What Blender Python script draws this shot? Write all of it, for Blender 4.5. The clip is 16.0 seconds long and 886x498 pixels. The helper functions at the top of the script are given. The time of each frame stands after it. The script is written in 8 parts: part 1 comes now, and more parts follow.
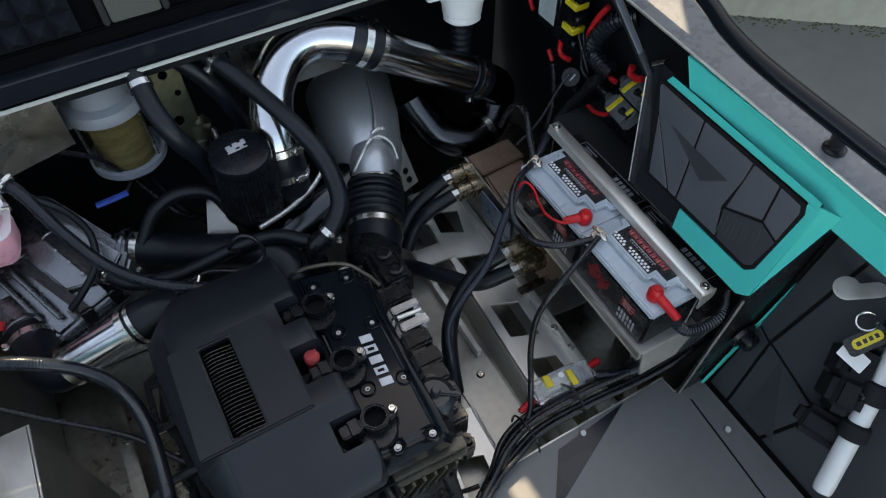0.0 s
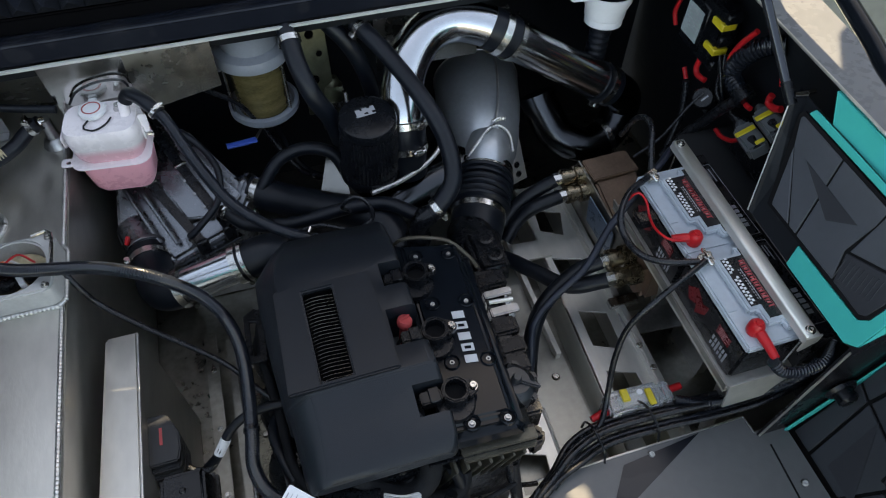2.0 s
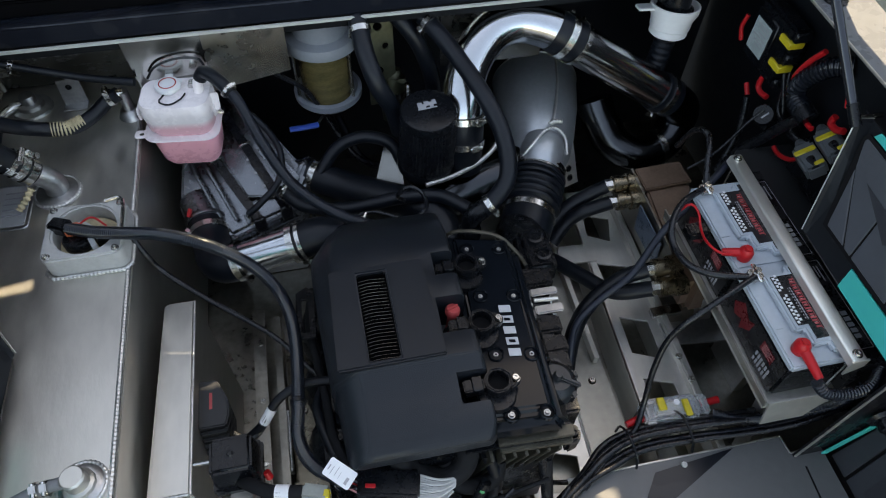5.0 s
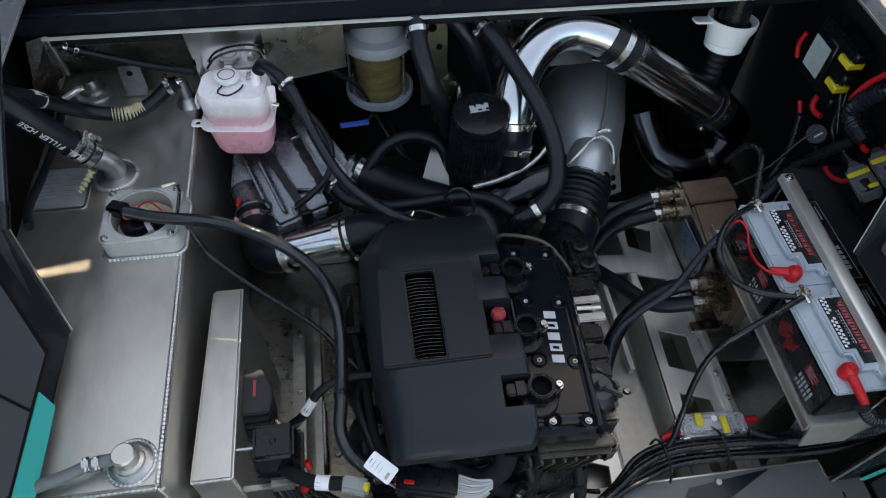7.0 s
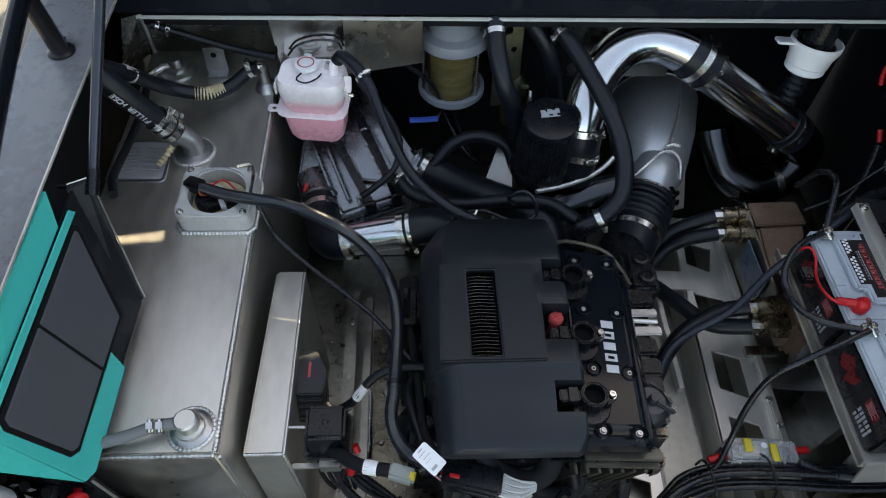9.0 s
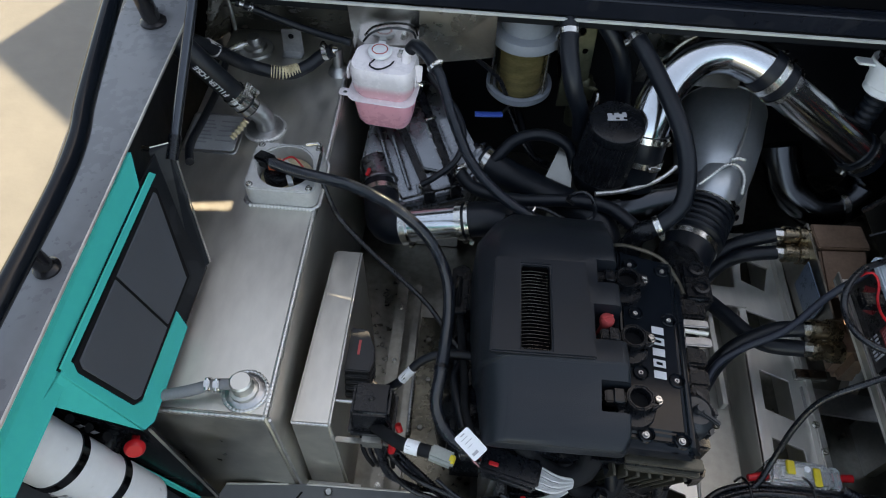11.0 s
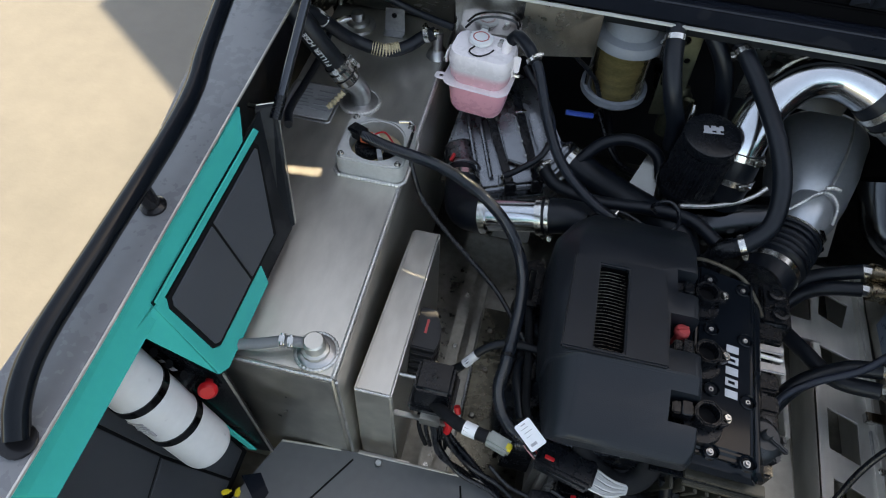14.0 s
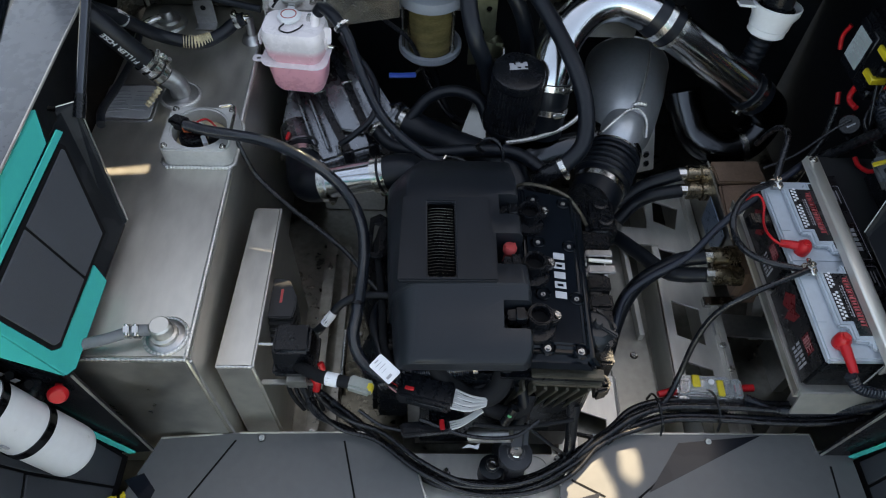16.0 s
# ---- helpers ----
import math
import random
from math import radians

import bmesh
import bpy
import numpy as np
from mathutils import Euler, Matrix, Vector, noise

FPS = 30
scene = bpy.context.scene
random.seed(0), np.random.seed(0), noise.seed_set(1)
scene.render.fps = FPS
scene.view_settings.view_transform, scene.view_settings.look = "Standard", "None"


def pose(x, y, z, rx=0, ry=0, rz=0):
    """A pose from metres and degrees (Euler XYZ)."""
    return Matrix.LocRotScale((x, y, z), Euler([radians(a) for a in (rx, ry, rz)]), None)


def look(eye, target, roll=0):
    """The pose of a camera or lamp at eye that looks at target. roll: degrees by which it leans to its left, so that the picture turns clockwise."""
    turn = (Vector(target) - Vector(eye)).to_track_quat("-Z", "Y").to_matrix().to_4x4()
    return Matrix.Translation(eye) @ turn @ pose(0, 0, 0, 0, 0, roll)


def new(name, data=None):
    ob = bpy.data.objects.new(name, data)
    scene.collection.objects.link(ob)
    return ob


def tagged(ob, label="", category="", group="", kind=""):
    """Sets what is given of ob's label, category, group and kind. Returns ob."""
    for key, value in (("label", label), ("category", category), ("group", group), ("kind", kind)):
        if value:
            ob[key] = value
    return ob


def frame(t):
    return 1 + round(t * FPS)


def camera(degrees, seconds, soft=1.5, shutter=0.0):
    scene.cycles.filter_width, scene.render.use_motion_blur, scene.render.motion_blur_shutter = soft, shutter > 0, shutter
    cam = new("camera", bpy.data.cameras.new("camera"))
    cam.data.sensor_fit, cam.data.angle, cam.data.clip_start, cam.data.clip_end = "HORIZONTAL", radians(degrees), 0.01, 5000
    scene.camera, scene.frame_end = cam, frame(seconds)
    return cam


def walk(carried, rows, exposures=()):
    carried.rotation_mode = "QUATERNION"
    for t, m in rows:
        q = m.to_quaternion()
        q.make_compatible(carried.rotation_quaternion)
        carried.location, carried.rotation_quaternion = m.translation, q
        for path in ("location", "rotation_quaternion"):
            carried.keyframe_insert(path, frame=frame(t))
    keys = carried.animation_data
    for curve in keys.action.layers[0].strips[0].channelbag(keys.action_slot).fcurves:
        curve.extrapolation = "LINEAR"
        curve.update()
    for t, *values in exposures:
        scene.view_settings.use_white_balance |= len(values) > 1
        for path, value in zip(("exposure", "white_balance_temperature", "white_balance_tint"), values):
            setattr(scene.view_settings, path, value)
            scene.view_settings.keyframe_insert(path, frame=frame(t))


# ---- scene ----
cam = camera(66.2, 16.0, soft=1.1)
PATH = [
    (0, (-0.051, -0.532, 2.03), (0.532, 0.528, 0.437), -0.6),
    (0.5, (-0.064, -0.527, 2.027), (0.459, 0.567, 0.437), -0.5),
    (1, (-0.08, -0.532, 2.025), (0.373, 0.593, 0.434), 0.2),
    (1.5, (-0.089, -0.539, 2.025), (0.308, 0.609, 0.436), 0.8),
    (2, (-0.095, -0.546, 2.028), (0.273, 0.609, 0.437), 1.0),
    (2.5, (-0.101, -0.552, 2.029), (0.252, 0.608, 0.439), 1.0),
    (3, (-0.11, -0.556, 2.031), (0.23, 0.606, 0.439), 1.1),
    (3.5, (-0.116, -0.559, 2.034), (0.207, 0.608, 0.442), 1.2),
    (4, (-0.118, -0.562, 2.035), (0.182, 0.61, 0.443), 1.3),
    (6.5, (-0.152, -0.562, 2.047), (0.076, 0.626, 0.455), 2.4),
    (7, (-0.163, -0.559, 2.047), (0.04, 0.633, 0.453), 2.4),
    (7.5, (-0.17, -0.553, 2.048), (0.002, 0.642, 0.453), 2.2),
    (8, (-0.185, -0.558, 2.048), (-0.041, 0.64, 0.453), 2.3),
    (8.5, (-0.194, -0.563, 2.051), (-0.081, 0.639, 0.456), 2.5),
    (9, (-0.194, -0.566, 2.053), (-0.115, 0.637, 0.457), 2.6),
    (9.5, (-0.202, -0.567, 2.052), (-0.17, 0.635, 0.454), 2.7),
    (12, (-0.242, -0.6, 2.06), (-0.352, 0.588, 0.455), 3.5),
    (12.5, (-0.263, -0.601, 2.051), (-0.426, 0.576, 0.442), 4.0),
    (13, (-0.26, -0.603, 2.052), (-0.455, 0.566, 0.442), 4.2),
    (13.5, (-0.256, -0.607, 2.052), (-0.453, 0.565, 0.443), 4.3),
    (14, (-0.253, -0.614, 2.048), (-0.45, 0.559, 0.44), 4.3),
    (14.5, (-0.242, -0.641, 2.045), (-0.439, 0.532, 0.438), 4.2),
    (15, (-0.214, -0.683, 2.04), (-0.411, 0.493, 0.435), 4.0),
    (15.5, (-0.162, -0.703, 2.047), (-0.257, 0.488, 0.443), 4.2),
    (16, (-0.128, -0.687, 2.049), (-0.070, 0.511, 0.448), 3.1),
]
walk(cam, [(t, look(eye, target, roll)) for t, eye, target, roll in PATH], exposures=[(0.0, 2.16, 9700, 9), (16.0, 2.16, 9700, 9)])

# ---- light ----
SUN_EL, SUN_TRAVEL = 46.0, (-0.40, -0.917)    # the sun stands behind the open lid
world = bpy.data.worlds.new("world")
scene.world = world
world.use_nodes = True
_n = world.node_tree.nodes
_sky = _n.new("ShaderNodeTexSky")
_sky.sky_type = 'NISHITA'
_sky.sun_disc = False
_sky.sun_elevation = radians(SUN_EL)
_sky.sun_rotation = math.atan2(-SUN_TRAVEL[0], -SUN_TRAVEL[1])
_sky.air_density, _sky.dust_density, _sky.ozone_density = 0.7, 0.7, 0.6
_bg = _n["Background"]
_bg.inputs[1].default_value = 0.15
_haze = _n.new("ShaderNodeMix")                # thin even cloud veil added to the clear sky
_haze.data_type, _haze.blend_type = 'RGBA', 'ADD'
_haze.inputs[0].default_value = 1.0
_haze.inputs[7].default_value = (0.28, 0.34, 0.43, 1.0)
world.node_tree.links.new(_sky.outputs[0], _haze.inputs[6])
world.node_tree.links.new(_haze.outputs[2], _bg.inputs[0])
_sun = bpy.data.lights.new("sun", 'SUN')
_sun.energy, _sun.angle, _sun.color = 3.3, radians(0.6), (1.0, 0.95, 0.87)
_so = new("sun", _sun)
_h = math.cos(radians(SUN_EL))
_so.matrix_world = look((0, 0, 5), (SUN_TRAVEL[0] * _h, SUN_TRAVEL[1] * _h, 5 - math.sin(radians(SUN_EL))))


# ---- materials ----
def mat(name, color, rough=0.5, metal=0.0, var=0.25, scale=8.0, bump=0.0, bscale=200.0, stretch=(1, 1, 1), coat=0.0,
        second=None, amount=0.5, mscale=3.0, rvar=0.12, trans=0.0, ior=1.45):
    """Principled material: colour varied at two scales, rough-smooth variation, fine bump."""
    m = bpy.data.materials.new(name)
    m.use_nodes = True
    nt = m.node_tree
    b = nt.nodes["Principled BSDF"]
    tc = nt.nodes.new("ShaderNodeTexCoord")
    mp = nt.nodes.new("ShaderNodeMapping")
    mp.inputs["Scale"].default_value = stretch
    nt.links.new(tc.outputs["Object"], mp.inputs[0])

    def noise_at(sc, detail=4.0):
        n = nt.nodes.new("ShaderNodeTexNoise")
        n.inputs["Scale"].default_value = sc
        n.inputs["Detail"].default_value = detail
        nt.links.new(mp.outputs[0], n.inputs["Vector"])
        return n

    n1, n2 = noise_at(scale), noise_at(scale * 9.0)
    mix = nt.nodes.new("ShaderNodeMath")
    mix.operation = 'MULTIPLY_ADD'
    mix.inputs[1].default_value = 0.6
    nt.links.new(n1.outputs[0], mix.inputs[0])
    half = nt.nodes.new("ShaderNodeMath")
    half.operation = 'MULTIPLY'
    half.inputs[1].default_value = 0.4
    nt.links.new(n2.outputs[0], half.inputs[0])
    nt.links.new(half.outputs[0], mix.inputs[2])
    ramp = nt.nodes.new("ShaderNodeValToRGB")
    e = ramp.color_ramp.elements
    lo = [c * (1 - var) for c in color]
    hi = [min(1.0, c * (1 + var)) for c in color]
    e[0].position, e[0].color = 0.3, (*lo, 1)
    e[1].position, e[1].color = 0.7, (*hi, 1)
    nt.links.new(mix.outputs[0], ramp.inputs[0])
    out = ramp.outputs[0]
    if second:
        n3 = noise_at(mscale, 2.0)
        r3 = nt.nodes.new("ShaderNodeValToRGB")
        r3.color_ramp.elements[0].position, r3.color_ramp.elements[1].position = amount, amount + 0.02
        nt.links.new(n3.outputs[0], r3.inputs[0])
        mx = nt.nodes.new("ShaderNodeMix")
        mx.data_type = 'RGBA'
        nt.links.new(r3.outputs[0], mx.inputs[0])
        nt.links.new(out, mx.inputs[6])
        mx.inputs[7].default_value = (*second, 1)
        out = mx.outputs[2]
    nt.links.new(out, b.inputs["Base Color"])
    b.inputs["Metallic"].default_value = metal
    b.inputs["IOR"].default_value = ior
    b.inputs["Coat Weight"].default_value = coat
    b.inputs["Transmission Weight"].default_value = trans
    rr = nt.nodes.new("ShaderNodeMapRange")
    rr.inputs["From Min"].default_value, rr.inputs["From Max"].default_value = 0.25, 0.75
    rr.inputs["To Min"].default_value, rr.inputs["To Max"].default_value = max(0.02, rough - rvar), min(1, rough + rvar)
    nt.links.new(mix.outputs[0], rr.inputs[0])
    nt.links.new(rr.outputs[0], b.inputs["Roughness"])
    if bump:
        nb = noise_at(bscale, 3.0)
        bp = nt.nodes.new("ShaderNodeBump")
        bp.inputs["Strength"].default_value = bump
        bp.inputs["Distance"].default_value = 0.001
        nt.links.new(nb.outputs[0], bp.inputs["Height"])
        nt.links.new(bp.outputs[0], b.inputs["Normal"])
    return m


ALU = mat("brushed_aluminium", (0.575, 0.555, 0.512), 0.42, 0.95, 0.24, 5, 0.22, 140, (1, 0.40, 1), rvar=0.22)
ALU_X = mat("mill_aluminium", (0.70, 0.68, 0.635), 0.42, 0.80, 0.20, 5, 0.05, 90, (1, 0.3, 1))
# oily tone and the low floor's shade both go into these two colours
FLOORD = mat("oily_shaded_plate", (0.150, 0.138, 0.108), 0.28, 1.0, 0.6, 9, 0.4, 120, rvar=0.2)
FLOORA = mat("oily_shaded_aluminium", (0.30, 0.288, 0.255), 0.36, 1.0, 0.4, 8, 0.3, 120, rvar=0.18)
ALU_W2 = mat("dull_plate_aluminium", (0.38, 0.370, 0.335), 0.40, 0.88, 0.22, 7, 0.2, 120)
ALU_D = mat("cast_aluminium", (0.45, 0.45, 0.45), 0.38, 1.0, 0.25, 14, 0.5, 160)
ALU_W = mat("weld_bead", (0.66, 0.655, 0.64), 0.44, 1.0, 0.2, 60, 0.3, 300)
STEEL = mat("zinc_steel", (0.58, 0.57, 0.545), 0.22, 1.0, 0.15, 60)
STRUT = mat("dark_strut_enamel", (0.055, 0.060, 0.070), 0.22, 0.8, 0.1, 20, rvar=0.05)
# polished metal with deep shade and dark reflections put into its colour
DPIPE = mat("shade_dark_metal", (0.050, 0.053, 0.058), 0.20, 1.0, 0.1, 20, rvar=0.05)
CHROME = mat("polished_pipe", (0.52, 0.54, 0.565), 0.17, 1.0, 0.06, 20, 0.04, 300, rvar=0.04)
CONE = mat("spun_aluminium", (0.45, 0.475, 0.50), 0.36, 0.74, 0.12, 12, 0.05, 120, rvar=0.08)
HEADM = mat("dirty_cast_head", (0.095, 0.089, 0.072), 0.42, 0.7, 0.3, 30, 0.4, 200)
BARE = mat("oxidised_bar_aluminium", (0.52, 0.52, 0.51), 0.55, 0.35, 0.16, 18, 0.2, 200)
FIN = mat("dull_steel_fin", (0.085, 0.081, 0.077), 0.30, 1.0, 0.1, 40)
BLACKP = mat("moulded_black_plastic", (0.0080, 0.0106, 0.0145), 0.38, 0, 0.12, 20, 0.25, 900, ior=1.38)
GLOSSB = mat("gloss_black_cover", (0.005, 0.007, 0.010), 0.10, 0, 0.2, 20, 0.012, 300, rvar=0.03, ior=1.27)
DARKP = mat("dark_plastic", (0.0045, 0.0055, 0.0075), 0.26, 0, 0.3, 30, 0.2, 500, ior=1.36)
RUBBER = mat("rubber_hose", (0.0045, 0.0066, 0.0105), 0.38, 0, 0.35, 25, 0.35, 500, ior=1.37)
CORR = mat("corrugated_sleeve", (0.010, 0.013, 0.019), 0.22, 0, 0.25, 40, rvar=0.05, ior=1.52)
CABLE = mat("cable_jacket", (0.008, 0.009, 0.012), 0.28, 0, 0.25, 60, ior=1.45)
BLUEH = mat("blue_black_hose", (0.010, 0.014, 0.025), 0.42, 0, 0.25, 40)
TEAL = mat("teal_paint", (0.0, 0.42, 0.375), 0.45, 0, 0.05, 6, 0.04, 500, ior=1.2)
MAT_G = mat("grey_deck_mat", (0.056, 0.062, 0.073), 0.55, 0, 0.14, 12, 0.5, 1500)
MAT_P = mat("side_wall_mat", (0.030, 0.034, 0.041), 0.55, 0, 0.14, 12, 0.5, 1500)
MAT_D = mat("dark_deck_mat", (0.022, 0.024, 0.030), 0.55, 0, 0.2, 12, 0.5, 1500)
GROOVE = mat("mat_groove", (0.006, 0.006, 0.007), 0.8, 0, 0.2, 30, ior=1.25)
# near black without sheen: the shade of slot and hinge gap as colour
VOIDB = mat("void_shade_black", (0.0025, 0.0025, 0.003), 0.9, 0, 0.2, 30, ior=1.1)
CAMO = mat("dark_camouflage_film", (0.008, 0.010, 0.015), 0.22, 0, 0.15, 6, 0, 1, second=(0.015, 0.0165, 0.021), amount=0.55, mscale=9, rvar=0.05, ior=1.38)
FLANGE = mat("satin_dark_film", (0.0085, 0.0100, 0.0125), 0.45, 0, 0.2, 6, 0, 1, second=(0.016, 0.018, 0.021), amount=0.55, mscale=14, ior=1.25)
RIM = mat("grey_vinyl_film", (0.150, 0.156, 0.168), 0.28, 0, 0.10, 9, 0, 1, second=(0.050, 0.053, 0.060), amount=0.60, mscale=4, rvar=0.07, ior=1.38)
# darker copy of the plate aluminium; its shade and dark reflections are in the colour
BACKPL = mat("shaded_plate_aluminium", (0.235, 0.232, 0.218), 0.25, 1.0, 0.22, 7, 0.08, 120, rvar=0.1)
MIRRA = mat("polished_plate_aluminium", (0.50, 0.495, 0.475), 0.14, 1.0, 0.14, 9, 0.03, 90, rvar=0.06)
BLACKG = mat("black_painted_plate", (0.010, 0.010, 0.012), 0.25, 0, 0.2, 8, rvar=0.08, ior=1.36)
DARKW = mat("black_hull_paint", (0.007, 0.0085, 0.011), 0.50, 0, 0.3, 6, 0.2, 200, ior=1.3)
FOAM = mat("acoustic_foam", (0.008, 0.010, 0.015), 0.9, 0, 0.3, 60, 0.6, 1200, ior=1.2)
RED = mat("red_plastic", (0.48, 0.012, 0.017), 0.34, 0, 0.12, 40, ior=1.36)
PLATEB = mat("blue_grey_type_plate", (0.10, 0.135, 0.185), 0.30, 0.1, 0.25, 30, 0.1, 200)
DULLRED = mat("dull_red_plastic", (0.42, 0.055, 0.055), 0.45, 0, 0.15, 40)
ORANGE = mat("orange_plug_plastic", (0.62, 0.13, 0.05), 0.4, 0, 0.1, 40)
YELLOW = mat("yellow_plastic", (0.62, 0.47, 0.03), 0.42, 0, 0.12, 40)
BLUE = mat("blue_lever_sleeve", (0.015, 0.07, 0.34), 0.38, 0, 0.15, 40)
WHITE = mat("white_plastic", (0.72, 0.73, 0.74), 0.36, 0, 0.06, 12, 0.1, 300)
LETTER = mat("pale_grey_print", (0.50, 0.51, 0.53), 0.45, 0, 0.10, 60)
CANW = mat("white_enamel", (0.56, 0.57, 0.58), 0.34, 0, 0.06, 12, 0.06, 300)
PAPER = mat("label_paper", (0.74, 0.75, 0.77), 0.6, 0, 0.05, 40)
GREYP = mat("grey_filter_casting", (0.22, 0.24, 0.27), 0.42, 0, 0.10, 20, 0.25, 300)
LIDP = mat("frosted_battery_lid", (0.41, 0.46, 0.51), 0.36, 0, 0.08, 14, 0.15, 400)
BROWN = mat("brazed_copper", (0.20, 0.13, 0.095), 0.48, 0.6, 0.30, 18, 0.4, 200)
BRASS = mat("dull_brass", (0.30, 0.245, 0.175), 0.27, 1.0, 0.3, 40)
GLASSC = mat("clear_polycarbonate", (0.80, 0.82, 0.84), 0.10, 0, 0.03, 20, trans=0.75, rvar=0.04)
AMBER = mat("fuel_in_bowl", (0.17, 0.135, 0.06), 0.12, 0, 0.45, 20, trans=0.3, stretch=(1, 1, 4))
COOLANT = mat("coolant_filled_plastic", (0.92, 0.42, 0.49), 0.30, 0, 0.06, 14, 0.1, 300)
MILKY = mat("milky_plastic", (0.90, 0.83, 0.84), 0.30, 0, 0.06, 12, 0.1, 300)
GREYRUB = mat("grey_hose", (0.15, 0.16, 0.17), 0.42, 0, 0.12, 40)
TAPE = mat("cloth_tape", (0.013, 0.0137, 0.0155), 0.75, 0, 0.3, 80, 0.8, 700, ior=1.2)
LABELB = mat("label_black", (0.012, 0.012, 0.014), 0.28, 0, 0.1, 30)
LABELR = mat("label_red_print", (0.15, 0.014, 0.018), 0.30, 0, 0.7, 30)
LABELR2 = mat("label_bright_red_print", (0.36, 0.05, 0.055), 0.30, 0, 0.4, 40)
LABELG = mat("label_grey_print", (0.33, 0.33, 0.35), 0.35, 0, 0.2, 60)
PINK = mat("label_pink_print", (0.55, 0.25, 0.25), 0.35, 0, 0.2, 60)
SCREEN = mat("display_grey", (0.36, 0.42, 0.42), 0.25, 0, 0.08, 30)
GREYM = mat("grey_module_plastic", (0.10, 0.11, 0.12), 0.45, 0, 0.12, 30, 0.2, 400)
CONCRETE = mat("pale_concrete", (0.134, 0.130, 0.119), 0.85, 0, 0.16, 1.6, 0.5, 60)
WALLC = mat("weathered_concrete_wall", (0.30, 0.30, 0.26), 0.9, 0, 0.20, 2.5, 0.6, 40)
MOSS = mat("moss", (0.055, 0.070, 0.025), 0.95, 0, 0.4, 30, 0.8, 90)
SHELLM = mat("milky_shell_with_fluid", (0.90, 0.83, 0.84), 0.30, 0, 0.06, 12, 0.1, 300)
BRAID = mat("tan_braid", (0.46, 0.38, 0.24), 0.45, 0, 0.4, 60, 0.6, 500)
WIREG = mat("white_wire", (0.55, 0.55, 0.54), 0.5, 0, 0.1, 60)
DIVID = mat("grey_green_panel", (0.030, 0.038, 0.037), 0.4, 0.3, 0.1, 10)
OLIVE = mat("yellowed_zinc", (0.12, 0.12, 0.08), 0.38, 0.8, 0.35, 14, 0.3, 150)
LIPM = mat("satin_lip", (0.60, 0.60, 0.58), 0.45, 0.3, 0.08, 20)
GREENP = mat("green_plastic", (0.05, 0.30, 0.12), 0.4, 0, 0.1, 30)
PLUG = mat("grey_plug", (0.25, 0.27, 0.25), 0.42, 0, 0.12, 40)


# ---- mesh helpers ----
def finish(bm, name, material, smooth=True):
    me = bpy.data.meshes.new(name)
    bmesh.ops.recalc_face_normals(bm, faces=bm.faces)
    bm.to_mesh(me)
    bm.free()
    me.materials.append(material)
    if smooth and len(me.polygons):
        me.polygons.foreach_set("use_smooth", [True] * len(me.polygons))
        me.set_sharp_from_angle(angle=radians(38))
    return me


def thing(name, at, label, category, group="", kind=""):
    ob = new(name)
    ob.empty_display_size = 0.02
    ob.matrix_basis = Matrix.Translation(at) if not isinstance(at, Matrix) else at
    return tagged(ob, label, category, group, kind)


def part(name, bm, material, parent=None, label="", local=False, smooth=True):
    """One mesh under a thing or part. Its mesh is in world places unless local."""
    ob = new(name, finish(bm, name, material, smooth))
    if parent is not None:
        ob.parent = parent
        if not local:
            up, m = parent, Matrix()
            while up is not None:
                m = up.matrix_basis @ m if up.type == 'EMPTY' else m
                up = up.parent
            if parent.type == 'EMPTY':
                ob.matrix_parent_inverse = m.inverted()
    if label:
        ob["label"] = label
    return ob


def join(*bms):
    a = bms[0]
    for b in bms[1:]:
        me = bpy.data.meshes.new("tmp")
        b.to_mesh(me)
        b.free()
        a.from_mesh(me)
        bpy.data.meshes.remove(me)
    return a


def box(x0, x1, y0, y1, z0, z1, bevel=0.0, seg=2, m=None):
    bm = bmesh.new()
    bmesh.ops.create_cube(bm, size=1.0)
    bmesh.ops.scale(bm, vec=(x1 - x0, y1 - y0, z1 - z0), verts=bm.verts)
    bmesh.ops.translate(bm, vec=((x0 + x1) / 2, (y0 + y1) / 2, (z0 + z1) / 2), verts=bm.verts)
    if bevel:
        bmesh.ops.bevel(bm, geom=bm.edges[:], offset=bevel, segments=seg, affect='EDGES', clamp_overlap=True)
    if m is not None:
        bmesh.ops.transform(bm, matrix=m, verts=bm.verts)
    return bm


def hexa(bottom, top, bevel=0.0, seg=2):
    """A block from four bottom and four top corners."""
    bm = bmesh.new()
    b = [bm.verts.new(p) for p in bottom]
    t = [bm.verts.new(p) for p in top]
    bm.faces.new(b[::-1]), bm.faces.new(t)
    for i in range(len(b)):
        k = (i + 1) % len(b)
        bm.faces.new((b[i], b[k], t[k], t[i]))
    bmesh.ops.recalc_face_normals(bm, faces=bm.faces)
    if bevel:
        bmesh.ops.bevel(bm, geom=bm.edges[:], offset=bevel, segments=seg, affect='EDGES', clamp_overlap=True)
    return bm


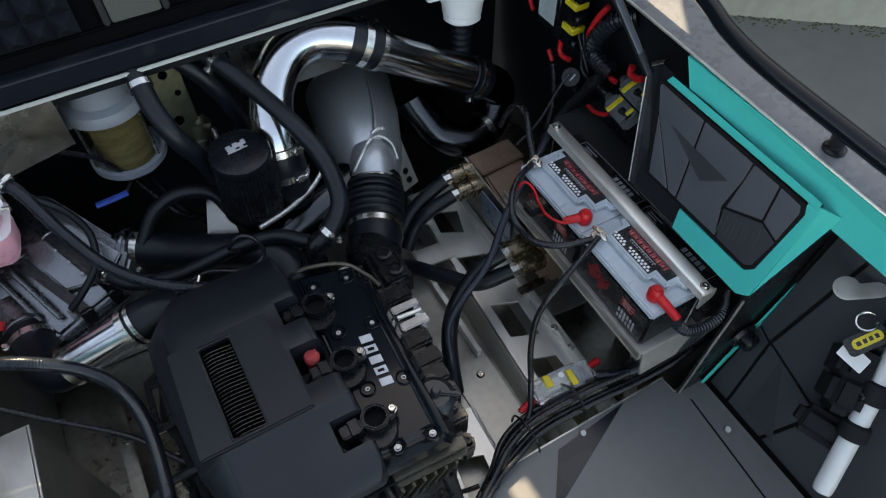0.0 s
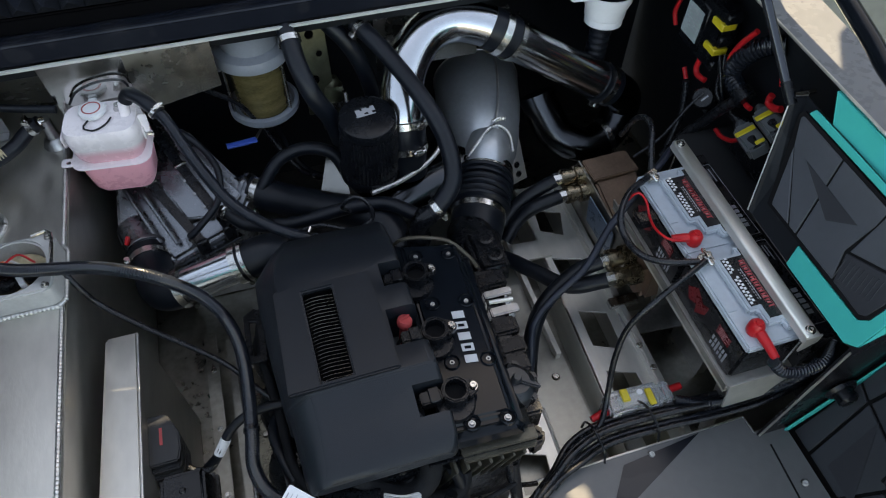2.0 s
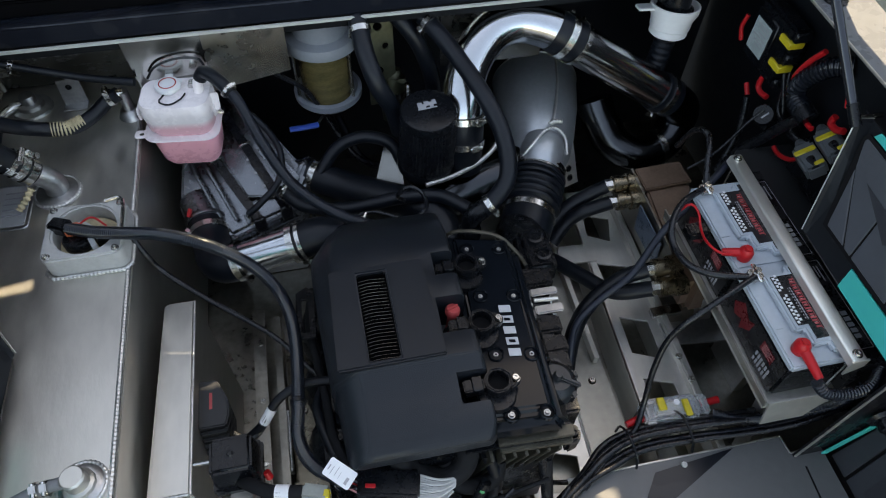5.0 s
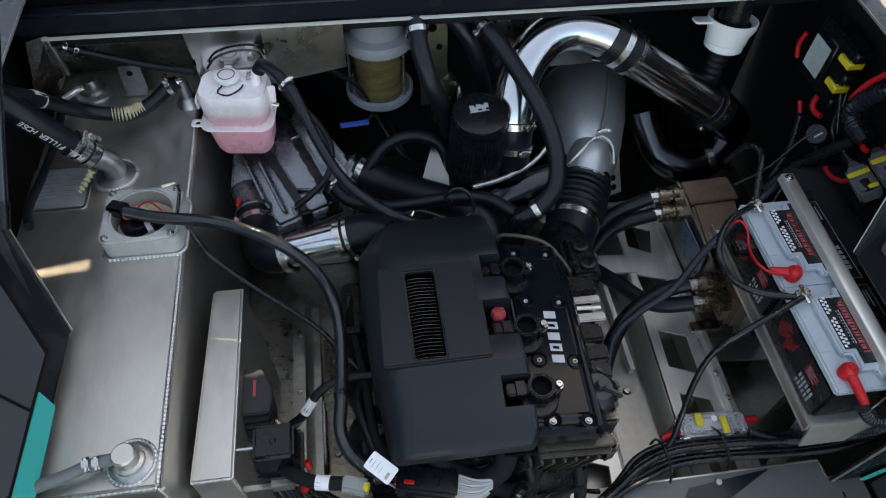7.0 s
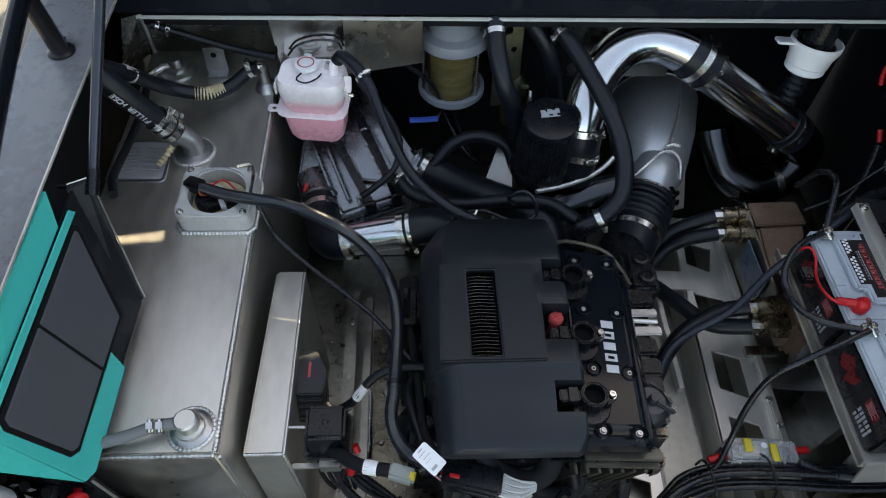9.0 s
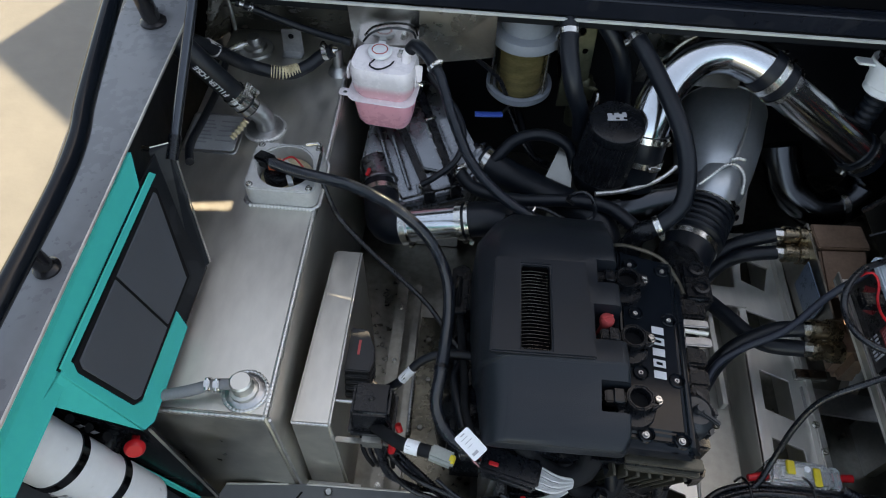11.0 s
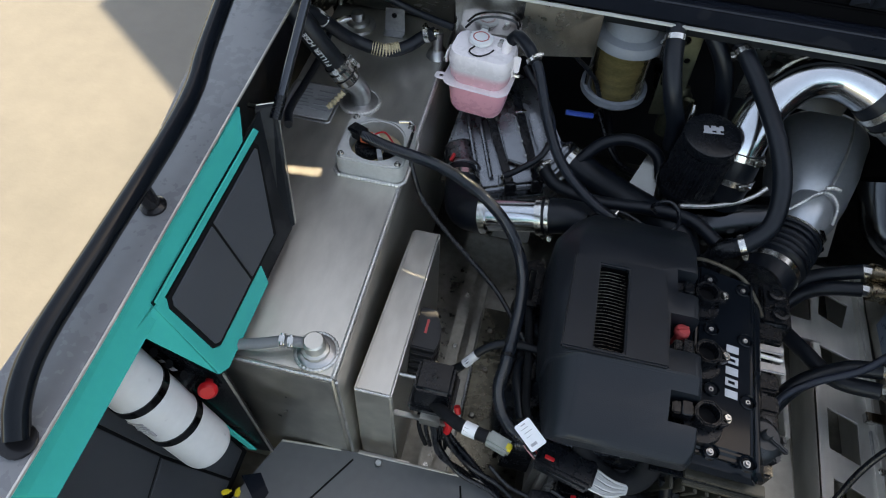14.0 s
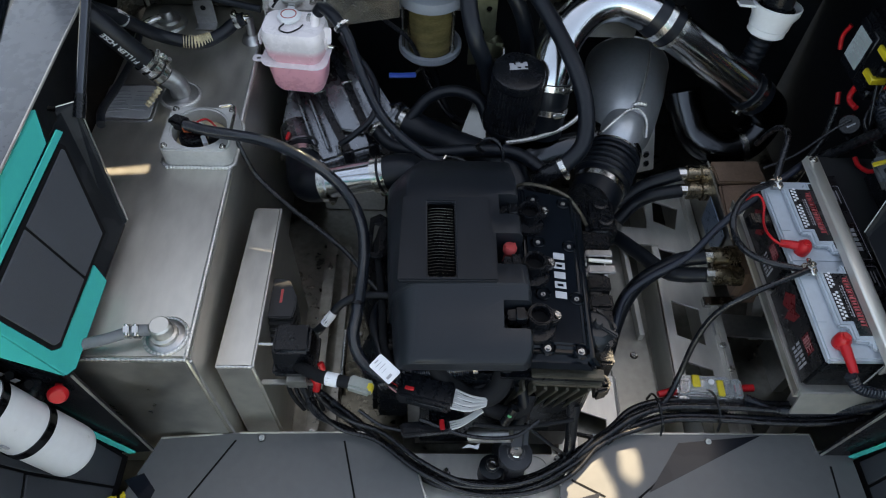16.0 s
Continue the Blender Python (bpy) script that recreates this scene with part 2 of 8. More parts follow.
def prism(poly, depth, m=None, bevel=0.0, seg=2, holes=()):
    """A flat plate: the outline in local x, y, from z = -depth to 0, with holes cut through it."""
    bm = bmesh.new()
    loops = []
    for p in (poly, *holes):
        vs = [bm.verts.new((x, y, 0)) for x, y in p]
        loops += [bm.edges.new((vs[i], vs[(i + 1) % len(vs)])) for i in range(len(vs))]
    if holes:
        bmesh.ops.triangle_fill(bm, use_beauty=True, use_dissolve=True, edges=loops)
    else:
        bm.faces.new(bm.verts[:])
    bmesh.ops.recalc_face_normals(bm, faces=bm.faces)
    if bm.faces[:] and bm.faces[:][0].normal.z < 0:
        bmesh.ops.reverse_faces(bm, faces=bm.faces)
    top = bm.faces[:]
    ext = bmesh.ops.extrude_face_region(bm, geom=top)
    bmesh.ops.translate(bm, vec=(0, 0, -depth), verts=[v for v in ext["geom"] if isinstance(v, bmesh.types.BMVert)])
    bmesh.ops.recalc_face_normals(bm, faces=bm.faces)
    if bevel:
        es = [e for e in bm.edges if len(e.link_faces) == 2 and e.calc_face_angle(0) > 0.6]
        bmesh.ops.bevel(bm, geom=es, offset=bevel, segments=seg, affect='EDGES', clamp_overlap=True)
    if m is not None:
        bmesh.ops.transform(bm, matrix=m, verts=bm.verts)
    return bm


def rounded(x0, x1, y0, y1, r, n=4):
    out = []
    for cx, cy, a in ((x1 - r, y1 - r, 0), (x0 + r, y1 - r, 90), (x0 + r, y0 + r, 180), (x1 - r, y0 + r, 270)):
        out += [(cx + r * math.cos(radians(a + 90 * i / n)), cy + r * math.sin(radians(a + 90 * i / n))) for i in range(n + 1)]
    return out


def ring_poly(r, n=24, cx=0.0, cy=0.0):
    return [(cx + r * math.cos(2 * math.pi * i / n), cy + r * math.sin(2 * math.pi * i / n)) for i in range(n)]


def lathe(profile, m=None, seg=28):
    """Turned body: profile of (radius, height) round local z."""
    bm = bmesh.new()
    rows = []
    for r, z in profile:
        if r < 1e-5:
            rows.append([bm.verts.new((0, 0, z))])
        else:
            rows.append([bm.verts.new((r * math.cos(2 * math.pi * i / seg), r * math.sin(2 * math.pi * i / seg), z)) for i in range(seg)])
    for a, b in zip(rows, rows[1:]):
        for i in range(seg):
            k = (i + 1) % seg
            f = [a[i % len(a)], a[k % len(a)], b[k % len(b)], b[i % len(b)]]
            f = list(dict.fromkeys(f))
            if len(f) > 2:
                bm.faces.new(f)
    for row in (rows[0], rows[-1]):
        if len(row) > 1:
            bm.faces.new(row)
    if m is not None:
        bmesh.ops.transform(bm, matrix=m, verts=bm.verts)
    return bm


def aim(a, b):
    """A pose at a whose local z points to b."""
    a, b = Vector(a), Vector(b)
    return Matrix.Translation(a) @ (b - a).to_track_quat('Z', 'Y').to_matrix().to_4x4()


def curve_points(pts, step):
    """Catmull-Rom through the points, at even steps."""
    p = [Vector(q) for q in pts]
    if len(p) == 2:
        fine = [p[0].lerp(p[1], i / 40) for i in range(41)]
    else:
        p = [2 * p[0] - p[1]] + p + [2 * p[-1] - p[-2]]
        fine = []
        for i in range(1, len(p) - 2):
            a, b, c, d = p[i - 1:i + 3]
            for k in range(30):
                t = k / 30
                fine.append(0.5 * ((2 * b) + (c - a) * t + (2 * a - 5 * b + 4 * c - d) * t * t + (3 * b - a - 3 * c + d) * t ** 3))
        fine.append(p[-2])
    out, need = [fine[0]], step
    for a, b in zip(fine, fine[1:]):
        seg = (b - a).length
        while seg >= need and seg > 1e-9:
            a = a.lerp(b, need / seg)
            out.append(a)
            seg, need = (b - a).length, step
        need -= seg
    if (out[-1] - fine[-1]).length > step * 0.3:
        out.append(fine[-1])
    return out


def tube(pts, r, sides=12, step=0.008, pitch=0.0, depth=0.0, taper=None, flat=None):
    """A hose or bar along points; pitch and depth give a corrugated sleeve its ridges."""
    if pitch:
        step = pitch / 4
    c = curve_points(pts, step)
    bm = bmesh.new()
    up = Vector((0, 0, 1))
    d0 = (c[1] - c[0]).normalized()
    if abs(d0.dot(up)) > 0.9:
        up = Vector((0, 1, 0))
    side = d0.cross(up).normalized()
    rows = []
    for i, p in enumerate(c):
        d = (c[min(i + 1, len(c) - 1)] - c[max(i - 1, 0)]).normalized()
        side = (side - d * side.dot(d)).normalized()
        nrm = d.cross(side)
        rr = r
        if pitch:
            rr = r - (0, 0, depth, depth)[i % 4]
        if taper:
            rr *= taper[0] + (taper[1] - taper[0]) * i / (len(c) - 1)
        fl = flat or 1.0
        rows.append([bm.verts.new(p + (side * math.cos(2 * math.pi * k / sides) + nrm * fl * math.sin(2 * math.pi * k / sides)) * rr) for k in range(sides)])
    for a, b in zip(rows, rows[1:]):
        for k in range(sides):
            j = (k + 1) % sides
            bm.faces.new((a[k], a[j], b[j], b[k]))
    bm.faces.new(rows[0][::-1]), bm.faces.new(rows[-1])
    return bm


def worm_clamp(at, to, r, parent, width=0.012, spin=0.0, lab="steel worm-drive hose clamp"):
    """A hose clamp round an axis: band with its screw housing."""
    m = aim(at, to) @ pose(0, 0, 0, 0, 0, spin)
    band = part("hose_clamp", lathe([(r, -width / 2), (r + 0.0022, -width / 2), (r + 0.0022, width / 2), (r, width / 2)], m, 26), STEEL, parent, lab)
    k = min(1.0, 0.35 + r / 0.030)
    h = box(-0.008 * k, 0.010 * k, r + 0.001, r + 0.001 + 0.009 * k, -width * 0.55, width * 0.55, 0.002 * k, m=m)
    s = lathe([(0.0, 0), (0.0045 * k, 0), (0.0045 * k, 0.026 * k), (0.0, 0.026 * k)], m @ pose(-0.013 * k, r + 0.006 * k, 0, 0, 90, 0), 10)
    part("clamp_screw", join(h, s), STEEL, band)
    return band


def bolt(at, r, h, parent, material=None, name="bolt", m=None, local=False):
    m = m if m is not None else Matrix.Translation(at)
    b = lathe([(0, h * 0.55), (r * 0.42, h * 0.55), (r * 0.50, h), (r * 0.88, h), (r, h * 0.75), (r, 0), (r * 1.35, 0), (r * 1.35, -0.001), (0, -0.001)], m, 14)
    return part(name, b, material or STEEL, parent, local=local)


def lettering(text, m, size, material, parent, name="lettering", shear=0.0, label=""):
    cu = bpy.data.curves.new("text", 'FONT')
    cu.body, cu.size, cu.extrude, cu.shear = text, size, 0.0004, shear
    cu.align_x, cu.align_y = 'CENTER', 'CENTER'
    tmp = new("text_tmp", cu)
    bpy.context.view_layer.update()
    me = bpy.data.meshes.new_from_object(tmp.evaluated_get(bpy.context.evaluated_depsgraph_get()))
    bpy.data.objects.remove(tmp)
    bm = bmesh.new()
    bm.from_mesh(me)
    bpy.data.meshes.remove(me)
    bmesh.ops.transform(bm, matrix=m, verts=bm.verts)
    return part(name, bm, material, parent, label, smooth=False)


def bars(spec, m, thick, material, parent, name="print", label=""):
    """Flat printed bars: rows of x0, x1, y0, y1 on the plane of m, in one mesh."""
    bms = [box(a, b, c, d, 0, thick, m=m) for a, b, c, d in spec]
    return part(name, join(*bms), material, parent, label, smooth=False)


# ---- the yard ----
G0 = 0.39
_bm = bmesh.new()
bmesh.ops.create_grid(_bm, x_segments=2, y_segments=2, size=400)
bmesh.ops.translate(_bm, vec=(0, 0, G0), verts=_bm.verts)
tagged(part("ground", _bm, CONCRETE), "pale sunlit concrete yard, smooth and clean", "ground", kind="structure")
_w = Matrix.Translation((2.38, 0.85, G0)) @ pose(0, 0, 0, 0, 0, -38)
tagged(part("wall_yard", box(-4.44, 9, 0, 0.25, 0, 2.44, m=_w), WALLC), "weathered grey concrete yard wall in shade", "wall", kind="structure")
_rng = random.Random(4)
_mb = bmesh.new()
for _i in range(1100):
    _x = _rng.uniform(-2.0, 2.0)
    _s = _rng.uniform(0.0015, 0.0060)
    _b = bmesh.ops.create_icosphere(_mb, subdivisions=1, radius=_s, matrix=_w @ Matrix.Translation((_x, -_rng.uniform(0, 1) ** 2 * 0.07, _s * 0.2)) @ Matrix.Diagonal((1.3, 1, 0.6, 1)))
tagged(part("moss", _mb, MOSS), "green moss along the foot of the concrete wall", "moss", kind="stuff")

# ---- hull of the engine bay ----
FLOOR = 0.80
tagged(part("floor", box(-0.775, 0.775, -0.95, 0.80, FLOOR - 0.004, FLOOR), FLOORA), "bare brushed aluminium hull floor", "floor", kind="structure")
tagged(part("wall_back", box(-0.77, 0.77, 0.685, 0.70, FLOOR, 1.3630), DARKW), "black painted bulkhead behind the engine", "bulkhead", kind="structure")


def hull_side(s, name):
    """Outer hull skin: leans in towards the rim, wider aft."""
    rows = ((-1.3, 0.706), (-0.12, 0.706), (0.03, 0.728), (0.30, 0.752), (0.75, 0.768))
    bm = bmesh.new()
    for (ya, xa), (yb, xb) in zip(rows, rows[1:]):
        b = hexa([(s * (xa + 0.055), ya, 0.62), (s * (xb + 0.055), yb, 0.62), (s * (xb + 0.067), yb, 0.62), (s * (xa + 0.067), ya, 0.62)],
                 [(s * (xa - 0.006), ya, 1.4235), (s * (xb - 0.006), yb, 1.4235), (s * (xb + 0.002), yb, 1.4235), (s * (xa + 0.002), ya, 1.4235)])
        bm = join(bm, b)
    return tagged(part(name, bm, DARKW, smooth=False), "black painted hull side", "hull side", kind="structure")


hull_side(-1, "wall_west"), hull_side(1, "wall_east")
tagged(part("wall_bottom", box(-0.80, 0.80, -1.3, 0.75, 0.60, 0.62), DARKW), "black hull bottom above the ground", "hull", kind="structure")

# the deck beam over the back of the bay, and the bright lip below it
_beam = thing("deck_beam", (0, 0.5, 1.36), "glossy dark camouflage-wrapped deck beam with a bright lower lip", "deck beam", kind="structure")
part("beam", box(-0.70, 0.70, 0.4515, 0.72, 1.3635, 1.402, 0.005, 3), CAMO, _beam)
part("lip", box(-0.662, 0.70, 0.4468, 0.4515, 1.3588, 1.3632), LIPM, _beam, "bare bright aluminium lip")
part("return_flange", box(-0.66, 0.70, 0.4655, 0.4685, 1.335, 1.357), DARKW, _beam)

# aluminium splash plate between the beam and the tank at the back
_bp = thing("back_plate", (-0.45, 0.6, 1.2), "brushed aluminium plates behind the tank and fuel filter", "plate", kind="structure")
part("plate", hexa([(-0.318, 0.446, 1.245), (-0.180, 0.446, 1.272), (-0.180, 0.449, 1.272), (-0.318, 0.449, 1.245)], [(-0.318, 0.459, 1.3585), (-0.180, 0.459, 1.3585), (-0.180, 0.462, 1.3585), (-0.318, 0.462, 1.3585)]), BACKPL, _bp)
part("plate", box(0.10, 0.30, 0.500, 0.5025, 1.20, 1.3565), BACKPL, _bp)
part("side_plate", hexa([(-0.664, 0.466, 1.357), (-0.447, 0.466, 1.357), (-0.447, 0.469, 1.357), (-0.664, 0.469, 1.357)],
                        [(-0.712, 0.570, 1.203), (-0.447, 0.570, 1.203), (-0.447, 0.573, 1.203), (-0.712, 0.573, 1.203)]), BACKPL, _bp, "aluminium sloping plate with shade in its colour")
part("corner_plate", hexa([(-0.7115, 0.560, 1.2035), (-0.662, 0.466, 1.356), (-0.665, 0.470, 1.356), (-0.7145, 0.564, 1.2035)], [(-0.748, 0.500, 1.2035), (-0.690, 0.452, 1.356), (-0.693, 0.456, 1.356), (-0.751, 0.504, 1.2035)]), BACKPL, _bp, "aluminium corner plate with shade in its colour")
part("weld", tube([(-0.662, 0.464, 1.352), (-0.682, 0.512, 1.285), (-0.704, 0.562, 1.208)], 0.0045, 8, pitch=0.006, depth=0.0012), ALU_W, _bp)

# ---- the open lid with its acoustic foam ----
_lid = thing("open_hatch", (0, 0.50, 1.427), "open engine lid, black inside and lined with pyramid foam", "hatch")
LM = pose(0, 0.486, 1.405, 76, 0, 0)          # local x across, y up the lid, z towards the camera
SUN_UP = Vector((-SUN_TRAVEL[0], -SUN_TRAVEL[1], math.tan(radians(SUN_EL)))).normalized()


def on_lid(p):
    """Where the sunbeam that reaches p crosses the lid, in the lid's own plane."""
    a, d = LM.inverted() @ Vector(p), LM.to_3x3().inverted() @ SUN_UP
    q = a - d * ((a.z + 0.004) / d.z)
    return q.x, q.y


# unseen holes added to the lid so sunbeams reach tank, loom and right deck plate
SUN_HOLES = [[on_lid(p) for p in beam] for beam in (
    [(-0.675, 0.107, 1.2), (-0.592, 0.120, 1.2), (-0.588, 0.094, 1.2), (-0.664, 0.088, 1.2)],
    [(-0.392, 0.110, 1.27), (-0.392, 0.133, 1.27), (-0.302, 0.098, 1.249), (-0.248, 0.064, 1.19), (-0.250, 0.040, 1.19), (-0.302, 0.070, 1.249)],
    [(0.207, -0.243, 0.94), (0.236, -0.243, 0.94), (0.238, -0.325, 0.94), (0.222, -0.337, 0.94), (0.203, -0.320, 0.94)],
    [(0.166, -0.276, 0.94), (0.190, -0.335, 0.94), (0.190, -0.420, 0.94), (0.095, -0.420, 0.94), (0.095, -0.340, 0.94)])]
# unseen lid outline, widened and notched to shape shade on bay and rim
part("lid_panel", prism([(-0.88, 0.109), (0.665, 0.109), (0.735, 0.150), (0.925, 0.710), (0.950, 0.840), (0.958, 0.668), (1.000, 0.600), (1.220, 0.600), (1.220, 2.10), (-0.88, 2.10)], 0.008, LM, 0.001, 1, holes=SUN_HOLES), BLACKG, _lid)
for _v in SUN_HOLES[2:]:                           # added shrouds that keep bright sky out of the valve cover's reflection
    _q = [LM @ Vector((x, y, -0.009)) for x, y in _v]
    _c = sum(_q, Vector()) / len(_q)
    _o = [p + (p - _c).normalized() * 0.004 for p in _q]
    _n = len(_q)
    part("hole_shroud", join(*[hexa([_q[i], _q[(i + 1) % _n], _o[(i + 1) % _n], _o[i]], [p + SUN_UP * 0.20 for p in (_q[i], _q[(i + 1) % _n], _o[(i + 1) % _n], _o[i])]) for i in range(_n)]), BLACKG, _lid, "black shroud added round an unseen sun hole", smooth=False)
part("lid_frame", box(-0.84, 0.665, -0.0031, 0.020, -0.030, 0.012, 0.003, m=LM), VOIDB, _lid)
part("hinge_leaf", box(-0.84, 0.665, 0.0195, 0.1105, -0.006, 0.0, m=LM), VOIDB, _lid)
part("divider", box(-0.053, 0.022, 0.021, 1.90, 0.0005, 0.010, 0.002, m=LM), DIVID, _lid, "dull grey-green metal divider panel")
for _x in (-0.060, 0.029):
    part("divider_edge", box(_x - 0.005, _x + 0.005, 0.0205, 1.90, 0.0005, 0.014, 0.002, m=LM), DARKW, _lid)


def foam_sheet(x0, x1, y0, y1, pitch):
    bm = bmesh.new()
    nx, ny = int((x1 - x0) / pitch), int((y1 - y0) / pitch)
    for i in range(nx):
        for k in range(ny):
            a, b = x0 + i * pitch, y0 + k * pitch
            if any(min(v[0] for v in w) - pitch < a < max(v[0] for v in w) and min(v[1] for v in w) - pitch - 0.045 < b < max(v[1] for v in w) for w in SUN_HOLES):
                continue                                                      # no foam over the added sun holes
            q = [bm.verts.new(LM @ Vector(v)) for v in ((a, b, 0.010), (a + pitch, b, 0.010), (a + pitch, b + pitch, 0.010), (a, b + pitch, 0.010))]
            c = pitch * 0.44
            t = [bm.verts.new(LM @ Vector(v)) for v in ((a + c, b + c, 0.034), (a + pitch - c, b + c, 0.034), (a + pitch - c, b + pitch - c, 0.034), (a + c, b + pitch - c, 0.034))]
            bm.faces.new(t)
            for j in range(4):
                bm.faces.new((q[j], q[(j + 1) % 4], t[(j + 1) % 4], t[j]))
    return bm


part("foam_sheet", foam_sheet(-0.615, -0.065, 0.022, 1.20, 0.0345), FOAM, _lid, "dark pyramid acoustic foam", smooth=False)
part("foam_sheet", foam_sheet(0.036, 0.195, 0.112, 1.20, 0.0345), FOAM, _lid, "dark pyramid acoustic foam", smooth=False)
part("foam_sheet", foam_sheet(0.195, 0.59, 0.022, 1.20, 0.0345), FOAM, _lid, "dark pyramid acoustic foam", smooth=False)


# ---- front deck plates ----
PZ = 0.94


def deck_plate(poly, label, screws, decals, grooves):
    ob = thing("deck_plate", (poly[0][0], poly[0][1], PZ - 0.02), label, "deck plate", group="front deck plates")
    part("plate", prism(poly, 0.004, Matrix.Translation((0, 0, PZ))), CAMO_G, ob)
    for x, y in screws:
        bolt((x, y, PZ), 0.0050, 0.004, ob, BARE, "screw")
    for d in decals:
        part("decal", prism(d, 0.0006, Matrix.Translation((0, 0, PZ + 0.0012))), CAMO, ob, "dark triangular film decal", smooth=False)
    for (a, b), (c, d) in grooves:
        w = Vector((d - b, a - c, 0)).normalized() * 0.0016
        q = [(a + w.x, b + w.y), (c + w.x, d + w.y), (c - w.x, d - w.y), (a - w.x, b - w.y)]
        part("seam", prism(q, 0.0005, Matrix.Translation((0, 0, PZ + 0.0008))), GROOVE, ob, smooth=False)
    part("rear_edge", join(*[tube([(*p, PZ - 0.001), (*q, PZ - 0.001)], 0.0022, 6, 0.1) for p, q in zip(poly, poly[1:]) if min(p[1], q[1]) > -0.36]), ALU, ob, "bright worn plate edge")
    return ob


CAMO_G = mat("grey_deck_film", (0.115, 0.117, 0.118), 0.42, 0, 0.10, 7, 0.05, 500, coat=0.08, rvar=0.06)
deck_plate([(-0.559, -0.259), (-0.430, -0.249), (-0.228, -0.246), (-0.168, -0.282), (-0.131, -0.313), (-0.118, -0.355), (-0.116, -1.25), (-0.62, -1.25), (-0.615, -0.40)],
           "dark grey film-covered deck plate with cut seams", [(-0.393, -0.258)],
           [[(-0.60, -0.33), (-0.572, -0.318), (-0.548, -0.345), (-0.556, -0.372)]],
           [((-0.435, -0.262), (-0.52, -0.40)), ((-0.255, -0.262), (-0.215, -0.42)), ((-0.52, -0.40), (-0.50, -0.9))])
deck_plate([(0.602, -0.274), (0.545, -0.274), (0.543, -0.244), (0.203, -0.245), (0.118, -0.306), (0.101, -0.334), (0.092, -0.40), (0.090, -1.25), (0.602, -1.25)],
           "dark grey film-covered deck plate with a dark triangle", [(0.362, -0.259), (0.576, -0.372)],
           [[(0.31, -0.262), (0.455, -0.248), (0.245, -0.345)], [(0.11, -0.36), (0.165, -0.345), (0.12, -0.43)]],
           [((0.35, -0.262), (0.165, -0.40)), ((0.56, -0.30), (0.52, -0.9)), ((0.12, -0.325), (0.172, -0.352))])


# ---- side pockets in front of the bay ----
def side_pocket(s):
    """The mat-lined sloping side wall in front of the bay."""
    ob = thing("side_wall_mat", (s * 0.62, -0.7, 0.9), "grey grooved deck mat lining the sloping side wall", "deck mat", group="side wall mats", kind="structure")
    o = Vector((s * 0.622, -0.285, 0.930))
    x, y = Vector((0, -1, 0)), Vector((s * 0.113, 0, 0.44)).normalized()
    z = x.cross(y)
    if z.x * s > 0:
        z = -z
    m = Matrix.Translation(o) @ Matrix((x, y, z)).transposed().to_4x4()
    part("base", prism([(-0.004, -0.02), (0.97, -0.02), (0.97, 0.452), (-0.004, 0.452)], 0.006, m), GROOVE, ob, smooth=False)

    def q(pts, material, lift=0.0045):
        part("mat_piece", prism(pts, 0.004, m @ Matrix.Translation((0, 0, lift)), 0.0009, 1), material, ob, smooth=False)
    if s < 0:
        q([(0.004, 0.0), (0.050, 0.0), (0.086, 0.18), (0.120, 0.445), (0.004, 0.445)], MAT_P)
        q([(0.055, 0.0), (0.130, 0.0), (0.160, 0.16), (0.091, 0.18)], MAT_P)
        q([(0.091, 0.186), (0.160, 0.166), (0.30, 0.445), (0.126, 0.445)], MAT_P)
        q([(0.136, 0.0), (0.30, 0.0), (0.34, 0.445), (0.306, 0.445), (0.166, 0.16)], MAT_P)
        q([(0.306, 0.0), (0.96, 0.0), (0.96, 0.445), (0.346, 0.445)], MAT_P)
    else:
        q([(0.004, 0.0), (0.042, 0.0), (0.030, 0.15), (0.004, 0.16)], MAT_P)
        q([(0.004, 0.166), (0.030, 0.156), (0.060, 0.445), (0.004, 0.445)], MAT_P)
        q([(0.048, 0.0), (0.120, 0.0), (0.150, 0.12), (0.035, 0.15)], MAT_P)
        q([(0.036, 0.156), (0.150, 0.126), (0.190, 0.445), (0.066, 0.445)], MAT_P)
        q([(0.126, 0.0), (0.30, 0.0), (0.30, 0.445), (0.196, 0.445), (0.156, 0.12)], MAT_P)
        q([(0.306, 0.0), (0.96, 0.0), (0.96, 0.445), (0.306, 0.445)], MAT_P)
        part("inlay", prism([(0.062, 0.150), (0.075, 0.02), (0.140, 0.015)], 0.0006, m @ Matrix.Translation((0, 0, 0.0058))), MAT_D, ob, "dark triangular inlay", smooth=False)
        part("inlay", prism([(0.10, 0.36), (0.150, 0.26), (0.125, 0.37)], 0.0006, m @ Matrix.Translation((0, 0, 0.0058))), MAT_D, ob, "dark triangular inlay", smooth=False)
    return ob


side_pocket(-1), side_pocket(1)


# ---- side coamings: rim, teal strip, gusset and bulkhead ----
def plane_of(o, xdir, ydir):
    """A pose with its origin at o, local x along xdir, y near ydir."""
    x = Vector(xdir).normalized()
    z = x.cross(Vector(ydir)).normalized()
    y = z.cross(x)
    return Matrix.Translation(o) @ Matrix((x, y, z)).transposed().to_4x4()


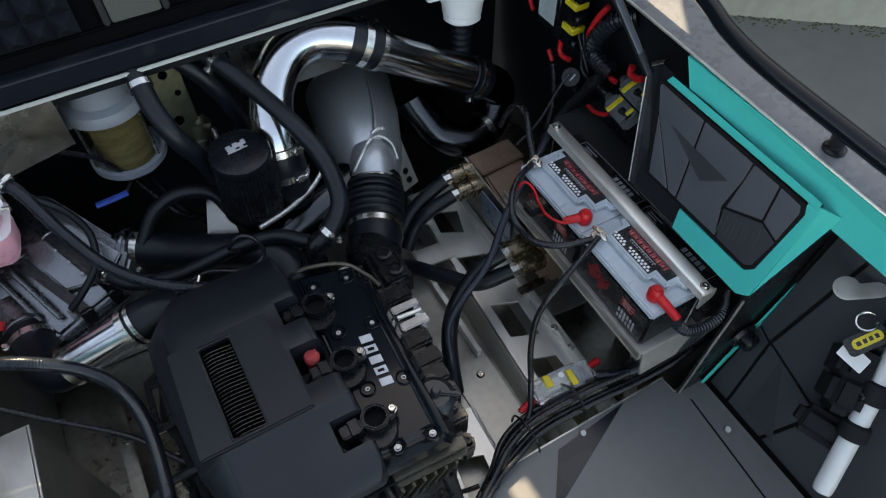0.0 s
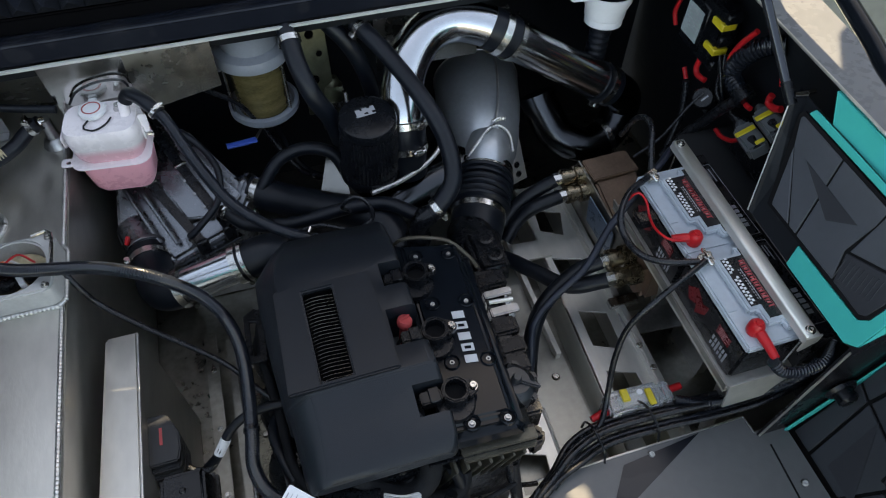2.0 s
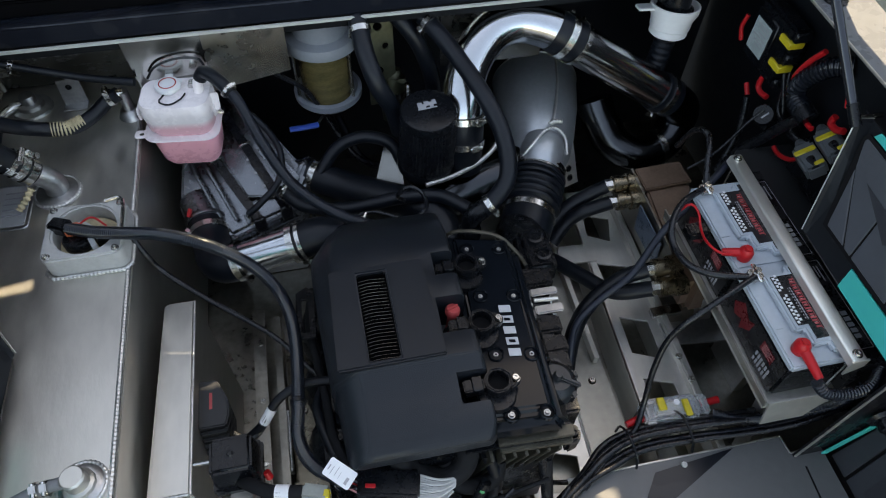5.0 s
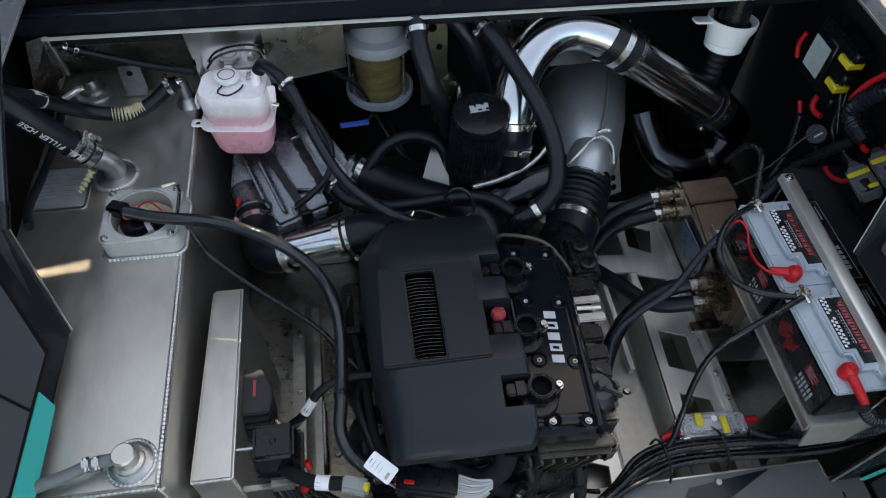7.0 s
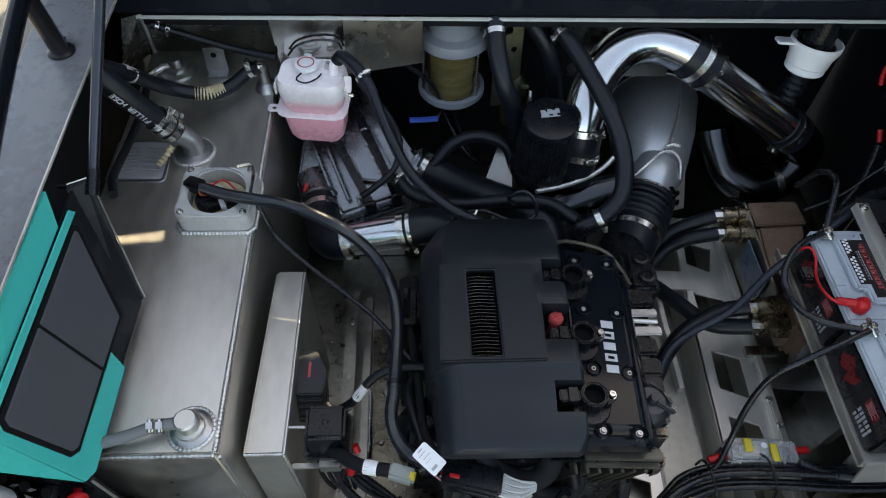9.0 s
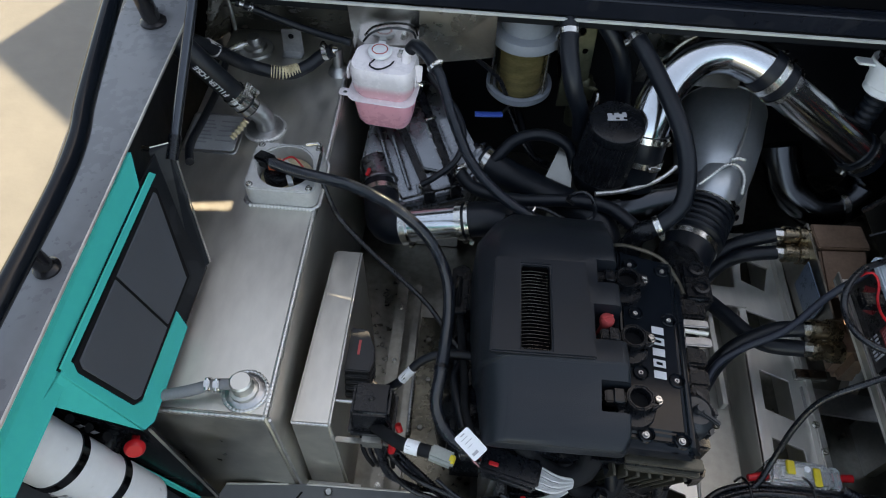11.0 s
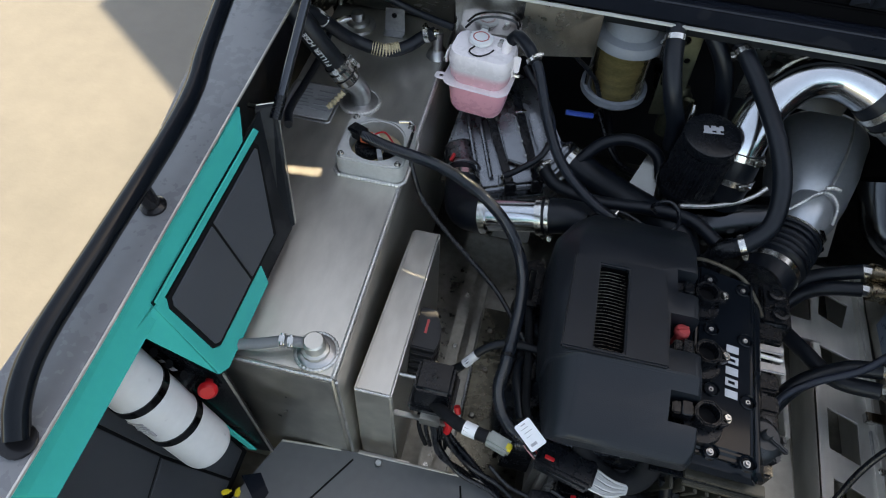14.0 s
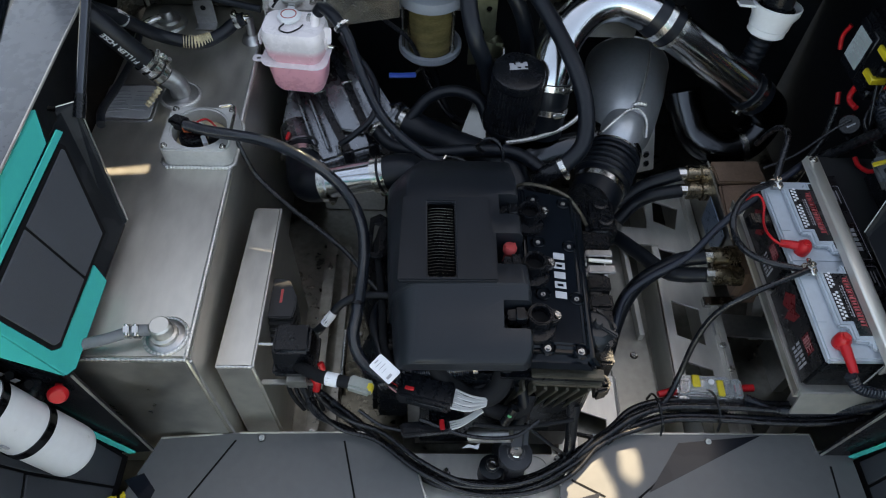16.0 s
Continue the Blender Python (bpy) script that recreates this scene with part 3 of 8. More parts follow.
def coaming(s):
    ob = thing("side_coaming", (s * 0.70, -0.1, 1.42), "grey vinyl-wrapped coaming rim with a teal inner strip", "coaming", group="side coamings", kind="structure")
    rim = [(0.640, -1.25), (0.634, -0.50), (0.640, -0.20), (0.648, 0.05), (0.660, 0.46), (0.665, 0.75), (0.775, 0.75), (0.760, 0.30), (0.735, 0.03), (0.712, -0.12), (0.712, -1.25)]
    part("rim_plate", prism([(s * x, y) for x, y in rim], 0.006, Matrix.Translation((0, 0, 1.430)), 0.0015, 1), RIM, ob)
    part("rim_edge", tube([(s * x, y, 1.4285) for x, y in rim[:6]], 0.0022, 6, 0.02), ALU, ob, "bright worn rim edge")
    # teal strip, a folded sheet below the rim
    strip = hexa([(s * 0.634, -1.25, 1.354), (s * 0.628, -0.045, 1.368), (s * 0.645, -0.045, 1.368), (s * 0.652, -1.25, 1.354)],
                 [(s * 0.641, -1.25, 1.4235), (s * 0.643, 0.0, 1.4235), (s * 0.655, 0.0, 1.4235), (s * 0.655, -1.25, 1.4235)])
    part("teal_strip", strip, TEAL, ob, "teal painted strip", smooth=False)
    part("fold", hexa([(s * 0.640, -1.25, 1.342), (s * 0.640, -0.03, 1.358), (s * 0.646, -0.03, 1.358), (s * 0.646, -1.25, 1.342)],
                      [(s * 0.636, -1.25, 1.3535), (s * 0.632, -0.03, 1.3675), (s * 0.642, -0.03, 1.3675), (s * 0.642, -1.25, 1.3535)]), TEAL, ob, "teal painted fold")
    return ob


coaming(-1), coaming(1)


def gusset(s):
    """Panel between coaming and bay: dark folded sheet with a grey mat and a teal border."""
    left = s < 0
    lab = "folded dark gusset panel with a plain grey mat and teal border" if left else "folded dark gusset panel with a patterned grey mat and teal border"
    ob = thing("gusset_panel", (s * 0.588, -0.15, 1.21), lab, "gusset panel", group="gusset panels")
    # local frame: x towards the front, y up the panel
    o = Vector((-0.589, -0.026, 1.217)) if left else Vector((0.579, -0.024, 1.216))
    fx = (0, -1, 0) if left else (-0.013, -0.255, 0.010)
    yd = Vector((s * 0.632, -0.026, 1.385)) - o
    m = plane_of(o, fx, yd)
    if m.to_3x3().col[2].x * s > 0:
        m = m @ Matrix.Diagonal((1, 1, -1, 1))
    H = yd.length
    part("sheet", prism([(0.0, 0.0), (0.252, 0.002), (0.262, H), (-0.074, H + 0.006)], 0.003, m), FLANGE, ob, smooth=False)
    part("teal_lip", prism([(-0.030, H - 0.006), (0.262, H - 0.006), (0.262, H + 0.004), (-0.024, H + 0.005)], 0.003, m @ Matrix.Translation((0, 0, 0.0060)), 0.0008, 1), TEAL, ob, "thin teal lip", smooth=False)
    # teal border round the front and lower edges, folding outwards to the strip
    part("teal_border", prism([(0.106, 0.000), (0.246, 0.000), (0.262, 0.012), (0.266, H - 0.002), (0.248, H - 0.002), (0.243, 0.046), (0.234, 0.036), (0.100, 0.033)], 0.0035, m @ Matrix.Translation((0, 0, 0.0045)), 0.0008, 1), TEAL, ob, "teal painted border", smooth=False)
    fa, fb = m @ Vector((0.263, 0.012, 0.002)), m @ Vector((0.266, H - 0.002, 0.002))
    fc, fd = (Vector((-0.636, -0.330, 1.384)), Vector((-0.642, -0.318, 1.362))) if left else (Vector((0.636, -0.304, 1.384)), Vector((0.640, -0.296, 1.362)))
    dz = Vector((s * 0.003, 0.003, -0.002))
    part("teal_facet", hexa([fa + dz, fb + dz, fc + dz, fd + dz], [fa, fb, fc, fd]), TEAL, ob, "teal painted fold", smooth=False)
    # the mat
    k = 0.028 if left else 0.0                  # the mat stops short of the flange
    outer = [(0.016 + k, 0.036), (0.234, 0.039), (0.246, 0.050), (0.254, H - 0.022), (0.247, H - 0.009), (-0.038 + k, H - 0.008), (-0.042 + k, H - 0.017)]
    part("mat_edge", prism(outer, 0.004, m @ Matrix.Translation((0, 0, 0.0062))), GROOVE, ob, smooth=False)
    if left:
        pieces = [([(0.024 + k, 0.042), (0.128, 0.044), (0.130, H - 0.014), (-0.032 + k, H - 0.013), (-0.034 + k, H - 0.018)], MAT_G),
                  ([(0.133, 0.044), (0.232, 0.045), (0.240, 0.052), (0.248, H - 0.024), (0.243, H - 0.015), (0.135, H - 0.014)], MAT_G)]
    else:
        pieces = [([(0.020, 0.050), (0.024, 0.042), (0.066, 0.043), (-0.012, 0.124)], MAT_G),
                  ([(-0.014, 0.128), (0.070, 0.043), (0.085, 0.043), (0.060, H - 0.014), (-0.032, H - 0.013), (-0.034, H - 0.018)], MAT_G),
                  ([(0.089, 0.043), (0.172, 0.045), (0.155, 0.085), (0.160, H - 0.040), (0.158, H - 0.014), (0.064, H - 0.014)], MAT_G),
                  ([(0.176, 0.045), (0.232, 0.045), (0.240, 0.052), (0.246, 0.100), (0.216, 0.108), (0.160, 0.085)], MAT_D),
                  ([(0.162, 0.090), (0.214, 0.112), (0.206, H - 0.014), (0.162, H - 0.014)], MAT_G),
                  ([(0.218, 0.112), (0.246, 0.104), (0.248, H - 0.024), (0.243, H - 0.015), (0.210, H - 0.014)], MAT_G)]
    for p, material in pieces:
        part("mat_piece", prism(p, 0.003, m @ Matrix.Translation((0, 0, 0.0085)), 0.001, 1), material, ob, smooth=False)
    if not left:
        part("inlay", prism([(0.020, 0.126), (0.106, 0.092), (0.143, 0.121)], 0.0006, m @ Matrix.Translation((0, 0, 0.0093))), MAT_D, ob, "dark triangular inlay", smooth=False)
        for _i in range(9):
            a = Vector((0.172 + 0.007 * _i, 0.050 + 0.0025 * _i, 0.0088))
            part("mat_rib", tube([m @ a, m @ (a + Vector((-0.006, 0.030, 0)))], 0.0009, 5, 0.05), MAT_D, ob)
    # folded flange at the back edge
    q0, q1, e = (0.589, 0.618, 0.0) if left else (0.579, 0.617, 0.008)
    fl = hexa([(s * q0, -0.026, 1.217), (s * q1, 0.042 - e, 1.396 - e), (s * 0.640, 0.030, 1.392 - e), (s * (q0 + 0.011), -0.048, 1.222)],
              [(s * (q0 - 0.003), -0.022, 1.219), (s * (q1 - 0.003), 0.046 - e, 1.398 - e), (s * 0.640, 0.036, 1.396 - e), (s * (q0 + 0.011), -0.040, 1.226)])
    part("flange", fl, FLANGE, ob, "black camouflage-film flange", smooth=False)
    part("flange_edge", tube([(s * (q0 - 0.004), -0.020, 1.2195), (s * (q1 - 0.004), 0.0475 - e, 1.3985 - e)], 0.0011, 6, 0.05), ALU, ob, "bright bare sheet edge")
    part("flange_edge", tube([(s * (q1 - 0.004), 0.0475 - e, 1.3985 - e), (s * 0.640, 0.0365, 1.3965 - e)], 0.0010, 6, 0.05), ALU, ob, "bright bare sheet edge")
    q2 = 0.587 if left else 0.567
    part("lower_lip", hexa([(s * q0, -0.026, 1.214), (s * q2, -0.276, 1.224), (s * 0.612, -0.276, 1.204), (s * 0.612, -0.026, 1.196)],
                           [(s * q0, -0.026, 1.217), (s * q2, -0.276, 1.227), (s * 0.612, -0.276, 1.207), (s * 0.612, -0.026, 1.199)]), BLACKG, ob, smooth=False)
    return ob


gusset(-1), gusset(1)


def front_bulkhead(s):
    """Black upright sheet that closes the bay in front, beside the deck plate."""
    ob = thing("bulkhead_plate", (s * 0.62, -0.28, 0.93), "black painted upright bulkhead plate with a bright edge", "bulkhead plate", group="front bulkhead plates")
    m = plane_of((0, -0.281, 0), (1, 0, 0), (0, 0, 1))
    b = 0.5885 if s < 0 else 0.570
    poly = [(s * (b - 0.0225), 0.94), (s * b, 1.222), (s * 0.634, 1.372), (s * 0.718, 1.372), (s * 0.628, 0.93), (s * 0.612, 0.93)]
    part("sheet", prism(poly, 0.004, m), BLACKG, ob, smooth=False)
    part("edge", tube([(s * (b - 0.0225), -0.2825, 0.945), (s * b, -0.2825, 1.218)], 0.0018, 6, 0.05), ALU, ob, "bright bare sheet edge")
    sl = [(s * 0.590, 0.950), (s * 0.602, 0.945), (s * 0.718, 1.215), (s * 0.700, 1.215)]
    part("teal_sliver", prism(sl, 0.003, plane_of((0, -0.2885, 0), (1, 0, 0), (0, 0, 1)), 0.0006, 1), TEAL, ob, "teal painted edge", smooth=False)
    return ob


_bl, _br = front_bulkhead(-1), front_bulkhead(1)


# ---- grab rails ----
def grab_rail(s):
    ob = thing("grab_rail", (s * 0.71, 0.25, 1.43), "black tubular grab rail along the coaming", "grab rail", group="grab rails")
    d = 0.012 if s < 0 else 0.022
    pts = [(0.760 - d, 0.72, 1.545), (0.742 - d, 0.45, 1.540), (0.722 - d, 0.25, 1.525), (0.700 - d, 0.035, 1.488), (0.690 - d, -0.03, 1.476), (0.686 - d, -0.11, 1.468), (0.684 - d, -0.27, 1.464), (0.682 - d, -0.39, 1.462), (0.674 - d, -0.445, 1.452), (0.664 - d, -0.475, 1.436)]
    rail = part("rail", tube([(s * x, y, z) for x, y, z in pts], 0.0122, 14, 0.012), GLOSSB, ob)
    for b, t, r in (((0.712 - d, 0.262, 1.4305), (0.722 - d, 0.262, 1.520), 0.013), ((0.666, -0.190 if s < 0 else -0.237, 1.4305), (0.684 - d, -0.19 if s < 0 else -0.237, 1.462), 0.010)):
        post = part("post", tube([(s * b[0], b[1], b[2]), (s * t[0], t[1], t[2])], r, 12, 0.02), BLACKG, ob)
        part("collar", lathe([(0, 0), (r * 1.5, 0), (r * 1.5, 0.003), (r * 1.1, 0.006), (0, 0.006)], Matrix.Translation((s * b[0], b[1], 1.4305)), 18), BLACKG, post)
    part("end_foot", lathe([(0, 0), (0.017, 0), (0.017, 0.004), (0, 0.004)], Matrix.Translation((s * (0.664 - d), -0.475, 1.4305)), 16), BLACKG, ob)
    return ob


grab_rail(-1), grab_rail(1)


# ---- gas struts of the lid ----
def gas_strut(s):
    a, b = Vector((s * 0.612, 0.042, 1.388)), Vector((s * 0.545, 0.64, 1.92))
    ob = thing("gas_strut", a, "black gas strut holding the lid open", "gas strut", group="gas struts")
    c = a.lerp(b, 0.34)
    part("piston_rod", tube([a, c], 0.0070, 14, 0.05), STRUT, ob, "dark polished rod")
    part("cylinder", tube([c, b], 0.0105, 14, 0.05), STRUT, ob)
    part("collar", tube([a.lerp(b, 0.33), a.lerp(b, 0.345)], 0.0115, 14, 0.004), BLACKG, ob)
    part("ball_socket", tube([a - (b - a).normalized() * 0.012, a + (b - a).normalized() * 0.022], 0.0085, 12, 0.004), DARKP, ob)
    part("ball_stud", tube([a, (s * 0.655, 0.042, 1.388)], 0.004, 10, 0.01), STEEL, ob)
    return ob


gas_strut(-1), gas_strut(1)

# front teal corner gusset below the left rim
_tg0 = thing("corner_gusset", (-0.66, -0.42, 1.33), "teal triangular corner gusset under the rim", "gusset")
part("plate", hexa([(-0.639, -0.503, 1.360), (-0.624, -0.501, 1.298), (-0.652, -0.560, 1.328), (-0.652, -0.54, 1.358)],
                   [(-0.639, -0.503, 1.364), (-0.624, -0.501, 1.302), (-0.652, -0.560, 1.332), (-0.652, -0.54, 1.362)]), TEAL, _tg0, smooth=False)

# ---- fuel tank ----
WHITE_M = mat("etched_plate", (0.50, 0.51, 0.52), 0.5, 0.6, 0.1, 30)
_t = thing("fuel_tank", (-0.585, 0.17, 0.86), "welded brushed aluminium fuel tank with fittings on its top", "fuel tank")
part("tank_body", hexa([(-0.715, -0.25, FLOOR), (-0.438, -0.25, FLOOR), (-0.438, 0.60, FLOOR), (-0.715, 0.60, FLOOR)],
                       [(-0.715, -0.25, 1.2), (-0.448, -0.25, 1.2), (-0.458, 0.60, 1.2), (-0.715, 0.60, 1.2)], 0.007, 3), ALU, _t)
part("side_weld", tube([(-0.4525, -0.246, 1.1985), (-0.4575, 0.20, 1.1985), (-0.4625, 0.595, 1.1985)], 0.0042, 8, pitch=0.0058, depth=0.0007), ALU_W, _t, "rippled weld bead")
part("front_weld", tube([(-0.70, -0.2475, 1.1975), (-0.4525, -0.2475, 1.1975)], 0.0028, 8, pitch=0.007, depth=0.0006), ALU_W, _t)
part("corner_weld", tube([(-0.4465, -0.2475, 1.194), (-0.4390, -0.2475, 0.90)], 0.0024, 8, pitch=0.007, depth=0.0006), ALU_W, _t)
# sender housing: square welded collar with a round opening
_sx, _sy = -0.510, 0.168
_col = part("sender_collar", prism(rounded(-0.058, 0.058, -0.055, 0.052, 0.016), 0.040, Matrix.Translation((_sx, _sy, 1.240)), 0.003, 2, holes=[ring_poly(0.046, 28)]), BARE, _t, "square cast collar with a round opening")
part("collar_weld", tube([(_sx + x, _sy + y, 1.202) for x, y in rounded(-0.061, 0.061, -0.058, 0.055, 0.017)] + [(_sx + 0.061, _sy + 0.038, 1.202)], 0.0036, 8, pitch=0.0058, depth=0.0007), ALU_W, _col)
part("well", lathe([(0, 0.0), (0.0455, 0.0), (0.0455, 0.004), (0, 0.004)], Matrix.Translation((_sx, _sy, 1.2025))), DARKW, _col)
for _x in (-0.048, 0.048):
    for _y in (-0.046, 0.043):
        bolt((_sx + _x, _sy + _y, 1.2405), 0.0042, 0.004, _col, STEEL, "screw")
_pump = part("pump_head", lathe([(0, 0.022), (0.020, 0.022), (0.023, 0.018), (0.023, 0.0), (0, 0.0)], Matrix.Translation((_sx - 0.014, _sy - 0.004, 1.207))), DARKP, _col)
part("connector", box(-0.011, 0.011, -0.009, 0.009, 0, 0.014, 0.002, m=Matrix.Translation((_sx - 0.018, _sy + 0.004, 1.2295))), ORANGE, _pump, "orange-red plug")
part("valve", box(-0.010, 0.010, -0.014, 0.014, 0, 0.020, 0.003, m=Matrix.Translation((_sx + 0.024, _sy - 0.006, 1.207))), DARKP, _col)
part("gasket", lathe([(0.030, 0.0), (0.0440, 0.0), (0.0440, 0.006), (0.030, 0.006)], Matrix.Translation((_sx, _sy, 1.2070)), 26), BRAID, _col, "cream sealing ring")
part("sender_wire", tube([(_sx - 0.020, _sy + 0.004, 1.243), (_sx - 0.004, _sy + 0.014, 1.238), (_sx + 0.012, _sy + 0.006, 1.228), (_sx + 0.022, _sy - 0.006, 1.226)], 0.0016, 6, 0.004), WIREG, _col, "white sender wire")
part("sender_wire", tube([(_sx - 0.012, _sy + 0.002, 1.242), (_sx + 0.006, _sy + 0.024, 1.236), (_sx + 0.026, _sy + 0.012, 1.226)], 0.0016, 6, 0.004), RED, _col, "red sender wire")
part("clip", box(-0.004, 0.004, -0.010, 0.010, 0, 0.010, 0.001, 1, m=pose(_sx + 0.010, _sy - 0.020, 1.222, 0, 0, 25)), PAPER, _col, "white plastic clip")
part("retainer", tube([(_sx + 0.026, _sy + 0.048, 1.2425), (_sx + 0.052, _sy + 0.046, 1.244), (_sx + 0.056, _sy - 0.03, 1.244)], 0.003, 8, 0.01), STEEL, _col)
# front filler cap with its hose stub
_cap = part("outlet_flange", lathe([(0, 0.006), (0.020, 0.006), (0.027, 0.004), (0.030, 0.0), (0, 0.0)], Matrix.Translation((-0.486, -0.213, 1.200))), ALU_D, _t, "welded round outlet flange")
part("flange_weld", tube([(-0.486 + 0.029 * math.cos(a * 0.314), -0.213 + 0.029 * math.sin(a * 0.314), 1.202) for a in range(21)], 0.0030, 8, pitch=0.0055, depth=0.0007), ALU_W, _cap)
part("hex_cap", lathe([(0, 0.033), (0.013, 0.033), (0.0152, 0.0305), (0.0152, 0.014), (0.0195, 0.012), (0.0200, 0.004), (0, 0.004)], Matrix.Translation((-0.487, -0.213, 1.200)), 12), ALU, _cap, "bright machined cap")
# rear vent fitting
_v = part("vent_fitting", lathe([(0, 0.030), (0.012, 0.030), (0.014, 0.026), (0.014, 0.016), (0.022, 0.014), (0.024, 0.008), (0.034, 0.005), (0.036, 0.0), (0, 0.0)], Matrix.Translation((-0.650, 0.512, 1.200))), ALU_D, _t, "welded aluminium vent fitting")
part("vent_stub", tube([(-0.650, 0.512, 1.215), (-0.680, 0.50, 1.213), (-0.70, 0.47, 1.212)], 0.008, 10, 0.008), STEEL, _v)
# filler elbow
_f = part("filler_flange", lathe([(0, 0.006), (0.029, 0.006), (0.034, 0.004), (0.036, 0.0), (0, 0.0)], Matrix.Translation((-0.578, 0.290, 1.200))), ALU_D, _t)
part("filler_weld", tube([(-0.578 + 0.0345 * math.cos(a * 0.314), 0.290 + 0.0345 * math.sin(a * 0.314), 1.202) for a in range(21)], 0.0038, 8, pitch=0.0058, depth=0.0007), ALU_W, _f)
part("filler_elbow", tube([(-0.577, 0.292, 1.203), (-0.578, 0.295, 1.222), (-0.588, 0.294, 1.238), (-0.602, 0.289, 1.253)], 0.0182, 18, 0.006), ALU_D, _f, "cast aluminium filler elbow")
# type plate
_tp = part("type_plate", prism(rounded(-0.045, 0.042, -0.042, 0.045, 0.006), 0.0015, Matrix.Translation((-0.662, 0.268, 1.2028)), 0.0004, 1), WHITE_M, _t, "stamped metal type plate")
part("plate_frame", prism(rounded(-0.051, 0.048, -0.048, 0.051, 0.008), 0.003, Matrix.Translation((-0.662, 0.268, 1.2024)), 0.001, 1, holes=[rounded(-0.046, 0.043, -0.043, 0.046, 0.006)]), ALU_D, _t)
bars([(-0.036, -0.010 + 0.004 * (i % 3), 0.028 - i * 0.009, 0.031 - i * 0.009) for i in range(7)] + [(0.004, 0.034 - 0.005 * (i % 2), 0.028 - i * 0.012, 0.031 - i * 0.012) for i in range(5)],
     Matrix.Translation((-0.662, 0.268, 1.2029)), 0.0005, LABELG, _tp, "stamped_print")
# folded bracket at the back
_bk = part("hose_bracket", hexa([(-0.593, 0.508, 1.2005), (-0.553, 0.511, 1.2005), (-0.553, 0.514, 1.2005), (-0.593, 0.511, 1.2005)],
                                [(-0.592, 0.511, 1.252), (-0.554, 0.513, 1.254), (-0.554, 0.516, 1.254), (-0.592, 0.514, 1.252)], 0.001), ALU_D, _t, "upright aluminium bracket")
part("bracket_foot", box(-0.594, -0.552, 0.490, 0.511, 1.2005, 1.2035, 0.001), ALU_D, _bk)
bolt(None, 0.004, 0.003, _bk, DARKP, "rivet", pose(-0.574, 0.510, 1.238, 90, 0, 0))

def hose(name, pts, r, material, label, category="hose", group="", pitch=0.0, depth=0.0, sides=12, parts=()):
    """A hose as a thing: the body, and clamps or sleeves as its parts."""
    ob = thing(name, pts[0], label, category, group)
    part("body", tube(pts, r, sides, 0.008, pitch, depth), material, ob)
    return ob


_fh = hose("filler_hose", [(-0.720, 0.290, 1.420), (-0.668, 0.279, 1.366), (-0.634, 0.280, 1.315), (-0.594, 0.291, 1.246)], 0.0192, RUBBER, "thick black fuel filler hose with white lettering", sides=20)
worm_clamp((-0.600, 0.289, 1.255), (-0.571, 0.297, 1.205), 0.0197, _fh, spin=-60)
worm_clamp((-0.6075, 0.2868, 1.269), (-0.5785, 0.2948, 1.219), 0.0197, _fh, spin=-30)
worm_clamp((-0.615, 0.2850, 1.282), (-0.586, 0.2930, 1.232), 0.0197, _fh, 0.008, spin=20)
_fd = Vector((-0.600, 0.289, 1.256)) - Vector((-0.668, 0.279, 1.366))
_fm = plane_of((-0.6272, 0.2592, 1.3128), -_fd, (-0.824, -0.194, -0.527))
for _i, _ch in enumerate("FUEL FILLER HOSE"):
    if _ch != " ":
        _u = -0.050 + 0.0066 * _i
        lettering(_ch, _fm @ Matrix.Translation((_u, 0.0, 0.0)), 0.0125, WHITE, _fh, "letter", 0.15)
part("frayed_sleeve", tube([(-0.600, 0.268, 1.238), (-0.612, 0.256, 1.226), (-0.624, 0.246, 1.216)], 0.006, 8, pitch=0.008, depth=0.002), BRAID, _fh, "frayed braided sleeve end")

_bh = hose("breather_hose", [(-0.700, 0.300, 1.385), (-0.660, 0.335, 1.335), (-0.623, 0.386, 1.262), (-0.562, 0.402, 1.236), (-0.526, 0.426, 1.236), (-0.500, 0.452, 1.245), (-0.478, 0.456, 1.255)], 0.0122, RUBBER, "black breather hose with exposed braid at one spot", sides=14)
part("exposed_braid", tube([(-0.586, 0.3965, 1.242), (-0.562, 0.4020, 1.2375), (-0.540, 0.416, 1.2365)], 0.0128, 14, pitch=0.005, depth=0.0016), BRAID, _bh, "tan braided sleeve")
worm_clamp((-0.493, 0.454, 1.249), (-0.46, 0.456, 1.26), 0.0125, _bh, 0.009)
part("cut_end", tube([(-0.664, 0.333, 1.341), (-0.654, 0.343, 1.323)], 0.0126, 14, 0.006), LIPM, _bh, "pale cut sleeve end")
_th = hose("vent_hose", [(-0.648, 0.462, 1.338), (-0.576, 0.462, 1.310), (-0.510, 0.458, 1.290), (-0.440, 0.445, 1.282)], 0.0068, RUBBER, "thin black vent hose with small steel clamps")
worm_clamp((-0.638, 0.463, 1.334), (-0.60, 0.463, 1.32), 0.0068, _th, 0.007)
worm_clamp((-0.622, 0.463, 1.328), (-0.59, 0.463, 1.315), 0.0068, _th, 0.007, 90)
_fit = thing("tank_vent_elbow", (-0.470, 0.46, 1.2), "small aluminium hose elbow standing on the tank", "hose fitting")
part("stem", lathe([(0, 0.055), (0.010, 0.055), (0.010, 0.016), (0.017, 0.012), (0.022, 0.0), (0, 0.0)], Matrix.Translation((-0.474, 0.462, 1.2005))), ALU_D, _fit)
part("barb", tube([(-0.474, 0.462, 1.250), (-0.486, 0.458, 1.251), (-0.497, 0.453, 1.248)], 0.009, 10, 0.005), STEEL, _fit)
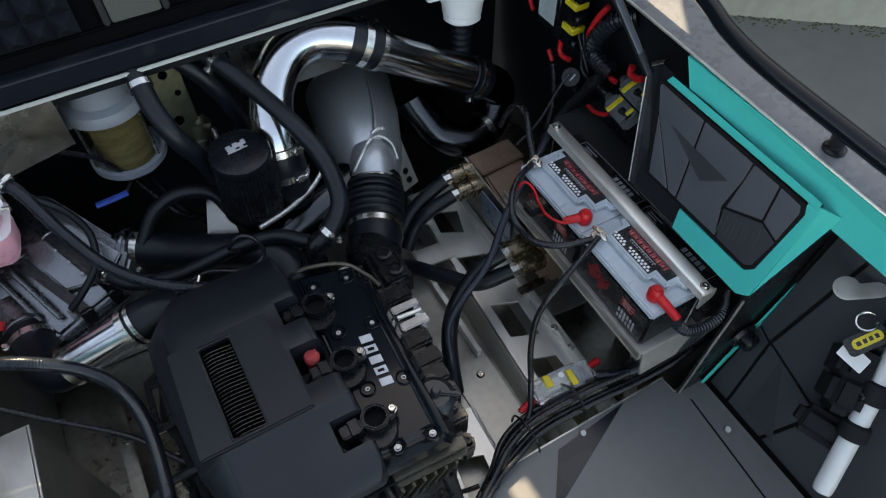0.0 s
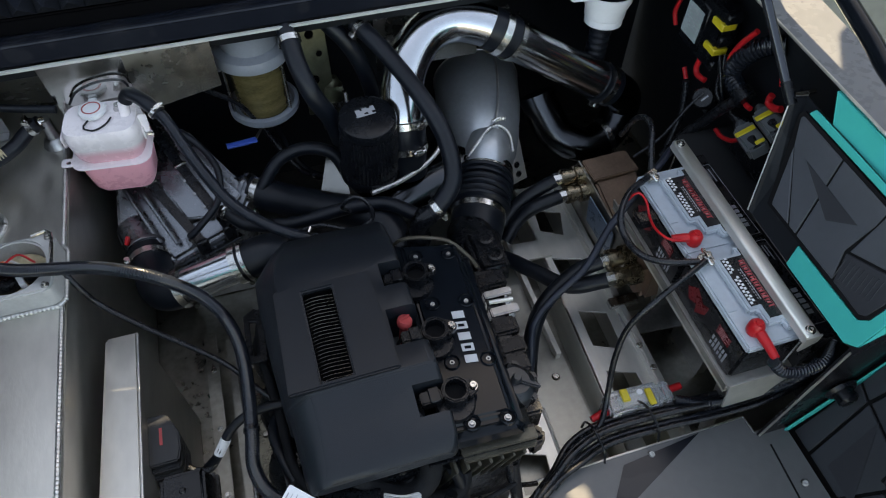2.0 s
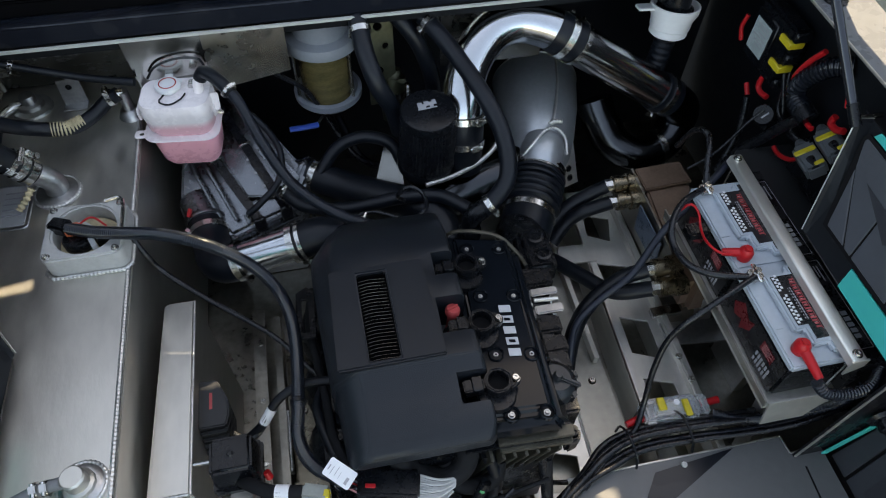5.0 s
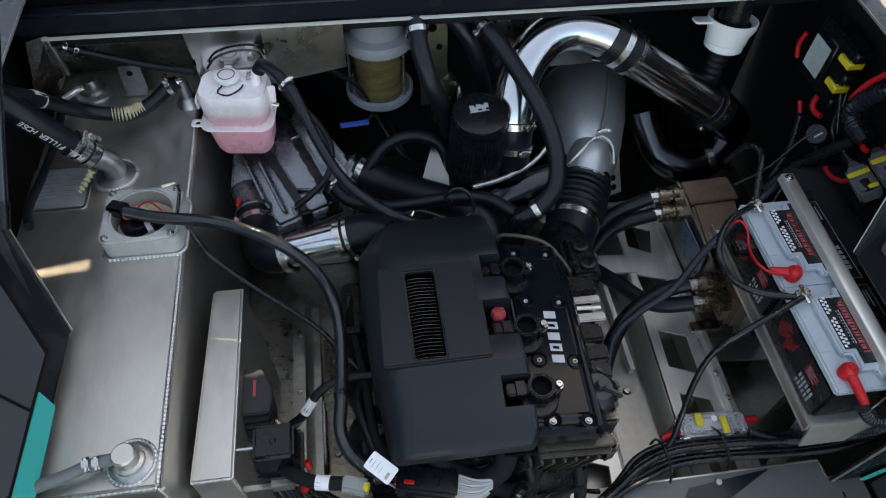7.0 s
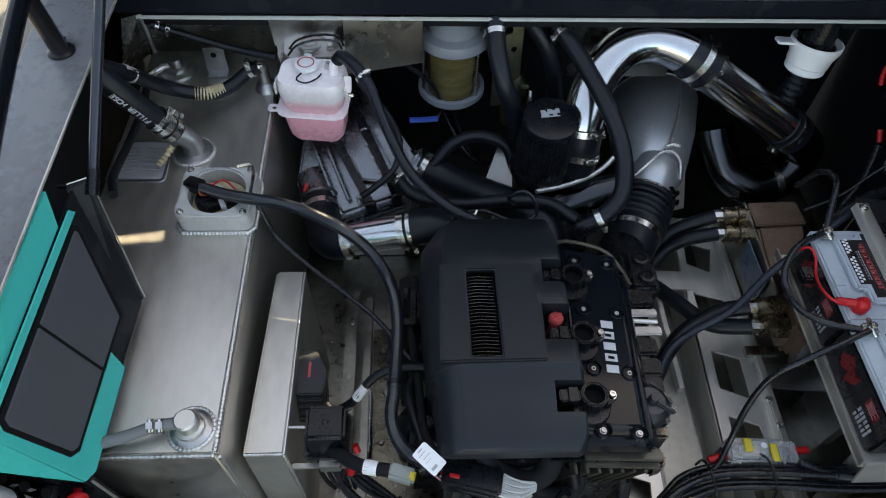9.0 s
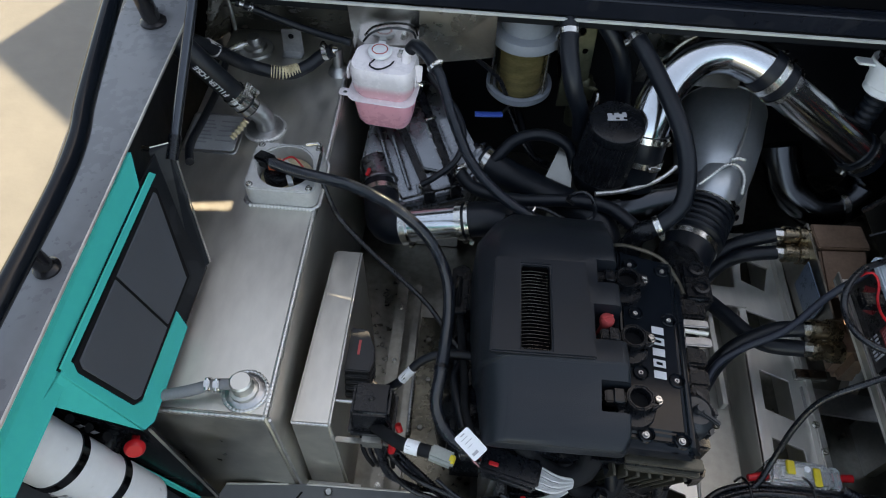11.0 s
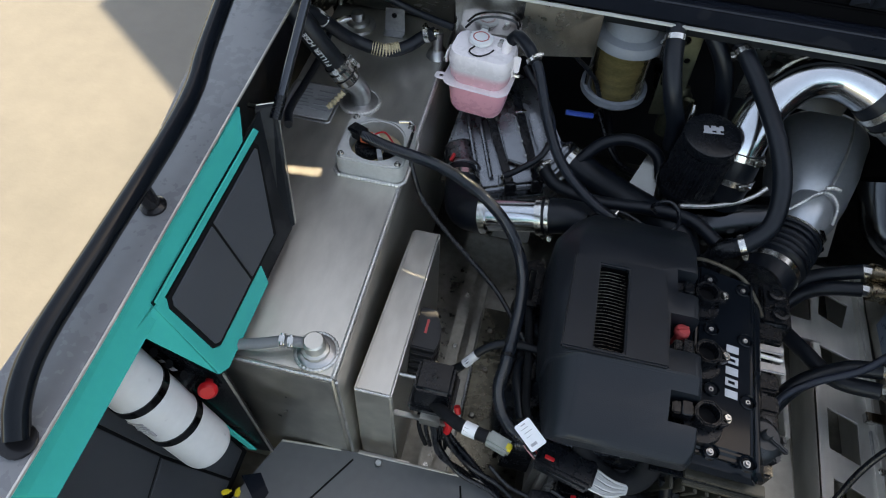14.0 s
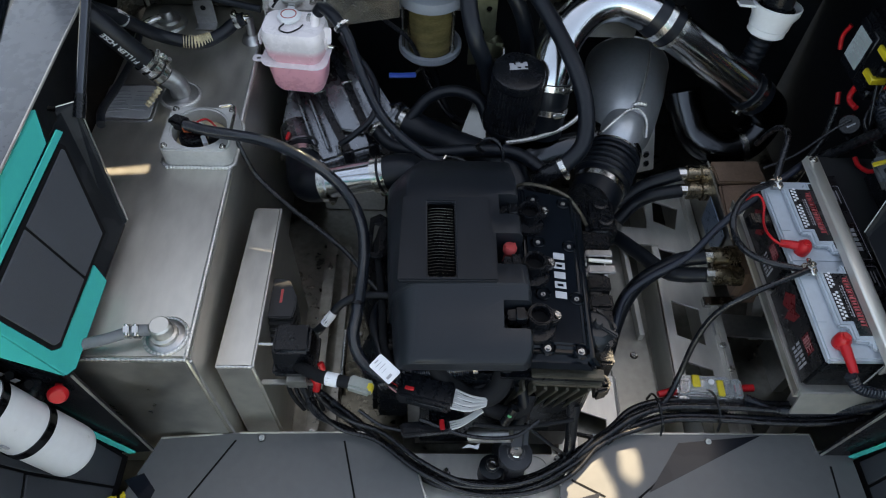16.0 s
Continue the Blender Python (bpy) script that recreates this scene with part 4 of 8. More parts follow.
_dh = hose("drain_hose", [(-0.640, -0.262, 1.212), (-0.600, -0.240, 1.216), (-0.555, -0.228, 1.221), (-0.525, -0.217, 1.222), (-0.498, -0.213, 1.220)], 0.0078, GREYRUB, "grey rubber hose on the tank's front outlet")
for _x in (-0.530, -0.518):
    worm_clamp((_x, -0.2175, 1.2218), (_x + 0.03, -0.2135, 1.2200), 0.0080, _dh, 0.007, 20)

# ---- aluminium box beside the tank ----
_ab = thing("aluminium_box", (-0.41, -0.06, FLOOR), "narrow brushed aluminium box with welded edges", "metal box")
part("box_body", hexa([(-0.438, -0.221, FLOOR), (-0.372, -0.221, FLOOR), (-0.372, 0.090, FLOOR), (-0.430, 0.090, FLOOR)],
                      [(-0.436, -0.222, 1.126), (-0.378, -0.222, 1.126), (-0.377, 0.090, 1.126), (-0.425, 0.090, 1.126)], 0.004, 3), ALU, _ab)
part("top_weld", tube([(-0.434, -0.220, 1.1245), (-0.380, -0.220, 1.1245)], 0.0026, 8, pitch=0.006, depth=0.0006), ALU_W, _ab)
part("side_weld", tube([(-0.3795, -0.220, 1.1235), (-0.3785, 0.088, 1.1235)], 0.0018, 8, 0.02), ALU_W, _ab)
part("foot", box(-0.445, -0.350, -0.262, -0.222, 0.872, 0.876), ALU_X, _ab)
bolt((-0.42, -0.245, 0.876), 0.005, 0.005, _ab)

# ---- relays and fuse holders beside the box ----
_rb = thing("relay_box", (-0.32, -0.19, 1.08), "square black relay box on a steel bracket", "relay box")
part("case", hexa([(-0.353, -0.213, 1.088), (-0.291, -0.213, 1.088), (-0.291, -0.152, 1.088), (-0.353, -0.152, 1.088)], [(-0.3495, -0.210, 1.152), (-0.2945, -0.210, 1.152), (-0.2945, -0.161, 1.152), (-0.3495, -0.161, 1.152)], 0.005, 3), DARKP, _rb)
part("skirt", box(-0.356, -0.288, -0.217, -0.150, 1.084, 1.101, 0.004, 2), DARKP, _rb)
part("bump", lathe([(0, 0.002), (0.003, 0.002), (0.0045, 0), (0, 0)], Matrix.Translation((-0.322, -0.186, 1.152)), 12), DARKP, _rb)
part("bracket", join(box(-0.376, -0.290, -0.222, -0.214, 1.066, 1.072, 0.001), box(-0.335, -0.305, -0.226, -0.213, 1.066, 1.088, 0.001)), ALU_W2, _rb, "zinc-plated bracket")
part("stud", tube([(-0.377, -0.180, 1.122), (-0.350, -0.180, 1.122)], 0.003, 8, 0.01), STEEL, _rb)
BREAK = mat("dark_grey_switch_plastic", (0.016, 0.017, 0.019), 0.42, 0, 0.15, 40, 0.2, 400)
_md = thing("breaker_switch", (-0.36, -0.09, 1.06), "dark grey stepped breaker switch bolted to the metal box", "switch")
for _i in range(5):
    part("step", prism([(-0.377, -0.140 + 0.005 * _i), (-0.342 + 0.0012 * _i, -0.140 + 0.005 * _i), (-0.3335, -0.118 + 0.004 * _i), (-0.3345, -0.088 + 0.002 * _i), (-0.350, -0.046), (-0.377, -0.044)], 0.0115, Matrix.Translation((0, 0, 1.054 + 0.0118 * _i)), 0.002, 2), BREAK, _md)
part("red_mark", prism([(-0.361, -0.066), (-0.357, -0.066), (-0.357, -0.092), (-0.361, -0.092)], 0.0006, Matrix.Translation((0, 0, 1.1018))), DULLRED, _md, smooth=False)

# ---- coolant bottle ----
_cb = thing("coolant_bottle", (-0.377, 0.40, 1.09), "translucent coolant bottle half filled with pink fluid", "coolant bottle")
_cm = pose(-0.378, 0.415, 1.145, 0, 0, -6)


def soft_block(x0, x1, y0, y1, z0, z1, r, m, k=1.0):
    bm = bmesh.new()
    n = 5
    poly = rounded(x0, x1, y0, y1, r, n)
    cx, cy = (x0 + x1) / 2, (y0 + y1) / 2
    rows = []
    h = z1 - z0
    for f, z in ((0.80, 0.0), (0.92, 0.012), (0.97, 0.035), (1.0, h - 0.02), (0.985, h - 0.008), (0.93, h)):
        rows.append([bm.verts.new((cx + (x - cx) * f, cy + (y - cy) * f, z0 + z)) for x, y in poly])
    for a, b in zip(rows, rows[1:]):
        for i in range(len(poly)):
            j = (i + 1) % len(poly)
            bm.faces.new((a[i], a[j], b[j], b[i]))
    bm.faces.new(rows[0][::-1]), bm.faces.new(rows[-1])
    bmesh.ops.transform(bm, matrix=m, verts=bm.verts)
    return bm


part("lower_shell", soft_block(-0.056, 0.056, -0.038, 0.044, -0.008, 0.058, 0.022, _cm), COOLANT, _cb, "pink coolant showing through the shell")
part("seam_flange", prism(rounded(-0.068, 0.062, -0.045, 0.048, 0.024), 0.003, _cm @ Matrix.Translation((0, 0, 0.061)), 0.0012, 2), MILKY, _cb)
_nt = SHELLM.node_tree                          # the fluid's level shows through the milky shell
_bs = _nt.nodes["Principled BSDF"]
_ge, _sx, _rp, _mx = (_nt.nodes.new(k) for k in ("ShaderNodeNewGeometry", "ShaderNodeSeparateXYZ", "ShaderNodeMapRange", "ShaderNodeMix"))
_mx.data_type = 'RGBA'
_rp.inputs[1].default_value, _rp.inputs[2].default_value = 1.226, 1.240
_nt.links.new(_ge.outputs["Position"], _sx.inputs[0])
_nt.links.new(_sx.outputs[2], _rp.inputs[0])
_nt.links.new(_rp.outputs[0], _mx.inputs[0])
_mx.inputs[6].default_value = (0.90, 0.50, 0.56, 1)
_nt.links.new(_bs.inputs["Base Color"].links[0].from_socket, _mx.inputs[7])
_nt.links.new(_mx.outputs[2], _bs.inputs["Base Color"])
part("upper_shell", soft_block(-0.061, 0.061, -0.040, 0.044, 0.0612, 0.128, 0.026, _cm), SHELLM, _cb, "milky translucent upper shell")
_ck = part("cap", lathe([(0, 0.013), (0.016, 0.013), (0.0205, 0.0115), (0.0220, 0.008), (0.0210, 0.005), (0.016, 0.004), (0.016, 0.0), (0, 0.0)], _cm @ Matrix.Translation((-0.010, 0.012, 0.128)), 28), WHITE, _cb, "white pressure cap")
part("cap_print", prism(ring_poly(0.0150), 0.0005, _cm @ Matrix.Translation((-0.010, 0.012, 0.1416)), holes=[ring_poly(0.0130)]), DULLRED, _ck)
part("cap_tab", box(-0.007, 0.007, -0.012, 0.006, 0.1365, 0.1405, 0.0015, m=_cm @ Matrix.Translation((-0.012, 0.036, -0.002))), WHITE, _ck)
for _a in (30, 150, 270):
    part("cap_grip", box(0.015, 0.0245, -0.005, 0.005, 0.1335, 0.1395, 0.002, 2, m=_cm @ Matrix.Translation((-0.010, 0.012, 0)) @ pose(0, 0, 0, 0, 0, _a)), WHITE, _ck)
part("strap", tube([(-0.394, 0.408, 1.278), (-0.402, 0.394, 1.276), (-0.385, 0.385, 1.275), (-0.367, 0.395, 1.276), (-0.358, 0.408, 1.278)], 0.0016, 6, 0.006), CABLE, _ck)
part("outlet", tube([(-0.338, 0.415, 1.270), (-0.336, 0.420, 1.286), (-0.330, 0.424, 1.296)], 0.009, 12, 0.006), MILKY, _cb)
part("ear", prism(rounded(0, 0.014, -0.004, 0.026, 0.004), 0.003, _cm @ pose(0.058, -0.012, 0.104, 70, 0, 0)), MILKY, _cb)

for _sx2 in (-1, 1):
    part("side_ear", prism(rounded(-0.012, 0.012, -0.016, 0.016, 0.006), 0.004, _cm @ pose(_sx2 * 0.0635, -0.002, 0.098, 0, 90, 0), 0.0012, 1, holes=[ring_poly(0.0035, 12)]), MILKY, _cb, "milky mounting ear")
    part("ear_screw", tube([_cm @ Vector((_sx2 * 0.062, -0.004, 0.088)), _cm @ Vector((_sx2 * 0.073, -0.004, 0.086))], 0.0034, 8, 0.004), STEEL, _cb, "small steel screw")
part("flange_ear", prism(rounded(-0.012, 0.010, -0.010, 0.010, 0.006), 0.003, _cm @ Matrix.Translation((-0.072, -0.022, 0.0612)), 0.001, 1, holes=[ring_poly(0.0040, 12)]), MILKY, _cb)
part("overflow_stub", tube([_cm @ Vector((0.026, 0.018, 0.126)), _cm @ Vector((0.030, 0.018, 0.138))], 0.0065, 12, 0.004), STEEL, _cb, "hose stub with a steel clip")
_bb = thing("bottle_bracket", (-0.378, 0.50, 1.25), "polished aluminium bracket plate behind the coolant bottle", "bracket")
part("plate", hexa([(-0.447, 0.460, 1.3585), (-0.3185, 0.460, 1.3585), (-0.3185, 0.463, 1.3585), (-0.447, 0.463, 1.3585)],
                   [(-0.432, 0.455, 1.180), (-0.3185, 0.455, 1.180), (-0.3185, 0.458, 1.180), (-0.432, 0.458, 1.180)]), MIRRA, _bb)
part("overflow_tube", tube([(-0.420, 0.448, 1.285), (-0.402, 0.450, 1.305), (-0.365, 0.451, 1.316), (-0.330, 0.450, 1.312), (-0.322, 0.448, 1.292)], 0.0022, 6, 0.008), CABLE, _bb)

_h1 = hose("coolant_hose", [(-0.331, 0.422, 1.293), (-0.320, 0.418, 1.308), (-0.296, 0.391, 1.308), (-0.280, 0.372, 1.295)], 0.0115, RUBBER, "black coolant hose in a corrugated sleeve")
part("sleeve", tube([(-0.284, 0.377, 1.298), (-0.270, 0.360, 1.285), (-0.239, 0.295, 1.240), (-0.200, 0.232, 1.205), (-0.139, 0.177, 1.185), (-0.068, 0.144, 1.170), (0.005, 0.140, 1.140)], 0.0098, 12, pitch=0.0034, depth=0.0009), CORR, _h1, "corrugated black sleeve")
worm_clamp((-0.283, 0.376, 1.297), (-0.270, 0.36, 1.285), 0.0118, _h1, 0.006)
hose("bleed_hose", [(-0.300, 0.46, 1.215), (-0.284, 0.447, 1.200), (-0.247, 0.422, 1.170), (-0.224, 0.372, 1.150), (-0.233, 0.320, 1.130), (-0.269, 0.295, 1.106), (-0.297, 0.286, 1.088)], 0.0062, RUBBER, "thin black bleed hose looping over the heat exchanger")

# ---- heat exchanger ----
HXM = mat("grey_cast_casing", (0.19, 0.20, 0.215), 0.27, 0.95, 0.16, 9, 0.10, 140, rvar=0.08)
_hx = thing("heat_exchanger", (-0.29, 0.42, FLOOR), "cast aluminium heat exchanger with two black straps", "heat exchanger")
HXT = [(-0.336, 0.278, 1.046), (-0.217, 0.314, 1.062), (-0.178, 0.368, 1.086), (-0.270, 0.500, 1.150), (-0.400, 0.560, 1.160), (-0.428, 0.345, 1.054), (-0.372, 0.338, 1.056)]
part("core", hexa([(x * 1.01, y, 0.96) for x, y, z in HXT], HXT, 0.006, 3), HXM, _hx)
_fa, _fb2 = Vector((-0.338, 0.273, 1.038)), Vector((-0.214, 0.310, 1.055))
for _dz, _o in ((0.0, 0.000), (-0.014, 0.006)):
    _u = Vector((0.10, -0.33, 0)).normalized()
    _q = [_fa + _u * _o, _fb2 + _u * _o, _fb2 + _u * (_o - 0.016), _fa + _u * (_o - 0.016)]
    part("front_flange", hexa([v + Vector((0, 0, _dz - 0.006)) for v in _q], [v + Vector((0, 0, _dz)) for v in _q], 0.0015, 2), HXM, _hx, "stacked flange lip")
for _p, _q in ((Vector((-0.396, 0.492, 1.1500)), Vector((-0.281, 0.292, 1.0580))), (Vector((-0.336, 0.520, 1.1590)), Vector((-0.231, 0.308, 1.0650)))):
    _u, _n = (_q - _p).cross(Vector((0, 0.3, 1))).normalized() * 0.009, Vector((0, -0.0015, 0.0045))
    part("strap", hexa([_p - _u, _p + _u, _q + _u, _q - _u], [_p - _u + _n, _p + _u + _n, _q + _u + _n, _q - _u + _n], 0.001), CABLE, _hx, "black rubber strap")
    part("strap_end", box(-0.011, 0.011, -0.004, 0.006, -0.026, 0.004, 0.002, 1, m=Matrix.Translation(_q + _n) @ pose(0, 0, 0, -12, 0, 17)), CABLE, _hx)
    part("buckle", box(-0.012, 0.012, -0.006, 0.006, 0.0, 0.006, 0.002, 1, m=Matrix.Translation(_p.lerp(_q, 0.42) + _n) @ pose(0, 0, 0, -24, 0, 28)), STEEL, _hx)
part("raised_panel", hexa([(-0.300, 0.336, 1.075), (-0.252, 0.330, 1.074), (-0.300, 0.425, 1.117), (-0.348, 0.432, 1.118)], [(-0.298, 0.338, 1.081), (-0.254, 0.332, 1.080), (-0.301, 0.423, 1.123), (-0.347, 0.430, 1.124)], 0.002), HXM, _hx, "raised ribbed panel")
part("raised_panel", hexa([(-0.226, 0.335, 1.074), (-0.196, 0.362, 1.086), (-0.258, 0.440, 1.126), (-0.278, 0.430, 1.120)], [(-0.227, 0.337, 1.080), (-0.199, 0.362, 1.091), (-0.258, 0.437, 1.131), (-0.276, 0.428, 1.126)], 0.002), HXM, _hx, "raised ribbed panel")
for _a, _b in (((-0.352, 0.310, 1.062), (-0.398, 0.420, 1.106)), ((-0.322, 0.300, 1.062), (-0.366, 0.400, 1.104)), ((-0.300, 0.290, 1.058), (-0.306, 0.312, 1.066))):
    part("rib", tube([_a, _b], 0.0045, 8, 0.02), HXM, _hx)
for _i in range(3):
    part("cast_mark", box(-0.008, 0.008, -0.003, 0.003, 0.0, 0.002, 0.0006, 1, m=pose(-0.262 - 0.012 * _i, 0.352 + 0.026 * _i, 1.0885 + 0.0115 * _i, 24, 0, 28)), HXM, _hx)
part("bleed_fitting", lathe([(0, 0.016), (0.005, 0.016), (0.007, 0.010), (0.007, 0), (0, 0)], pose(-0.297, 0.302, 1.060, 10, 0, 0), 10), STEEL, _hx)
part("inlet_neck", tube([(-0.398, 0.372, 1.052), (-0.386, 0.335, 1.046), (-0.378, 0.306, 1.044)], 0.0330, 20, 0.008), HXM, _hx, "round cast inlet neck")
part("neck_lip", lathe([(0.031, -0.004), (0.0365, -0.004), (0.0375, 0.0), (0.0365, 0.004), (0.031, 0.004)], aim((-0.381, 0.318, 1.045), (-0.376, 0.295, 1.044)), 26), HXM, _hx)
part("outlet_neck", tube([(-0.235, 0.405, 1.064), (-0.180, 0.390, 1.066)], 0.031, 18, 0.008), HXM, _hx)
part("neck_lip", lathe([(0.029, -0.004), (0.0345, -0.004), (0.0355, 0.0), (0.0345, 0.004), (0.029, 0.004)], aim((-0.190, 0.393, 1.066), (-0.12, 0.351, 1.06)), 26), HXM, _hx)
part("support", box(-0.36, -0.22, 0.36, 0.50, FLOOR, 0.965, 0.003), ALU_D, _hx)

_e1 = hose("charge_elbow", [(-0.380, 0.312, 1.045), (-0.371, 0.262, 1.044), (-0.362, 0.222, 1.054), (-0.342, 0.193, 1.072), (-0.312, 0.183, 1.088)], 0.034, RUBBER, "thick black rubber elbow hose", sides=18)
worm_clamp((-0.3755, 0.290, 1.0445), (-0.371, 0.262, 1.044), 0.0345, _e1, spin=70)
part("red_tab", box(-0.003, 0.003, -0.008, 0.008, -0.004, 0.004, 0.001, 1, m=pose(-0.404, 0.318, 1.078, 30, 0, -20)), RED, _e1, "small red tab")
_cp = thing("charge_pipe", (-0.25, 0.185, 1.11), "short polished steel charge pipe", "pipe")
part("pipe", tube([(-0.322, 0.183, 1.085), (-0.205, 0.179, 1.122)], 0.0295, 28, 0.02), CHROME, _cp)
worm_clamp((-0.313, 0.1827, 1.088), (-0.28, 0.1816, 1.0985), 0.0335, _cp, spin=170)
worm_clamp((-0.214, 0.1793, 1.1192), (-0.18, 0.178, 1.130), 0.0325, _cp, spin=170)
worm_clamp((-0.200, 0.179, 1.1235), (-0.17, 0.178, 1.133), 0.0325, _cp, 0.007, spin=150)
hose("charge_hose", [(-0.222, 0.179, 1.117), (-0.170, 0.182, 1.128), (-0.115, 0.176, 1.122), (-0.080, 0.150, 1.095)], 0.0318, RUBBER, "thick black charge-air hose into the engine", sides=18)
_sn = thing("map_sensor", (-0.118, 0.167, 1.13), "small bright sensor plug on the charge hose", "sensor")
part("flag", hexa([(-0.145, 0.150, 1.150), (-0.125, 0.146, 1.150), (-0.123, 0.154, 1.150), (-0.143, 0.160, 1.150)], [(-0.142, 0.152, 1.172), (-0.128, 0.150, 1.165), (-0.126, 0.156, 1.165), (-0.140, 0.160, 1.172)], 0.001), STEEL, _sn)
part("plug", box(-0.132, -0.106, 0.156, 0.172, 1.145, 1.166, 0.003), DARKP, _sn)
part("hook", tube([(-0.108, 0.165, 1.160), (-0.096, 0.172, 1.166), (-0.090, 0.182, 1.168)], 0.003, 8, 0.004), STEEL, _sn)

_h7 = hose("coolant_return", [(-0.182, 0.388, 1.066), (-0.119, 0.351, 1.060), (-0.058, 0.305, 1.070), (-0.008, 0.269, 1.080), (0.033, 0.231, 1.090), (0.048, 0.190, 1.080), (0.050, 0.150, 1.06)], 0.031, RUBBER, "wide black coolant hose from the heat exchanger", sides=18)
worm_clamp((-0.170, 0.381, 1.064), (-0.12, 0.351, 1.06), 0.032, _h7, spin=140)
_h8 = hose("heater_hose", [(-0.232, 0.322, 1.090), (-0.226, 0.316, 1.100), (-0.192, 0.281, 1.094), (-0.116, 0.257, 1.100), (-0.023, 0.247, 1.120), (0.046, 0.230, 1.130), (0.091, 0.190, 1.130)], 0.0125, RUBBER, "black hose across the back of the engine")
worm_clamp((-0.225, 0.315, 1.100), (-0.21, 0.30, 1.098), 0.013, _h8, 0.008)
hose("looped_wire", [(-0.018, 0.222, 1.140), (-0.032, 0.212, 1.165), (-0.011, 0.209, 1.188), (0.009, 0.199, 1.178), (0.013, 0.186, 1.150), (-0.023, 0.179, 1.142), (-0.080, 0.205, 1.142), (-0.135, 0.206, 1.120)], 0.0035, CABLE, "thin black cable in a loop", "cable")

# ---- hoses from the back wall ----
_h4 = hose("vent_hose_long", [(0.060, 0.480, 1.330), (0.070, 0.468, 1.325), (0.107, 0.396, 1.300), (0.142, 0.305, 1.270), (0.161, 0.248, 1.230), (0.158, 0.199, 1.190), (0.127, 0.174, 1.162), (0.104, 0.168, 1.145)], 0.0155, RUBBER, "black hose curving from the back beam to the engine", sides=14)
worm_clamp((0.072, 0.465, 1.324), (0.09, 0.43, 1.312), 0.016, _h4, 0.010, 120)
worm_clamp((0.122, 0.172, 1.158), (0.10, 0.168, 1.145), 0.016, _h4, 0.010, 200)
_el = thing("hose_elbow", (0.095, 0.165, 1.12), "black plastic hose elbow on the cylinder head", "hose fitting")
part("elbow", tube([(0.112, 0.170, 1.150), (0.095, 0.167, 1.140), (0.088, 0.165, 1.120), (0.086, 0.163, 1.07)], 0.0175, 14, 0.006), DARKP, _el)
part("boss", lathe([(0, 0.02), (0.018, 0.02), (0.022, 0.012), (0.022, 0), (0, 0)], Matrix.Translation((0.086, 0.163, 1.095))), DARKP, _el)
_h5 = hose("fuel_hose", [(-0.056, 0.460, 1.352), (-0.054, 0.446, 1.345), (-0.050, 0.402, 1.318), (-0.036, 0.372, 1.275), (-0.012, 0.375, 1.215), (0.0, 0.39, 1.15)], 0.0165, RUBBER, "black fuel hose hanging from the back beam", sides=14)
worm_clamp((-0.0535, 0.440, 1.341), (-0.052, 0.41, 1.322), 0.017, _h5, 0.010, 160)
hose("fuel_hose", [(0.000, 0.520, 1.340), (0.016, 0.500, 1.325), (0.051, 0.478, 1.280), (0.078, 0.475, 1.200), (0.090, 0.470, 1.10)], 0.016, RUBBER, "black fuel hose passing behind the air filter", sides=14)
hose("bulkhead_cable", [(-0.272, 0.462, 1.285), (-0.235, 0.462, 1.275), (-0.200, 0.470, 1.240), (-0.165, 0.480, 1.200), (-0.145, 0.49, 1.15)], 0.0045, CABLE, "thin black cable along the bulkhead", "cable")

# ---- fuel filter with bowl ----
_ff = thing("fuel_filter", (-0.118, 0.53, 1.08), "grey fuel filter with a clear bowl of amber fuel", "fuel filter")
_fx, _fy, _fz0 = -0.120, 0.535, 1.098
part("head", lathe([(0, 0.258), (0.050, 0.258), (0.050, 0.190), (0.066, 0.185), (0.070, 0.175), (0.070, 0.166), (0.060, 0.160), (0.050, 0.158), (0, 0.158)], Matrix.Translation((_fx, _fy, _fz0)), 32), GREYP, _ff)
part("bowl", lathe([(0, 0.1579), (0.049, 0.1579), (0.049, 0.048), (0, 0.048)], Matrix.Translation((_fx, _fy, _fz0)), 32), AMBER, _ff, "clear bowl with amber fuel")
part("bottom_ring", lathe([(0, 0.030), (0.030, 0.028), (0.058, 0.034), (0.067, 0.044), (0.067, 0.056), (0.060, 0.058), (0.054, 0.050), (0, 0.048)], Matrix.Translation((_fx, _fy, _fz0)), 32), GREYP, _ff)
for _a in (200, 320, 80):
    _c, _s = math.cos(radians(_a)), math.sin(radians(_a))
    part("tie_bolt", tube([(_fx + 0.0605 * _c, _fy + 0.0605 * _s, _fz0 + 0.050), (_fx + 0.0605 * _c, _fy + 0.0605 * _s, _fz0 + 0.177)], 0.0030, 8, 0.02), STEEL, _ff)
for _x in (-0.075, 0.070):
    _bk = part("mount_block", box(_fx + _x - 0.010, _fx + _x + 0.010, _fy - 0.055, _fy - 0.030, _fz0 + 0.165, _fz0 + 0.205, 0.002), BLACKP, _ff)
    bolt(None, 0.006, 0.006, _bk, STEEL, "bolt", pose(_fx + _x, _fy - 0.055, _fz0 + 0.186, 90, 0, 0))
part("mount_plate", box(_fx - 0.095, _fx + 0.09, _fy + 0.045, _fy + 0.060, 1.20, 1.3565), ALU_D, _ff)
part("drain_stem", lathe([(0, 0.0), (0.008, 0.0), (0.008, 0.03), (0, 0.03)], Matrix.Translation((_fx, _fy - 0.01, 1.100)), 12), STEEL, _ff)
